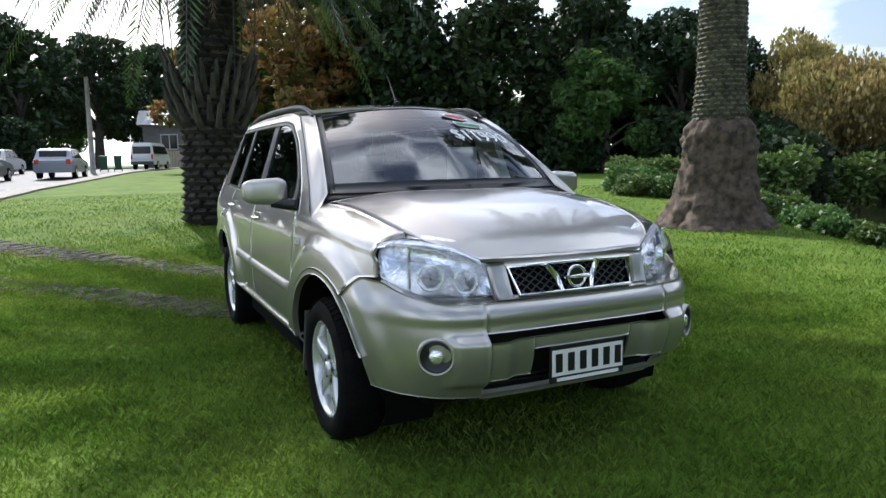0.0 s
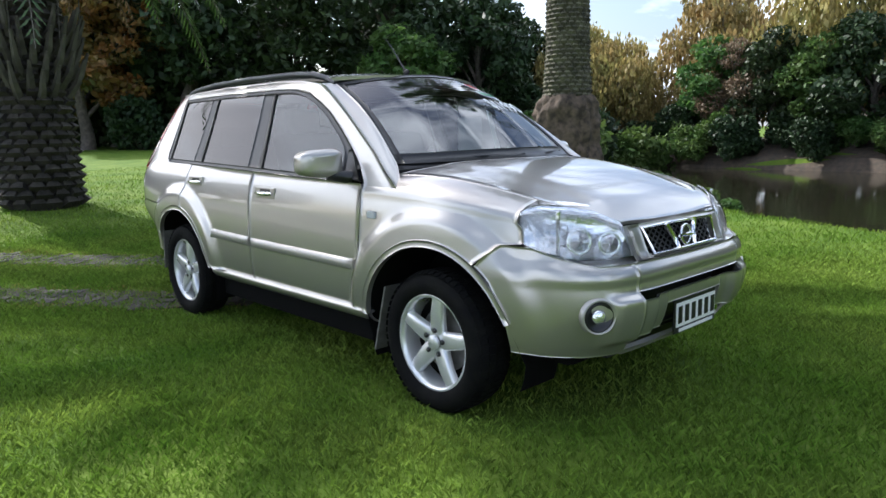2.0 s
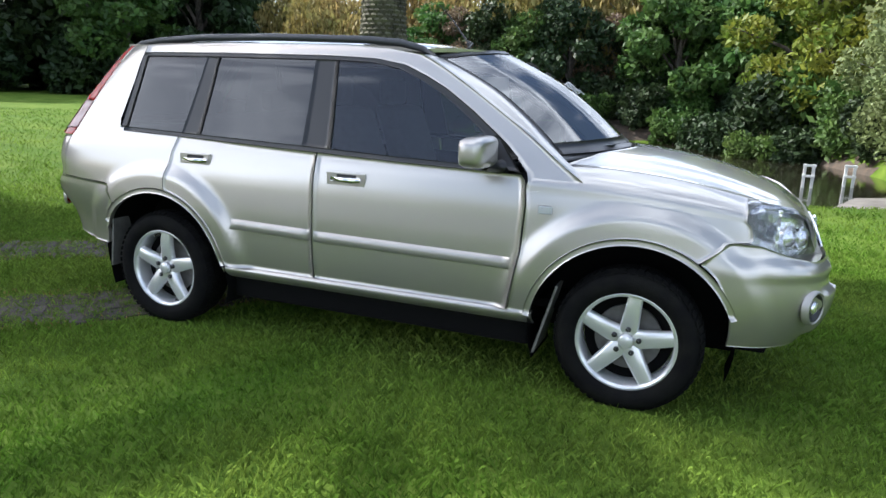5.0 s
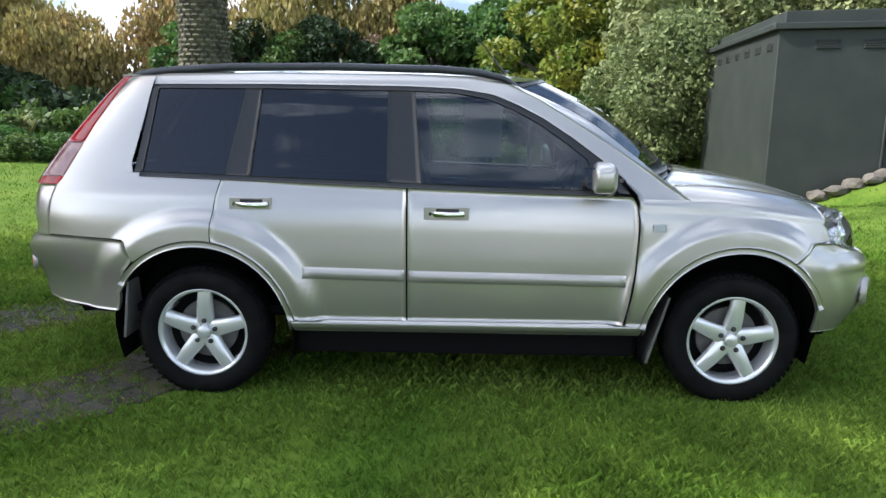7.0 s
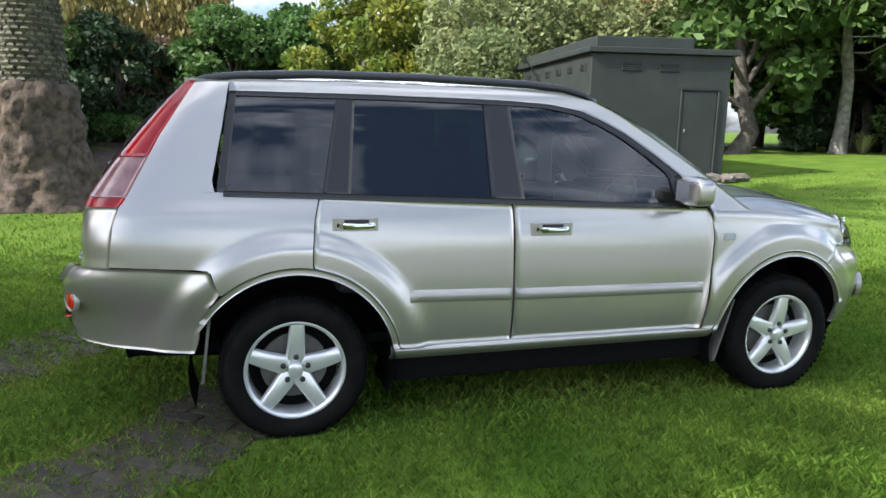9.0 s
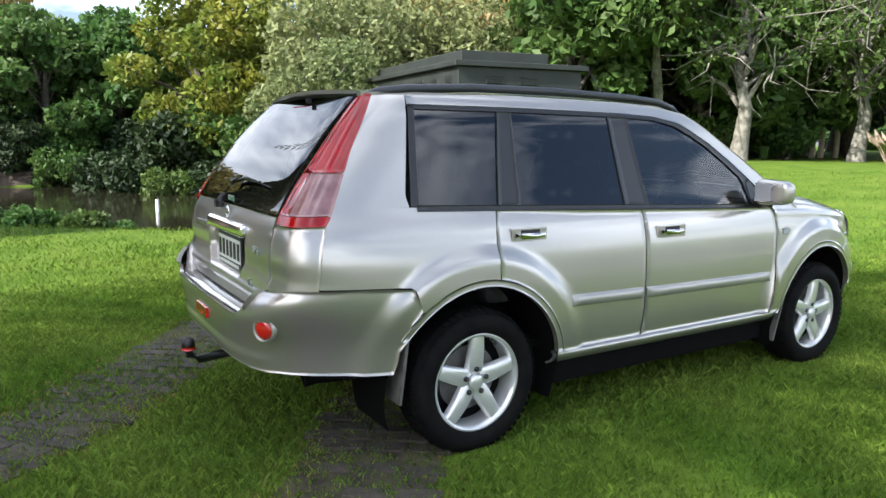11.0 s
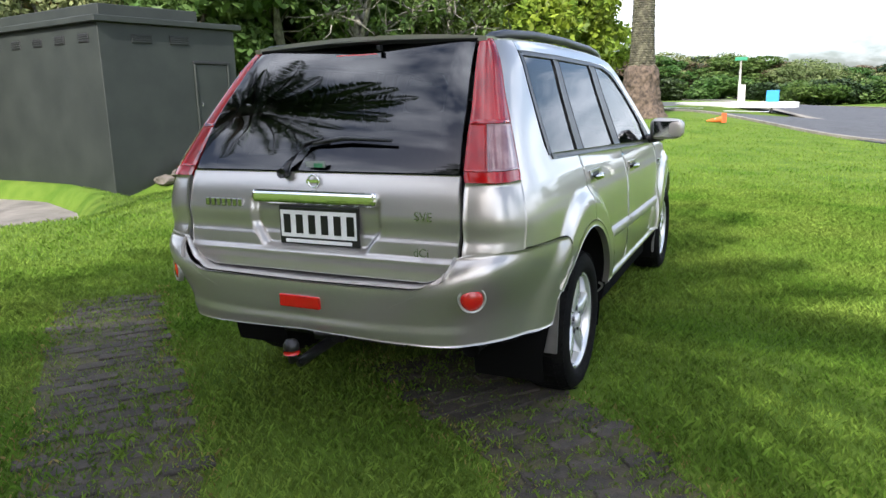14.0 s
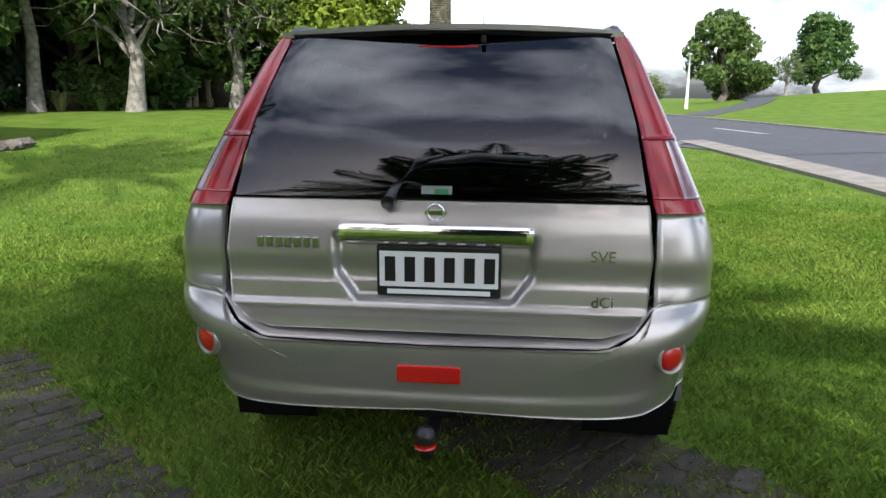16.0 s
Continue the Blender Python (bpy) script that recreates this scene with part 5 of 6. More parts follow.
# cabin
part("cabin_floor", box_bm(-1.9, 1.0, -.74, .74, .42, .46, .0), UNDER, car)
part("dashboard", box_bm(.62, 1.05, -.68, .68, .75, 1.07, .06, 3), DASH, car)
obj("steering_wheel", *join(torus((.50, -.36, 1.02), (-.85, 0, .5), .185, .014), tube([(.50, -.36, 1.02), (.75, -.36, .92)], [.05, .03], 10), tube([(.50, -.53, 1.02), (.50, -.19, 1.02)], [.015, .015], 6)), DASH, car, True)
for y in (-.36, .36):
    st = part("front_seat", box_bm(-.25, .25, y - .25, y + .25, .62, .80, .06, 3), CABIN, car)
    bm = box_bm(-.30, -.15, y - .24, y + .24, .78, 1.30, .06, 3)
    for v in bm.verts:
        v.co.x -= (v.co.z - .78) * .35
    part("backrest", bm, CABIN, st, smooth=True)
    part("head_rest", box_bm(-.50, -.40, y - .12, y + .12, 1.30, 1.46, .04, 3), CABIN, st, smooth=True)
st = part("rear_seat", box_bm(-1.10, -.60, -.62, .62, .62, .80, .06, 3), CABIN, car)
bm = box_bm(-1.22, -1.07, -.62, .62, .78, 1.22, .06, 3)
for v in bm.verts:
    v.co.x -= (v.co.z - .78) * .3
part("backrest", bm, CABIN, st)
for y in (-.36, .36):
    part("head_rest", box_bm(-1.42, -1.33, y - .12, y + .12, 1.22, 1.36, .04, 3), CABIN, st)
part("headlining", box_bm(-1.72, .25, -.55, .55, 1.555, 1.57, .0), CABIN, car)
part("load_cover", box_bm(-2.02, -1.30, -.66, .66, 1.00, 1.02, .0), DASH, car)
part("paper_sign", box_bm(.40, .404, .24, .45, 1.09, 1.38, .0), PAPER, car, "white paper sheet inside the windscreen")


bm = box_bm(-.01, .25, -.002, .002, 1.13, 1.50)
for v in bm.verts:
    v.co.y += float(c_b(v.co.z)) - .03
part("paper_sign", bm, PAPER, car, "white paper sheet inside a side window")
xw = float(by_y(0, 1.135, -1)[0]) - .030
for y0, y1, m_ in ((-.05, .04, FADED), (-.04, .0, STICKGRN)):
    part("sticker", box_bm(xw - (.003 if m_ is STICKGRN else 0), xw + .004, y0, y1, 1.118, 1.142 if m_ is FADED else 1.134), m_, car)


# wheels
def lathe(prof, seg=40):
    """Profile of (radius, y) turned about the y axis."""
    vs = [(r * math.cos(2 * math.pi * k / seg), y, r * math.sin(2 * math.pi * k / seg)) for r, y in prof for k in range(seg)]
    return vs, quads(len(prof), seg, True)


def build_wheel():
    w = empty("wheel")
    tyre = obj("tyre", *lathe([(.220, -.085), (.232, -.102), (.262, -.112), (.290, -.108), (.310, -.095), (.323, -.075), (.328, -.04), (.328, .04), (.323, .08), (.300, .108), (.24, .10)], 56), RUBBER, w, True)
    tr = []
    for k in range(56):
        a = 2 * math.pi * k / 56
        for y0, y1, da in ((-.098, -.062, .02), (-.055, -.015, -.02), (-.008, .035, .02), (.042, .09, -.02)):
            r0, r1 = .320, .3315
            aa, bb = a - .040, a + .034
            vs = [(r * math.cos(t + (da if y == y1 else 0)), y, r * math.sin(t + (da if y == y1 else 0))) for y in (y0, y1) for t in (aa, bb) for r in ((r0 if abs(y) > .085 else r0 + .004), (r1 if abs(y) < .085 else .316))]
            tr.append((vs, [(1, 3, 7, 5), (0, 1, 5, 4), (2, 6, 7, 3), (0, 2, 3, 1), (4, 5, 7, 6)]))
    obj("tread", *join(*tr), RUBBER, tyre)
    rim = obj("rim", *lathe([(.205, .09), (.200, -.02), (.205, -.070), (.212, -.088), (.226, -.092), (.230, -.084), (.222, -.075)], 56), ALLOY, w, True, "five-spoke alloy rim")
    obj("brake_disc", *lathe([(.0, -.005), (.15, -.005), (.15, .012), (.0, .012)], 32), FLAP, w, False)
    obj("rim_back", *lathe([(.20, .01), (.0, .02)], 32), UNDER, w)
    for k in range(5):
        a = math.radians(90 + 72 * k)
        P = np.zeros((9, 7, 3))
        for i, r in enumerate(np.linspace(.03, .214, 9)):
            hw = .045 - .012 * (i / 8)
            dy = -.066 - .012 * math.sin(math.pi * min(1, i / 8 * .8)) - .004 * i / 8
            for j, t in enumerate((-1, -.94, -.7, 0, .7, .94, 1)):
                dep = (.035, .006, 0, 0.001, 0, .006, .035)[j]
                x, z = r * math.cos(a) - t * hw * math.sin(a), r * math.sin(a) + t * hw * math.cos(a)
                P[i, j] = (x, dy + dep, z)
        V, F, sm = shell([P], 0.0, (0, 1, 0))
        sp = obj("spoke", V, F, ALLOY, rim, True)
        c = Vector((.057 * math.cos(a + .628 * 0 + math.radians(36) * 0), 0, .057 * math.sin(a)))
        obj("wheel_nut", *tube([(c.x, -.072, c.z), (c.x, -.079, c.z), (c.x, -.0795, c.z)], [.0125, .0125, .002], 10), TRIM, rim, True)
    obj("hub_cap", *lathe([(.034, -.07), (.033, -.086), (.026, -.090), (.0, -.091)], 24), ALLOY, rim, True)
    return w


w0 = build_wheel()
first = True
for hub in HUBS:
    for s in (-1, 1):
        m = Matrix.Translation((hub, s * .762, .345)) @ Matrix.Rotation(0 if s < 0 else math.pi, 4, 'Z') @ Matrix.Rotation(.12 if hub > 0 else .05, 4, 'Y')
        if first:
            w0.matrix_world = m
            w0.parent = car
            first = False
        else:
            copy_thing(w0, m)

# ---- palms ----
def frond(rng, L, rise, droop, az, base, width=0.6, n=54, dead=False):
    """One feather leaf: a bent midrib with narrow leaflets on both sides."""
    d = Vector((math.cos(az), math.sin(az), 0))
    side = Vector((-d.y, d.x, 0))
    pts = []
    for i in range(13):
        s = i / 12
        pts.append(base + d * (L * s * math.cos(rise) * (1 - .25 * droop * s)) + Vector((0, 0, L * (math.sin(rise) * s - droop * s * s))))
    rib = tube(pts, [.035 * (1 - .85 * i / 12) for i in range(13)], 4)
    Q = []
    for i in range(n):
        s = .12 + .88 * i / n
        k = min(11, int(s * 12))
        p = pts[k].lerp(pts[k + 1], s * 12 - k)
        tan = (pts[k + 1] - pts[k]).normalized()
        w = width * (math.sin(math.pi * min(1, s * .9 + .1)) ** .6)
        for sg in (1, -1):
            e = (side * sg + tan * .75 + Vector((0, 0, -.25 - .5 * rng.random() if not dead else -1.2))).normalized()
            up = tan.cross(e).normalized()
            hw = .024 + .012 * rng.random()
            tip = p + e * w * (.8 + .4 * rng.random())
            mid = p + e * w * .45
            Q += [p - tan * hw * .4, mid - tan * hw, tip, mid + tan * hw]
    return rib, Q


def crown_of_fronds(seed, top, count, L, dead, parent):
    rng = np.random.default_rng(seed)
    ribs, Q, DQ, dr = [], [], [], []
    for i in range(count):
        u = i / count
        rb, q = frond(rng, L * (.8 + .3 * rng.random()), radians(82 - 105 * u), .10 + .55 * u, i * 2.399 + rng.normal() * .15, top + Vector((0, 0, .3 * (1 - u))))
        ribs.append(rb)
        Q += q
    for i in range(dead):
        rb, q = frond(rng, L * .62 * (.8 + .3 * rng.random()), radians(-28), .55, i * 2.399 + .7, top - Vector((0, 0, .45)), .35, 34, True)
        dr.append(rb)
        DQ += q
    c = new("crown", quad_mesh("crown", np.array([tuple(v) for v in Q]), M_FROND))
    c.parent = parent
    obj("leaf_stalks", *join(*ribs), M_STUB, parent, True)["kind"] = "stuff"
    if dead:
        c = new("dead_leaves", quad_mesh("dead_leaves", np.array([tuple(v) for v in DQ]), M_DEADFROND))
        c.parent = parent
        obj("dead_stalks", *join(*dr), M_DEADFROND, parent, True)["kind"] = "stuff"


def scale_plates(r_at, z0, z1, step, around, out, rng, droop=0.5):
    """Old leaf bases as small overlapping plates in rising rows."""
    V, F = [], []
    z, row = z0, 0
    while z < z1:
        r = r_at(z)
        for k in range(around):
            a = 2 * math.pi * (k + .5 * (row % 2)) / around + rng.normal() * .02
            w = math.pi / around * 1.12
            o = out * (.6 + .8 * rng.random())
            h = step * 1.5
            p = [(r * .985, a - w, z), (r * .985, a + w, z), (r + o, a + w * .75, z + h * droop), (r + o, a - w * .75, z + h * droop), (r * .99, a - w * .4, z + h), (r * .99, a + w * .4, z + h)]
            b = len(V)
            V += [(q * math.cos(t), q * math.sin(t), zz) for q, t, zz in p]
            F += [(b, b + 1, b + 2, b + 3), (b + 3, b + 2, b + 5, b + 4), (b, b + 3, b + 4), (b + 1, b + 5, b + 2)]
        z += step
        row += 1
    return V, F


def bumpy_lathe(r_at, z0, z1, nz, seg, amp, freq):
    V = []
    for i in range(nz):
        z = z0 + (z1 - z0) * i / (nz - 1)
        for k in range(seg):
            a = 2 * math.pi * k / seg
            p = Vector((math.cos(a) * 1.3, math.sin(a) * 1.3, z))
            r = r_at(z) * (1 + amp * noise.fractal(p * freq, 1.0, 2.0, 4) + amp * .6 * math.sin(5 * a + 2 * z) * max(0, 1 - z))
            V.append((r * math.cos(a), r * math.sin(a), z))
    return V, quads(nz, seg, True)


def clean_palm(x, y, h, scale, seed, label, L=4.2):
    rng = np.random.default_rng(seed)
    t = empty("palm_tree", (x, y, gz(x, y)))
    t.scale = (scale, scale, scale)
    tagged(t, label, "palm tree", "park palms")
    r_up = lambda z: float(np.interp(z, [0, 1.7, 2.4, 4, h], [.46, .42, .37, .345, .33]))
    r_root = lambda z: float(np.interp(z, [-.3, 0, .15, .5, 1.0, 1.45, 1.62, 1.75], [1.0, .93, .82, .66, .58, .56, .53, .44]))
    obj("root_boss", *bumpy_lathe(r_root, -.3, 1.75, 46, 72, .13, 4.2), M_PALMROOT, t, True, "rough brown root boss")
    obj("trunk", *join(bumpy_lathe(lambda z: r_up(z) - .02, 1.5, h, 30, 24, .01, 2), scale_plates(r_up, 1.6, h, .075, 20, .030, rng, .62)), M_PALM, t, False, "grey-brown trunk ringed with leaf scars")
    crown_of_fronds(seed, Vector((0, 0, h)), 46, L, 8, t)
    return t


clean_palm(-4.15, 7.45, 9.2, 1.0, 31, "tall palm with ringed trunk and rough root boss")
clean_palm(19.5, 2.4, 10.5, 0.95, 33, "tall palm with a pale ringed trunk on the lawn")


def shaggy_palm(x, y, h, seed):
    rng = np.random.default_rng(seed)
    t = empty("palm_tree", (x, y, gz(x, y)))
    tagged(t, "dark shaggy palm with old leaf stubs and hanging fronds", "palm tree", "park palms")
    r = lambda z: float(np.interp(z, [-.2, 0, .5, 1.2, 2.0, 2.6, 3.2, h], [.60, .57, .54, .51, .50, .50, .44, .40]))
    obj("trunk", *join(bumpy_lathe(lambda z: r(z) - .05, -.2, h, 50, 30, .03, 2), scale_plates(r, .0, h, .13, 16, .10, rng, .5)), M_PALMDARK, t, False, "dark trunk with stubby leaf bases")
    for i in range(64):
        a, z = i * 2.399, 1.75 + .95 * (i / 64)
        d = Vector((math.cos(a), math.sin(a), 0))
        b = d * .48 + Vector((0, 0, z - .15))
        L = .42 + .3 * rng.random()
        obj("leaf_stub", *tube([b, b + d * L * .35 + Vector((0, 0, L * .45)), b + d * L * .55 + Vector((0, 0, L * 1.0))], [.075, .055, .025], 5), M_STUB, t, False)
    crown_of_fronds(seed, Vector((0, 0, h)), 108, 4.5, 36, t)
    hang = []
    for i in range(7):
        a = i * .9 + .4
        p = Vector((math.cos(a) * .6, math.sin(a) * .6, h - .6))
        hang.append(tube([p, p + Vector((math.cos(a) * .25, math.sin(a) * .25, -1.6)), p + Vector((math.cos(a) * .15, math.sin(a) * .15, -3.3 - .5 * rng.random()))], [.02, .016, .008], 5))
    obj("hanging_stalks", *join(*hang), M_STUB, t, True)["kind"] = "stuff"
    return t


shaggy_palm(-9.1, 0.16, 6.5, 35)


# ---- hut by the pond ----
def plank_poly(pts, h0, h1, material, name, parent, label=""):
    n = len(pts)
    V = [(x, y, h0) for x, y in pts] + [(x, y, h1) for x, y in pts]
    F = [tuple(range(n))[::-1], tuple(range(n, 2 * n))] + [(i, (i + 1) % n, n + (i + 1) % n, n + i) for i in range(n)]
    bm = bmesh.new()
    vs = [bm.verts.new(v) for v in V]
    for f in F:
        bm.faces.new([vs[i] for i in f])
    bmesh.ops.recalc_face_normals(bm, faces=bm.faces[:])
    bmesh.ops.bevel(bm, geom=bm.edges[:], offset=.012, segments=1, affect='EDGES')
    return part(name, bm, material, parent, label)


hut = empty("pump_hut", (7.0, 12.06, 0))
tagged(hut, "windowless dark green rendered utility hut with flat roof", "hut")
HA, HL = Vector((.968, -.25, 0)), Vector((.123, .992, 0))


def hp(u, v):
    p = HA * u + HL * v
    return (p.x, p.y)


plank_poly([hp(0, 0), hp(3.5, 0), hp(3.5, 6.9), hp(0, 6.9)], -1.2, 3.28, M_BOX, "wall", hut)
plank_poly([hp(-.14, -.14), hp(3.64, -.14), hp(3.64, 7.04), hp(-.14, 7.04)], 3.284, 3.42, M_BOX, "roof_slab", hut)
plank_poly([hp(.15, .15), hp(2.6, .15), hp(2.6, 6.6), hp(.15, 6.6)], 3.424, 3.70, M_BOX, "roof_hatch", hut)


def on_face(u0, u1, z0, z1, front, material, name, label="", d0=-.004, d1=.02):
    a, b = (hp(u0, -d1), hp(u1, -d1)) if front else (hp(-d1, u0), hp(-d1, u1))
    c, d = (hp(u1, -d0), hp(u0, -d0)) if front else (hp(-d0, u1), hp(-d0, u0))
    return plank_poly([a, b, c, d], z0, z1, material, name, hut, label)


for u in (.75, 1.7):
    on_face(u, u + .5, 2.86, 3.06, True, M_BLACK, "vent")
    for k in range(4):
        on_face(u, u + .5, 2.88 + k * .045, 2.90 + k * .045, True, M_BOX, "vent_slat", d1=.035)
for k in range(7):
    on_face(.35 + k * .95, .75 + k * .95, 2.86, 3.06, False, M_BLACK, "vent")
    for j in range(3):
        on_face(.35 + k * .95, .75 + k * .95, 2.89 + j * .05, 2.91 + j * .05, False, M_BOX, "vent_slat", d1=.035)
door = on_face(2.33, 3.2, .30, 2.42, True, M_BOX, "door")
on_face(2.25, 3.28, 2.43, 2.50, True, M_BLACK, "door_head", d1=.05)
on_face(2.27, 2.32, .25, 2.43, True, M_BOX, "door_frame", d1=.045)
on_face(3.21, 3.26, .25, 2.43, True, M_BOX, "door_frame", d1=.045)
on_face(2.39, 2.43, 1.40, 1.50, True, CHROME, "door_knob", d1=.06)
M_APRON = mat("worn_concrete", (0.20, 0.18, 0.155), 0.9, c2=(0.11, 0.10, 0.085), scale=2, bump=0.3, bscale=50)
ramp = obj("ramp", *(lambda P: ([(x, y, z) for x, y, z in P], [(0, 1, 2, 3), (4, 7, 6, 5), (0, 4, 5, 1), (1, 5, 6, 2), (2, 6, 7, 3), (3, 7, 4, 0)]))(
    [(2.8, 9.5, -.70), (6.5, 11.2, -.60), (7.25, 15.4, -.60), (4.4, 14.4, -.72), (2.8, 9.5, -1.6), (6.5, 11.2, -1.6), (7.25, 15.4, -1.6), (4.4, 14.4, -1.6)]), M_APRON)
tagged(ramp, "weathered concrete apron beside the hut", "ramp", kind="structure")
rng = np.random.default_rng(5)


def rock(x, y, z, s, seed, name="rock"):
    bm = bmesh.new()
    bmesh.ops.create_icosphere(bm, subdivisions=2, radius=1)
    for v in bm.verts:
        k = 1 + .3 * noise.noise(v.co * 1.6 + Vector((seed, 0, 0)))
        v.co = Vector((v.co.x * s[0] * k, v.co.y * s[1] * k, v.co.z * s[2] * k))
    o = part(name, bm, M_STONE)
    o.location, o.rotation_euler = (x, y, z), (0, 0, seed * 1.7)
    return tagged(o, "rough grey stone beside the hut steps", "rock", "stones by the hut")


for k in range(9):
    u = 1.0 + k * .34
    p = hp(u, -.35 - .12 * (k % 2))
    rock(7.0 + p[0], 12.06 + p[1], gz(7.0 + p[0], 12.06 + p[1]) + .10, (.30, .20, .13), k + 1.0)


def post(x, y, h, r=.04):
    V, F = tube([(0, 0, -.4), (0, 0, h - .02), (0, 0, h)], [r, r, r * .8], 10)
    o = obj("marker_post", V, F, M_LINE, None, True)
    o.location = (x, y, max(gz(x, y), -.85))
    return tagged(o, "white painted wooden post at the water's edge", "post", "bank posts")


post(.72, 18.2, .45, .05)
for x, y, s in ((-3.4, 9.1, .7), (-2.7, 8.7, .6), (-2.1, 8.4, .55), (-4.2, 9.6, .7), (-1.6, 8.2, .4), (-6.2, 10.8, .8)):
    plant("reed", x, y, s)


def spiky(x, y, h, n, material, label, seed):
    """A tuft of sword-shaped leaves."""
    r = np.random.default_rng(seed)
    t = empty("flax_plant", (x, y, gz(x, y) - .02))
    Q = []
    for i in range(n):
        a, lean_ = r.random() * 6.28, .25 + .8 * r.random()
        d = Vector((math.cos(a), math.sin(a), 0))
        s_ = Vector((-d.y, d.x, 0)) * (.018 + .015 * r.random()) * h
        p0, L = d * .08 * h, h * (.7 + .4 * r.random())
        p1 = p0 + (d * lean_ * .5 + Vector((0, 0, 1))) * L * .55
        p2 = p1 + (d * lean_ * 1.1 + Vector((0, 0, .45 - lean_ * .5))) * L * .5
        Q += [p0 - s_, p0 + s_, p1 + s_, p1 - s_, p1 - s_, p1 + s_, p2 + s_ * .1, p2 - s_ * .1]
    c = new("leaves", quad_mesh("leaves", np.array([tuple(v) for v in Q]), material))
    c.parent = t
    return tagged(t, label, "plant", "bank plants")


for k, (x, y, h) in enumerate(((-10.8, 13.0, 1.3), (-9.4, 11.6, .8), (-3.3, 9.0, .55), (-2.6, 8.7, .5), (-2.0, 8.35, .45), (-8.6, 11.2, .7), (-11.8, 13.6, .9), (22.5, 16.2, 1.2), (23.6, 15.6, 1.1), (21.2, 17, 1.2), (25, 15.3, 1.0), (24.3, 16.4, 1.3), (-1.4, 8.15, .35))):
    spiky(x, y, h, 90, L_MID if k % 3 else L_PALE, "clump of sword-leaved flax on the bank", 50 + k)
for x, y, h in ((-9.4, 10.2, .55), (-8.4, 10.8, .6), (-10.2, 10.9, .7), (-7.6, 11.4, .5), (-11.2, 12.2, .9)):
    plant("shrub2", x, y, h, sx=1.5)


# ---- far street things ----
M_VAN = mat("van_white", (0.62, 0.63, 0.64), 0.35, coat=0.6)
M_WAG = mat("wagon_silver", (0.34, 0.36, 0.40), 0.3, 0.5, coat=0.8)
M_SUV = mat("dark_car_paint", (0.05, 0.055, 0.06), 0.3, 0.3, coat=0.8)
M_GLS = mat("dark_car_glass", (0.015, 0.018, 0.02), 0.05)
M_BIN = mat("bin_green", (0.015, 0.07, 0.035), 0.5)
M_WOODP = mat("pole_wood", (0.33, 0.31, 0.27), 0.85, c2=(0.24, 0.22, 0.19), scale=4, bump=.4)
M_WEATHER = mat("weatherboard", (0.20, 0.18, 0.17), 0.8, c2=(0.15, 0.14, 0.13), scale=2)
M_ROOF = mat("iron_roof", (0.42, 0.42, 0.42), 0.6, c2=(0.34, 0.34, 0.34), scale=3)
M_FENCE = mat("fence_timber", (0.50, 0.42, 0.30), 0.85, c2=(0.40, 0.33, 0.24), scale=3)


def far_vehicle(name, x, y, rot, L, Wd, H, prof, paint, label, cat, wheel_x):
    """A parked vehicle from its side outline, with glass, wheels and lamps."""
    v = empty(name, (x, y, gz(x, y) + .03))
    v.rotation_euler = (0, 0, rot)
    tagged(v, label, cat, "parked vehicles")
    n = len(prof)
    V = [(px, s * Wd / 2 * (1 - .2 * max(0, (pz - .55 * H) / (.45 * H))), pz) for s in (-1, 1) for px, pz in prof]
    bm = bmesh.new()
    vs = [bm.verts.new(p) for p in V]
    bm.faces.new(vs[:n])
    bm.faces.new(vs[n:][::-1])
    for i in range(n):
        bm.faces.new([vs[i], vs[n + i], vs[n + (i + 1) % n], vs[(i + 1) % n]])
    bmesh.ops.recalc_face_normals(bm, faces=bm.faces[:])
    bmesh.ops.bevel(bm, geom=bm.edges[:], offset=.05, segments=2, affect='EDGES')
    part("body", bm, paint, v)
    for wx in wheel_x:
        for s in (-1, 1):
            q, f = tube([(wx, s * (Wd / 2 - .18), .32), (wx, s * (Wd / 2 + .01), .32)], [.32, .32], 18)
            w = obj("wheel", q, f, RUBBER, v, False)
            q, f = tube([(wx, s * (Wd / 2 - .1), .32), (wx, s * (Wd / 2 + .02), .32)], [.20, .19], 14)
            obj("rim", q, f, ALLOY, w)
    return v


def pane(v, a, b, c, d, off, Wd, H, name="window", material=None):
    """A glass pane on the side of a far vehicle."""
    for s in (-1, 1):
        pts = [(px, s * (Wd / 2 * (1 - .2 * max(0, (pz - .55 * H) / (.45 * H))) + off), pz) for px, pz in (a, b, c, d)]
        pin = [(p[0], p[1] - s * .05, p[2]) for p in pts]
        obj(name, pts + pin, [(0, 1, 2, 3), (0, 4, 5, 1), (1, 5, 6, 2), (2, 6, 7, 3), (3, 7, 4, 0)], material or M_GLS, v)


VP = [(-2.3, .35), (-2.35, .9), (-2.25, 1.75), (-2.1, 1.95), (1.2, 1.95), (1.75, 1.55), (2.2, 1.0), (2.35, .75), (2.35, .35)]
van = far_vehicle("van", -53.7, 1.6, radians(162), 4.7, 1.7, 1.97, VP, M_VAN, "white passenger van parked at the kerb", "van", (-1.35, 1.5))
pane(van, (-2.1, 1.15), (-.8, 1.15), (-.8, 1.72), (-2.05, 1.72), .01, 1.7, 1.97)
pane(van, (-.7, 1.15), (.45, 1.15), (.45, 1.72), (-.7, 1.72), .01, 1.7, 1.97)
pane(van, (.55, 1.15), (1.75, 1.15), (1.35, 1.70), (.55, 1.72), .01, 1.7, 1.97)
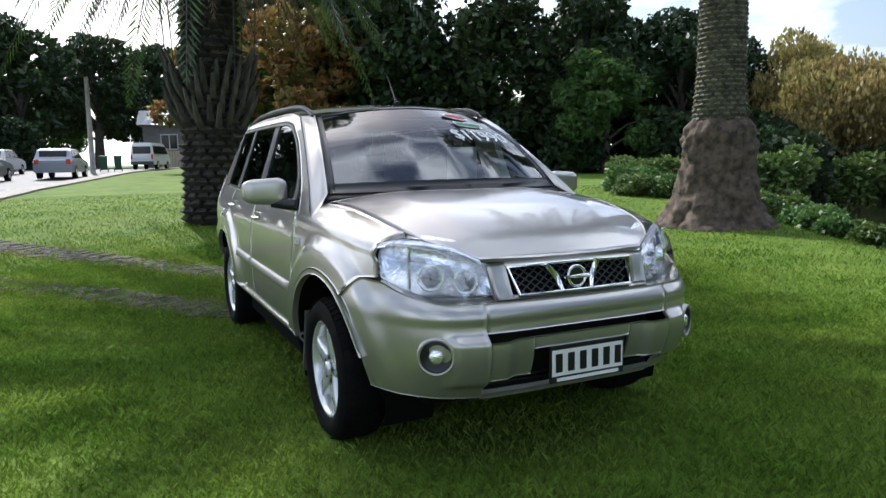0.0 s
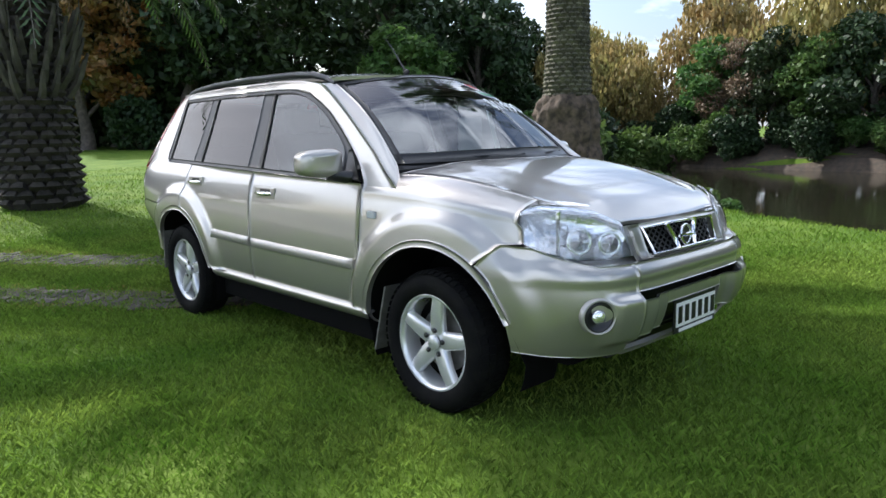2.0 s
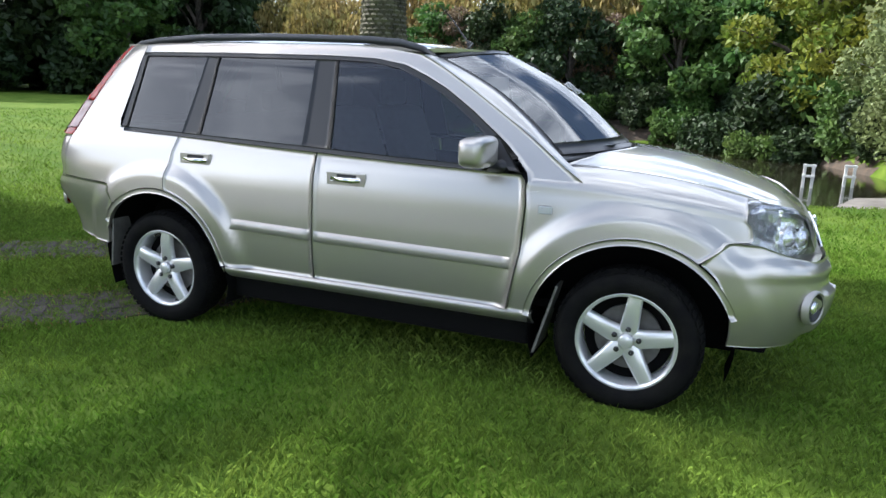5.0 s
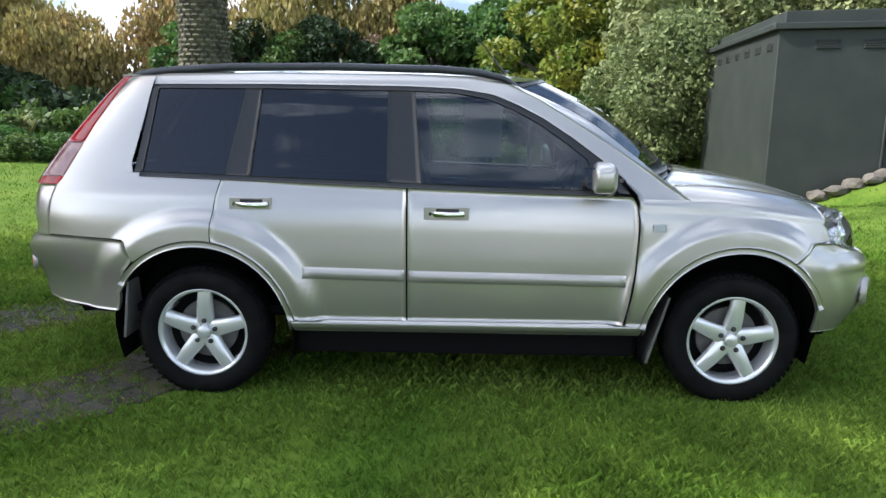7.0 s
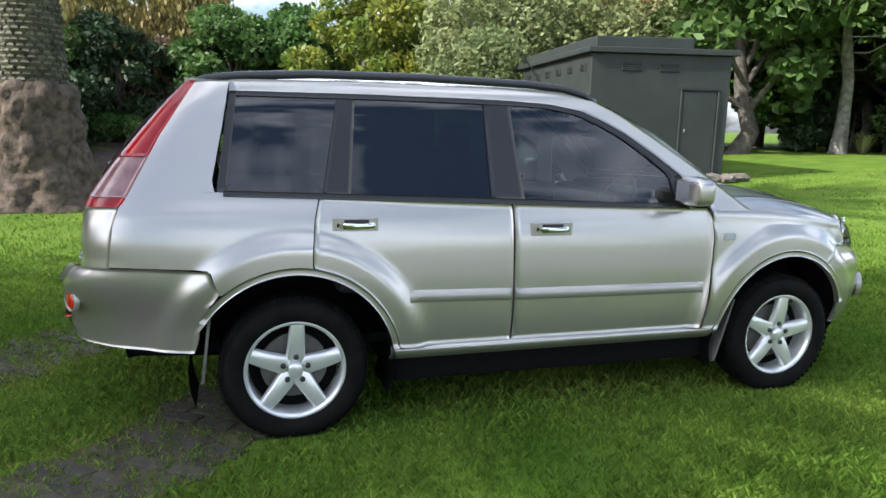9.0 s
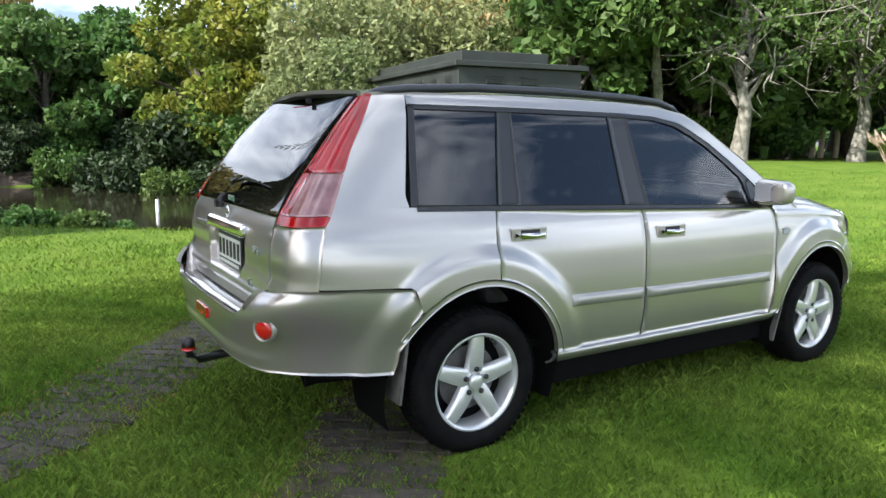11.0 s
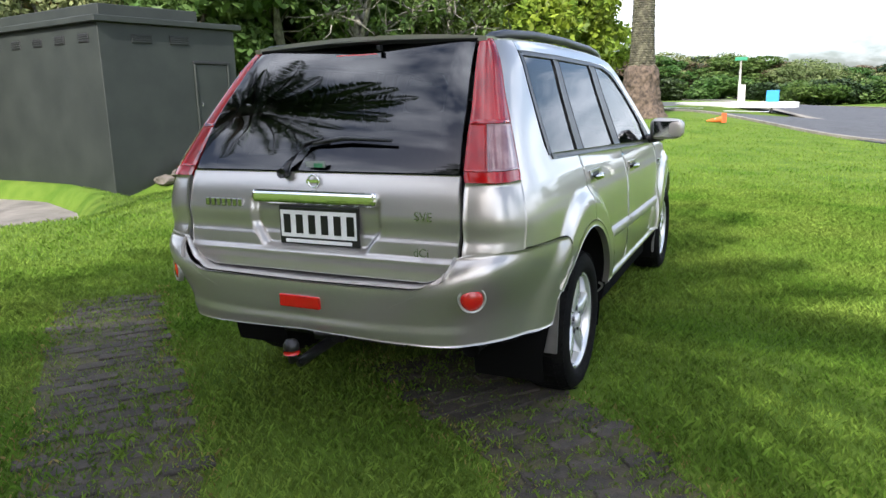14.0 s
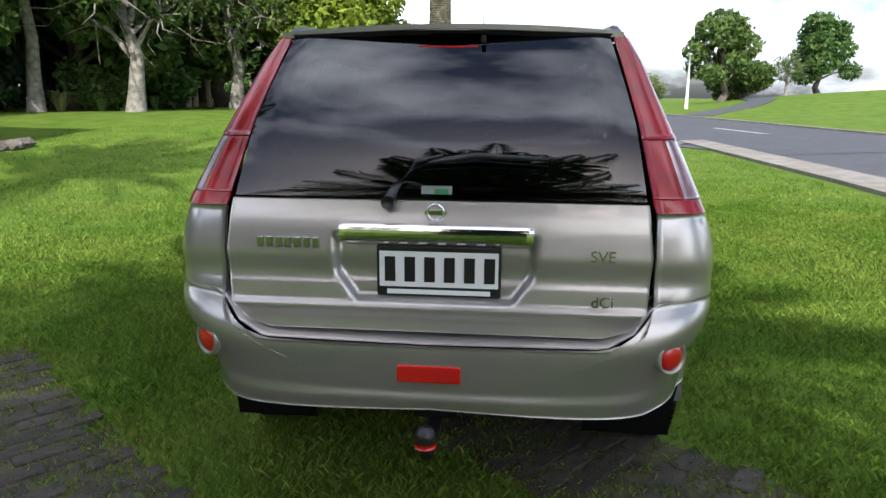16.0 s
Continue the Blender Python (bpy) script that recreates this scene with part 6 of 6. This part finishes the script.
part("rear_window", box_bm(-2.345, -2.2, -.62, .62, 1.15, 1.68, .02), M_GLS, van)
part("rear_lamp", box_bm(-2.37, -2.2, .66, .78, .75, 1.1, .01), REDREF, van)
part("rear_lamp", box_bm(-2.37, -2.2, -.78, -.66, .75, 1.1, .01), REDREF, van)
part("bumper", box_bm(-2.45, -2.25, -.8, .8, .35, .6, .03), M_SUV, van)
WP = [(-2.25, .3), (-2.3, .85), (-2.1, 1.0), (-1.85, 1.42), (-1.5, 1.48), (.2, 1.48), (.95, 1.0), (2.1, .85), (2.3, .6), (2.25, .3)]
for nm, x, y, rot, pt, lab in (("wagon", -37.0, -3.6, radians(172), M_WAG, "silver estate car parked on the roadside"), ("parked_car", -33.5, -6.8, radians(172), M_SUV, "dark parked car on the roadside"), ("parked_car", -44.5, -7.2, radians(172), M_VAN, "white parked car on the roadside")):
    w = far_vehicle(nm, x, y, rot, 4.6, 1.75, 1.48, WP, pt, lab, "car", (-1.35, 1.35))
    pane(w, (-1.8, 1.0), (-1.0, 1.0), (-1.0, 1.40), (-1.65, 1.40), .01, 1.75, 1.48)
    pane(w, (-.92, 1.0), (-.1, 1.0), (-.1, 1.41), (-.92, 1.41), .01, 1.75, 1.48)
    pane(w, (-.02, 1.0), (.80, 1.0), (.2, 1.41), (-.02, 1.41), .01, 1.75, 1.48)
    part("rear_window", box_bm(-2.06, -1.9, -.6, .6, 1.03, 1.36, .02), M_GLS, w)
    part("rear_lamp", box_bm(-2.32, -2.1, .6, .8, .72, .95, .01), REDREF, w)
    part("rear_lamp", box_bm(-2.32, -2.1, -.8, -.6, .72, .95, .01), REDREF, w)
for y in (-2.75, -1.9):
    b = empty("wheelie_bin", (-47.6, y + 1.1, gz(-47.6, y + 1.1) + .03))
    tagged(b, "dark green wheeled rubbish bin at the roadside", "bin", "wheelie bins")
    bm = box_bm(-.26, .26, -.24, .24, .12, .98, .03)
    for q in bm.verts:
        k = .82 + .18 * q.co.z / .98
        q.co.x, q.co.y = q.co.x * k, q.co.y * k
    part("body", bm, M_BIN, b)
    part("lid", box_bm(-.31, .29, -.28, .28, .985, 1.06, .02), M_BIN, b)
    for s in (-1, 1):
        obj("wheel", *tube([(-.24, s * .20, .10), (-.24, s * .26, .10)], [.10, .10], 12), RUBBER, b)
pl = obj("power_pole", *tube([(0, 0, -.4), (0, 0, 3), (0, 0, 6.0)], [.17, .15, .12], 12), M_WOODP, None, True)
pl.location, pl.rotation_euler = (-45.5, -2.3, gz(-45.5, -2.3)), (0, radians(-2), 0)
tagged(pl, "grey timber power pole on the verge", "pole")
house = empty("house", (-74, 9.5, gz(-74, 9.5) + .5))
house.rotation_euler = (0, 0, radians(-8))
tagged(house, "grey weatherboard house with pale metal roof", "house")
part("wall", box_bm(-4, 4, -7, 7, -1, 3.6), M_WEATHER, house)
bm = box_bm(-4.6, 4.6, -7.5, 7.5, 3.6, 4.0)
for q in bm.verts:
    if q.co.z > 3.8:
        q.co.x *= .2
        q.co.z = 5.2
part("roof", bm, M_ROOF, house)
for y in (-5.4, -2.7, 0, 2.7):
    w = part("window", box_bm(3.95, 4.06, y, y + 1.6, 1.2, 2.7), M_LINE, house)
    for k in (0, 1):
        part("pane", box_bm(4.0, 4.08, y + .08 + k * .76, y + .76 + k * .76, 1.28, 2.62), M_GLS, w)
fence = empty("timber_fence", (-66, 8.2, gz(-66, 8.2)))
tagged(fence, "pale timber paling fence before the house", "fence")
for k in range(40):
    part("paling", box_bm(0, .03, -5 + k * .25, -5 + k * .25 + .22, 0, 1.5), M_FENCE, fence)
bench = empty("park_bench", (-29.0, 12.7, gz(-29.0, 12.7)))
bench.rotation_euler = (0, 0, radians(-60))
tagged(bench, "weathered wooden park bench under the trees", "bench")
for k in range(3):
    part("seat_slat", box_bm(-.9, .9, -.22 + k * .15, -.10 + k * .15, .42, .46, .005), M_BOX, bench)
    part("back_slat", box_bm(-.9, .9, .27, .30, .52 + k * .13, .62 + k * .13, .005), M_BOX, bench)
for s in (-.75, .75):
    part("leg", box_bm(s - .04, s + .04, -.2, .3, 0, .42, .005), M_BOX, bench)
    part("back_post", box_bm(s - .03, s + .03, .30, .36, 0, .92, .005), M_BOX, bench)
M_SIGNG = mat("sign_green", (0.03, 0.22, 0.12), 0.4)
M_SIGNB = mat("sign_blue", (0.03, 0.25, 0.50), 0.4)
M_CONE = mat("cone_orange", (0.75, 0.14, 0.03), 0.5)
M_BRICKI = mat("island_brick", (0.30, 0.12, 0.08), 0.8, c2=(0.22, 0.09, 0.06), scale=6)
# traffic island and road marks at the junction
isl = empty("traffic_island", (38.5, .8, gz(38.5, .8) + .05))
isl.rotation_euler = (0, 0, radians(30))
tagged(isl, "raised traffic island with white kerb and red paving", "traffic island")
bm = bmesh.new()
ring_ = [(6 * math.cos(a) * (1 if abs(math.cos(a)) < .9 else 1.05), 1.5 * math.sin(a)) for a in np.linspace(0, 6.2832, 29)[:-1]]
vs = [[bm.verts.new((x * k, y * k, z)) for x, y in ring_] for k, z in ((1, -.1), (1, .15), (.94, .17), (.93, .12))]
for a_, b_ in zip(vs, vs[1:]):
    for i in range(28):
        bm.faces.new((a_[i], a_[(i + 1) % 28], b_[(i + 1) % 28], b_[i]))
part("island_kerb", bm, M_LINE, isl)
obj("paving", [(x * .93, y * .93, .125) for x, y in ring_], [tuple(range(28))], M_BRICKI, isl)


def sign(x, y, h, kind, w, hh, label):
    s = empty("road_sign", (x, y, gz(x, y)))
    s.rotation_euler = (0, 0, radians(190))
    tagged(s, label, "sign", "road signs")
    obj("pole", *tube([(0, 0, -.1), (0, 0, h)], [.06, .05], 10), M_LINE, s, True)
    part("panel", box_bm(.05, .08, -w / 2, w / 2, h - hh, h, .01), kind, s)


sign(36.2, .2, 2.6, M_SIGNG, .6, .18, "white pole with a small green street sign")
sign(37.2, .1, 1.2, M_LINE, .3, .9, "short white traffic bollard on the island")
sign(35.6, -1.4, 1.1, M_SIGNB, .6, .6, "low blue road sign on the island")
lamp = empty("street_lamp", (54.5, -13.4, gz(54.5, -13.4)))
tagged(lamp, "slim white street lamp with a small head", "street lamp")
obj("pole", *tube([(0, 0, -.2), (0, 0, 2), (0, 0, 4.1)], [.13, .10, .05], 10), M_LINE, lamp, True)
part("lamp_head", box_bm(-.15, .5, -.12, .12, 4.1, 4.25, .04), M_ROOF, lamp)
cone = obj("traffic_cone", *join(tube([(-.35, 0, .13), (.32, 0, .06)], [.13, .03], 14), ([(-.36, -.19, 0), (-.33, -.19, 0), (-.33, -.19, .36), (-.36, -.19, .36), (-.36, .19, 0), (-.33, .19, 0), (-.33, .19, .36), (-.36, .19, .36)],
    [(0, 1, 2, 3), (4, 7, 6, 5), (0, 4, 5, 1), (3, 2, 6, 7), (0, 3, 7, 4), (1, 5, 6, 2)])), M_CONE)
cone.scale = (.8, .8, .8)
cone.location, cone.rotation_euler = (18.8, .05, gz(18.8, .05)), (0, 0, radians(70))
tagged(cone, "orange traffic cone lying on the lawn", "traffic cone")
obj("white_band", *tube([(-.05, 0, .10), (.10, 0, .083)], [.085, .06], 14), M_LINE, cone, True)


def flat_mark(x, y, rot, pts, name="road_marking"):
    o = obj(name, [(px, py, 0) for px, py in pts] + [(px, py, -.02) for px, py in pts], [tuple(range(len(pts)))] + [(i, (i + 1) % len(pts), len(pts) + (i + 1) % len(pts), len(pts) + i) for i in range(len(pts))], M_LINE)
    o.location, o.rotation_euler = (x, y, gz(x, y) + .045), (0, 0, rot)
    return tagged(o, "white painted arrow on the asphalt", "road marking", kind="structure")


flat_mark(30, .2, radians(30), [(-3, -.08), (.6, -.08), (.6, -.5), (2.2, 0), (.6, .5), (.6, .08), (-3, .08)])
flat_mark(33, 3.0, radians(30), [(-3, -.08), (.6, -.08), (.6, -.5), (2.2, 0), (.6, .5), (.6, .08), (-3, .08)])
path = obj("footpath", *ribbon([(42, -11.2), (47, -13.5), (52, -17), (60, -21), (75, -24)], 1.1, 1.1, .03, .2), M_ROAD)
tagged(path, "dark asphalt path crossing the far bank", "path", kind="structure")
# low bush-covered hill behind the junction
rng = np.random.default_rng(9)
for k in range(34):
    a = radians(-9 + 40 * k / 33)
    d = 84 + 10 * rng.random()
    kind = ("mid", "pale", "dark", "pink", "mid")[k % 5]
    plant(kind, d * math.cos(a), d * math.sin(a) - 2, 2.5 + 1.6 * rng.random() + .11 * k, sx=2.2)
for k in range(26):
    a = radians(-8 + 34 * k / 25)
    plant("shrub2" if k % 2 else "shrub", 72 * math.cos(a) + rng.normal(), 72 * math.sin(a) + rng.normal(), 1.6 + .8 * rng.random(), sx=1.8)

# red marker and pale posts at the wood's edge
mk = obj("red_marker", *tube([(0, 0, -.1), (0, 0, .9)], [.05, .05], 8), M_FENCE, None, True)
mk.location = (29.5, 17.2, gz(29.5, 17.2))
tagged(mk, "timber stake with a red tag in the wood", "stake")
part("tag", box_bm(-.08, -.05, -.2, .2, .95, 1.35, .01), REDREF, mk)
for x, y, h in ((30.5, 16.4, 2.2), (31.5, 15.8, 1.8), (30.9, 16.2, 1.4)):
    st = obj("timber_stake", *tube([(0, 0, -.2), (0, 0, h)], [.14, .13], 8), M_FENCE)
    st.location = (x, y, gz(x, y))
    tagged(st, "pale bare timber stake among the trees", "stake", "timber stakes")

rail = empty("jetty_rail", (3.57, 16.3, -.85))
for x in (-.10, .10):
    part("post", box_bm(x - .035, x + .035, -.04, .04, -.45, .68, .006), M_LINE, rail)
for z in (.38, .65):
    part("rung", box_bm(-.15, .15, -.082, -.042, z - .03, z + .03, .005), M_LINE, rail)
tagged(rail, "small pale wooden rail standing in the pond", "rail", "pond rails")
copy_thing(rail, Matrix.Translation((4.62, 17.2, -.88)))


def pampas(x, y, h, seed):
    """A clump of arching leaves with upright feathery plumes."""
    r = np.random.default_rng(seed)
    g = empty("pampas_grass", (x, y, gz(x, y)))
    x = y = z0 = 0.0
    V, F = [], []
    for k in range(420):
        a, l, w = r.uniform(0, 6.283), h * r.uniform(.45, .8), .012
        out = l * r.uniform(.25, .8)
        c, s_ = math.cos(a), math.sin(a)
        n = len(V)
        for u, zz in ((.08, 0), (.55, .85), (1, .55 + .4 * r.random())):
            V += [(x + c * out * u - s_ * w * (1.05 - u), y + s_ * out * u + c * w * (1.05 - u), zz * l), (x + c * out * u + s_ * w * (1.05 - u), y + s_ * out * u - c * w * (1.05 - u), zz * l)]
        F += [(n, n + 1, n + 3, n + 2), (n + 2, n + 3, n + 5, n + 4)]
    o = obj("leaves", V, F, M_BLADE, g)
    M_PLUME = mat("plume", (0.36, 0.27, 0.21), 0.9, c2=(0.26, 0.20, 0.13), scale=4)
    for k in range(26):
        a, d, l = r.uniform(0, 6.283), r.uniform(.1, .7), h * r.uniform(.75, 1.05)
        bx, by = x + d * math.cos(a), y + d * math.sin(a)
        tx, ty = bx + .25 * math.cos(a), by + .25 * math.sin(a)
        W, G = tube([(x + .3 * (bx - x), y + .3 * (by - y), z0), (bx, by, z0 + l * .6), (tx, ty, z0 + l * .82), (tx + .1 * math.cos(a), ty + .1 * math.sin(a), z0 + l)], [.008, .012, .075, .01], 6)
        obj("plume", W, G, M_PLUME, g, True)
    return tagged(g, "clump of pampas grass with pinkish feathery plumes", "grass clump", "pampas grass")


pampas(25.2, 10.2, 1.25, 3), pampas(26.1, 9.9, 1.05, 4)

# ---- paved wheel tracks and grass ----
TRACKS = [[(-13, -9.5), (-8.5, -6.2), (-4.22, -2.79), (-1.95, -.95), (-1.25, .0)], [(-13, -7.4), (-7.54, -3.16), (-4.2, -.61), (-2.85, .45), (-1.55, 2.05), (-1.0, 2.65)]]


def track_dist(x, y):
    d = np.full(np.shape(x), 9.0)
    for T in TRACKS:
        for (x1, y1), (x2, y2) in zip(T, T[1:]):
            dx, dy = x2 - x1, y2 - y1
            t = np.clip(((x - x1) * dx + (y - y1) * dy) / (dx * dx + dy * dy), 0, 1)
            d = np.minimum(d, np.hypot(x - x1 - t * dx, y - y1 - t * dy))
    return d


bm0 = box_bm(-.094, .094, -.044, .044, -.05, 0, .006, 1)
me0 = bpy.data.meshes.new("paver")
bm0.to_mesh(me0)
bm0.free()
me0.materials.append(M_PAVER)
rng = np.random.default_rng(21)
for ti, T in enumerate(TRACKS):
    tr = obj("paved_track", *ribbon(T, .31, .31, .006, .05), M_SOIL)
    tagged(tr, "sunken wheel track of dark pavers and moss", "paving", kind="structure")
    L = [Vector((*p, 0)) for p in T]
    s_tot = 0
    near, far = [], []
    for a, b in zip(L, L[1:]):
        d = (b - a)
        n = int(d.length / .105)
        d.normalize()
        nr = Vector((-d.y, d.x, 0))
        for i in range(n):
            for k in (-1, 0, 1):
                if rng.random() < .22 or abs(k) == 1 and rng.random() < .15:
                    continue
                p = a + d * (i * .105 + .05 * 0) + nr * (k * .2 + (.1 if i % 2 else 0) - .05)
                (near if p.x > -4.6 else far).append((p.x + rng.normal() * .006, p.y + rng.normal() * .006, math.atan2(nr.y, nr.x) + rng.normal() * .04))
    for x, y, r in near[:150] if ti else near[:150]:
        o = new("paver", me0)
        o.parent = tr
        o.matrix_basis = Matrix.LocRotScale((x, y, gz(x, y) + .010 + .006 * rng.random()), Euler((rng.normal() * .02, rng.normal() * .02, r)), None)
    V, F = [], []
    src = [v.co.copy() for v in me0.vertices]
    pf = [tuple(p.vertices) for p in me0.polygons]
    for x, y, r in far + near[150:]:
        m = Matrix.LocRotScale((x, y, gz(x, y) + .018), Euler((0, 0, r)), None)
        o_ = len(V)
        V += [tuple(m @ c) for c in src]
        F += [tuple(i + o_ for i in f) for f in pf]
    if V:
        o = obj("more_pavers", V, F, M_PAVER, tr)
        o["kind"] = "stuff"


def grass(name, n, sample, h, w, seed, material, label):
    r = np.random.default_rng(seed)
    x, y = sample(r, n)
    td = track_dist(x, y) + .05 * np.sin(x * 6.1 + 2 * np.sin(y * 4.3)) + .04 * np.sin(y * 9.7 + x * 3.1)
    keep = (r.random(len(x)) < np.where(td < .27, .42 + .55 * (np.sin(x * 31 + 3 * np.sin(y * 5)) * np.sin(y * 29 + 2 * np.sin(x * 7)) > .10), np.where(td < .36, .85, 1.0)))
    wheels = np.zeros(len(x), bool)
    for hx in HUBS:
        for s in (-.77, .77):
            wheels |= (np.abs(x - hx) < .16) & (np.abs(y - s) < .12)
    keep &= ~wheels & ~poly_inside(x, y, POND)
    x, y, td = x[keep], y[keep], td[keep]
    n = len(x)
    z = ground_z(x, y) - .004
    tall = .7 + .5 * np.sin(x * 2.3 + 1.7 * np.sin(y * 1.9)) * np.sin(y * 2.7) * .5 + .35 * r.random(n)
    tall *= np.where(td < .34, .8, 1.0)
    hh = h * tall * (.6 + .8 * r.random(n))
    a = r.random(n) * 6.2832
    lean_ = (.25 + .9 * r.random(n)) * hh
    dx, dy = np.cos(a) * lean_, np.sin(a) * lean_
    b = r.random(n) * 6.2832
    ww = w * (.6 + .8 * r.random(n))
    sx_, sy_ = np.cos(b) * ww, np.sin(b) * ww
    V = np.empty((n, 4, 3), np.float32)
    V[:, 0] = np.stack([x - sx_, y - sy_, z], -1)
    V[:, 1] = np.stack([x + sx_, y + sy_, z], -1)
    V[:, 2] = np.stack([x + dx + sx_ * .3, y + dy + sy_ * .3, z + hh], -1)
    V[:, 3] = np.stack([x + dx * .55 - sx_ * .7, y + dy * .55 - sy_ * .7, z + hh * .8], -1)
    o = new(name, quad_mesh(name, V.reshape(-1, 3), material))
    return tagged(o, label, "grass", kind="stuff")


def ring_zone(r, n):
    a = r.random(n) * 6.2832
    d = np.sqrt(r.random(n)) * (1 + .55 * r.random(n) ** 3)
    return -.1 + 5.4 * d * np.cos(a), -1.0 + 4.4 * d * np.sin(a)


def wide_zone(r, n):
    a = r.random(n) * 6.2832
    d = 3.4 + 14 * r.random(n) ** 1.4
    x, y = d * np.cos(a) * 1.15, d * np.sin(a)
    k = (y > -5.2) & (y < 12)
    return x[k], y[k]


grass("near_grass", 510000, ring_zone, .036, .0030, 3, M_BLADE, "short thick green lawn grass round the car")
grass("outer_grass", 260000, wide_zone, .040, .006, 4, M_BLADE, "rougher green lawn grass further out")


def verge_zone(r, n):
    """Along the edges of the wheel tracks."""
    x, y = -3.4 + 3.6 * (2 * r.random(n) - 1), -1.0 + 3.6 * (2 * r.random(n) - 1)
    k = np.abs(track_dist(x, y) - .30) < .16 * r.random(n)
    return x[k], y[k]


grass("dry_grass", 110000, verge_zone, .030, .0032, 6, M_DRY, "dry straw-coloured grass along the wheel tracks")
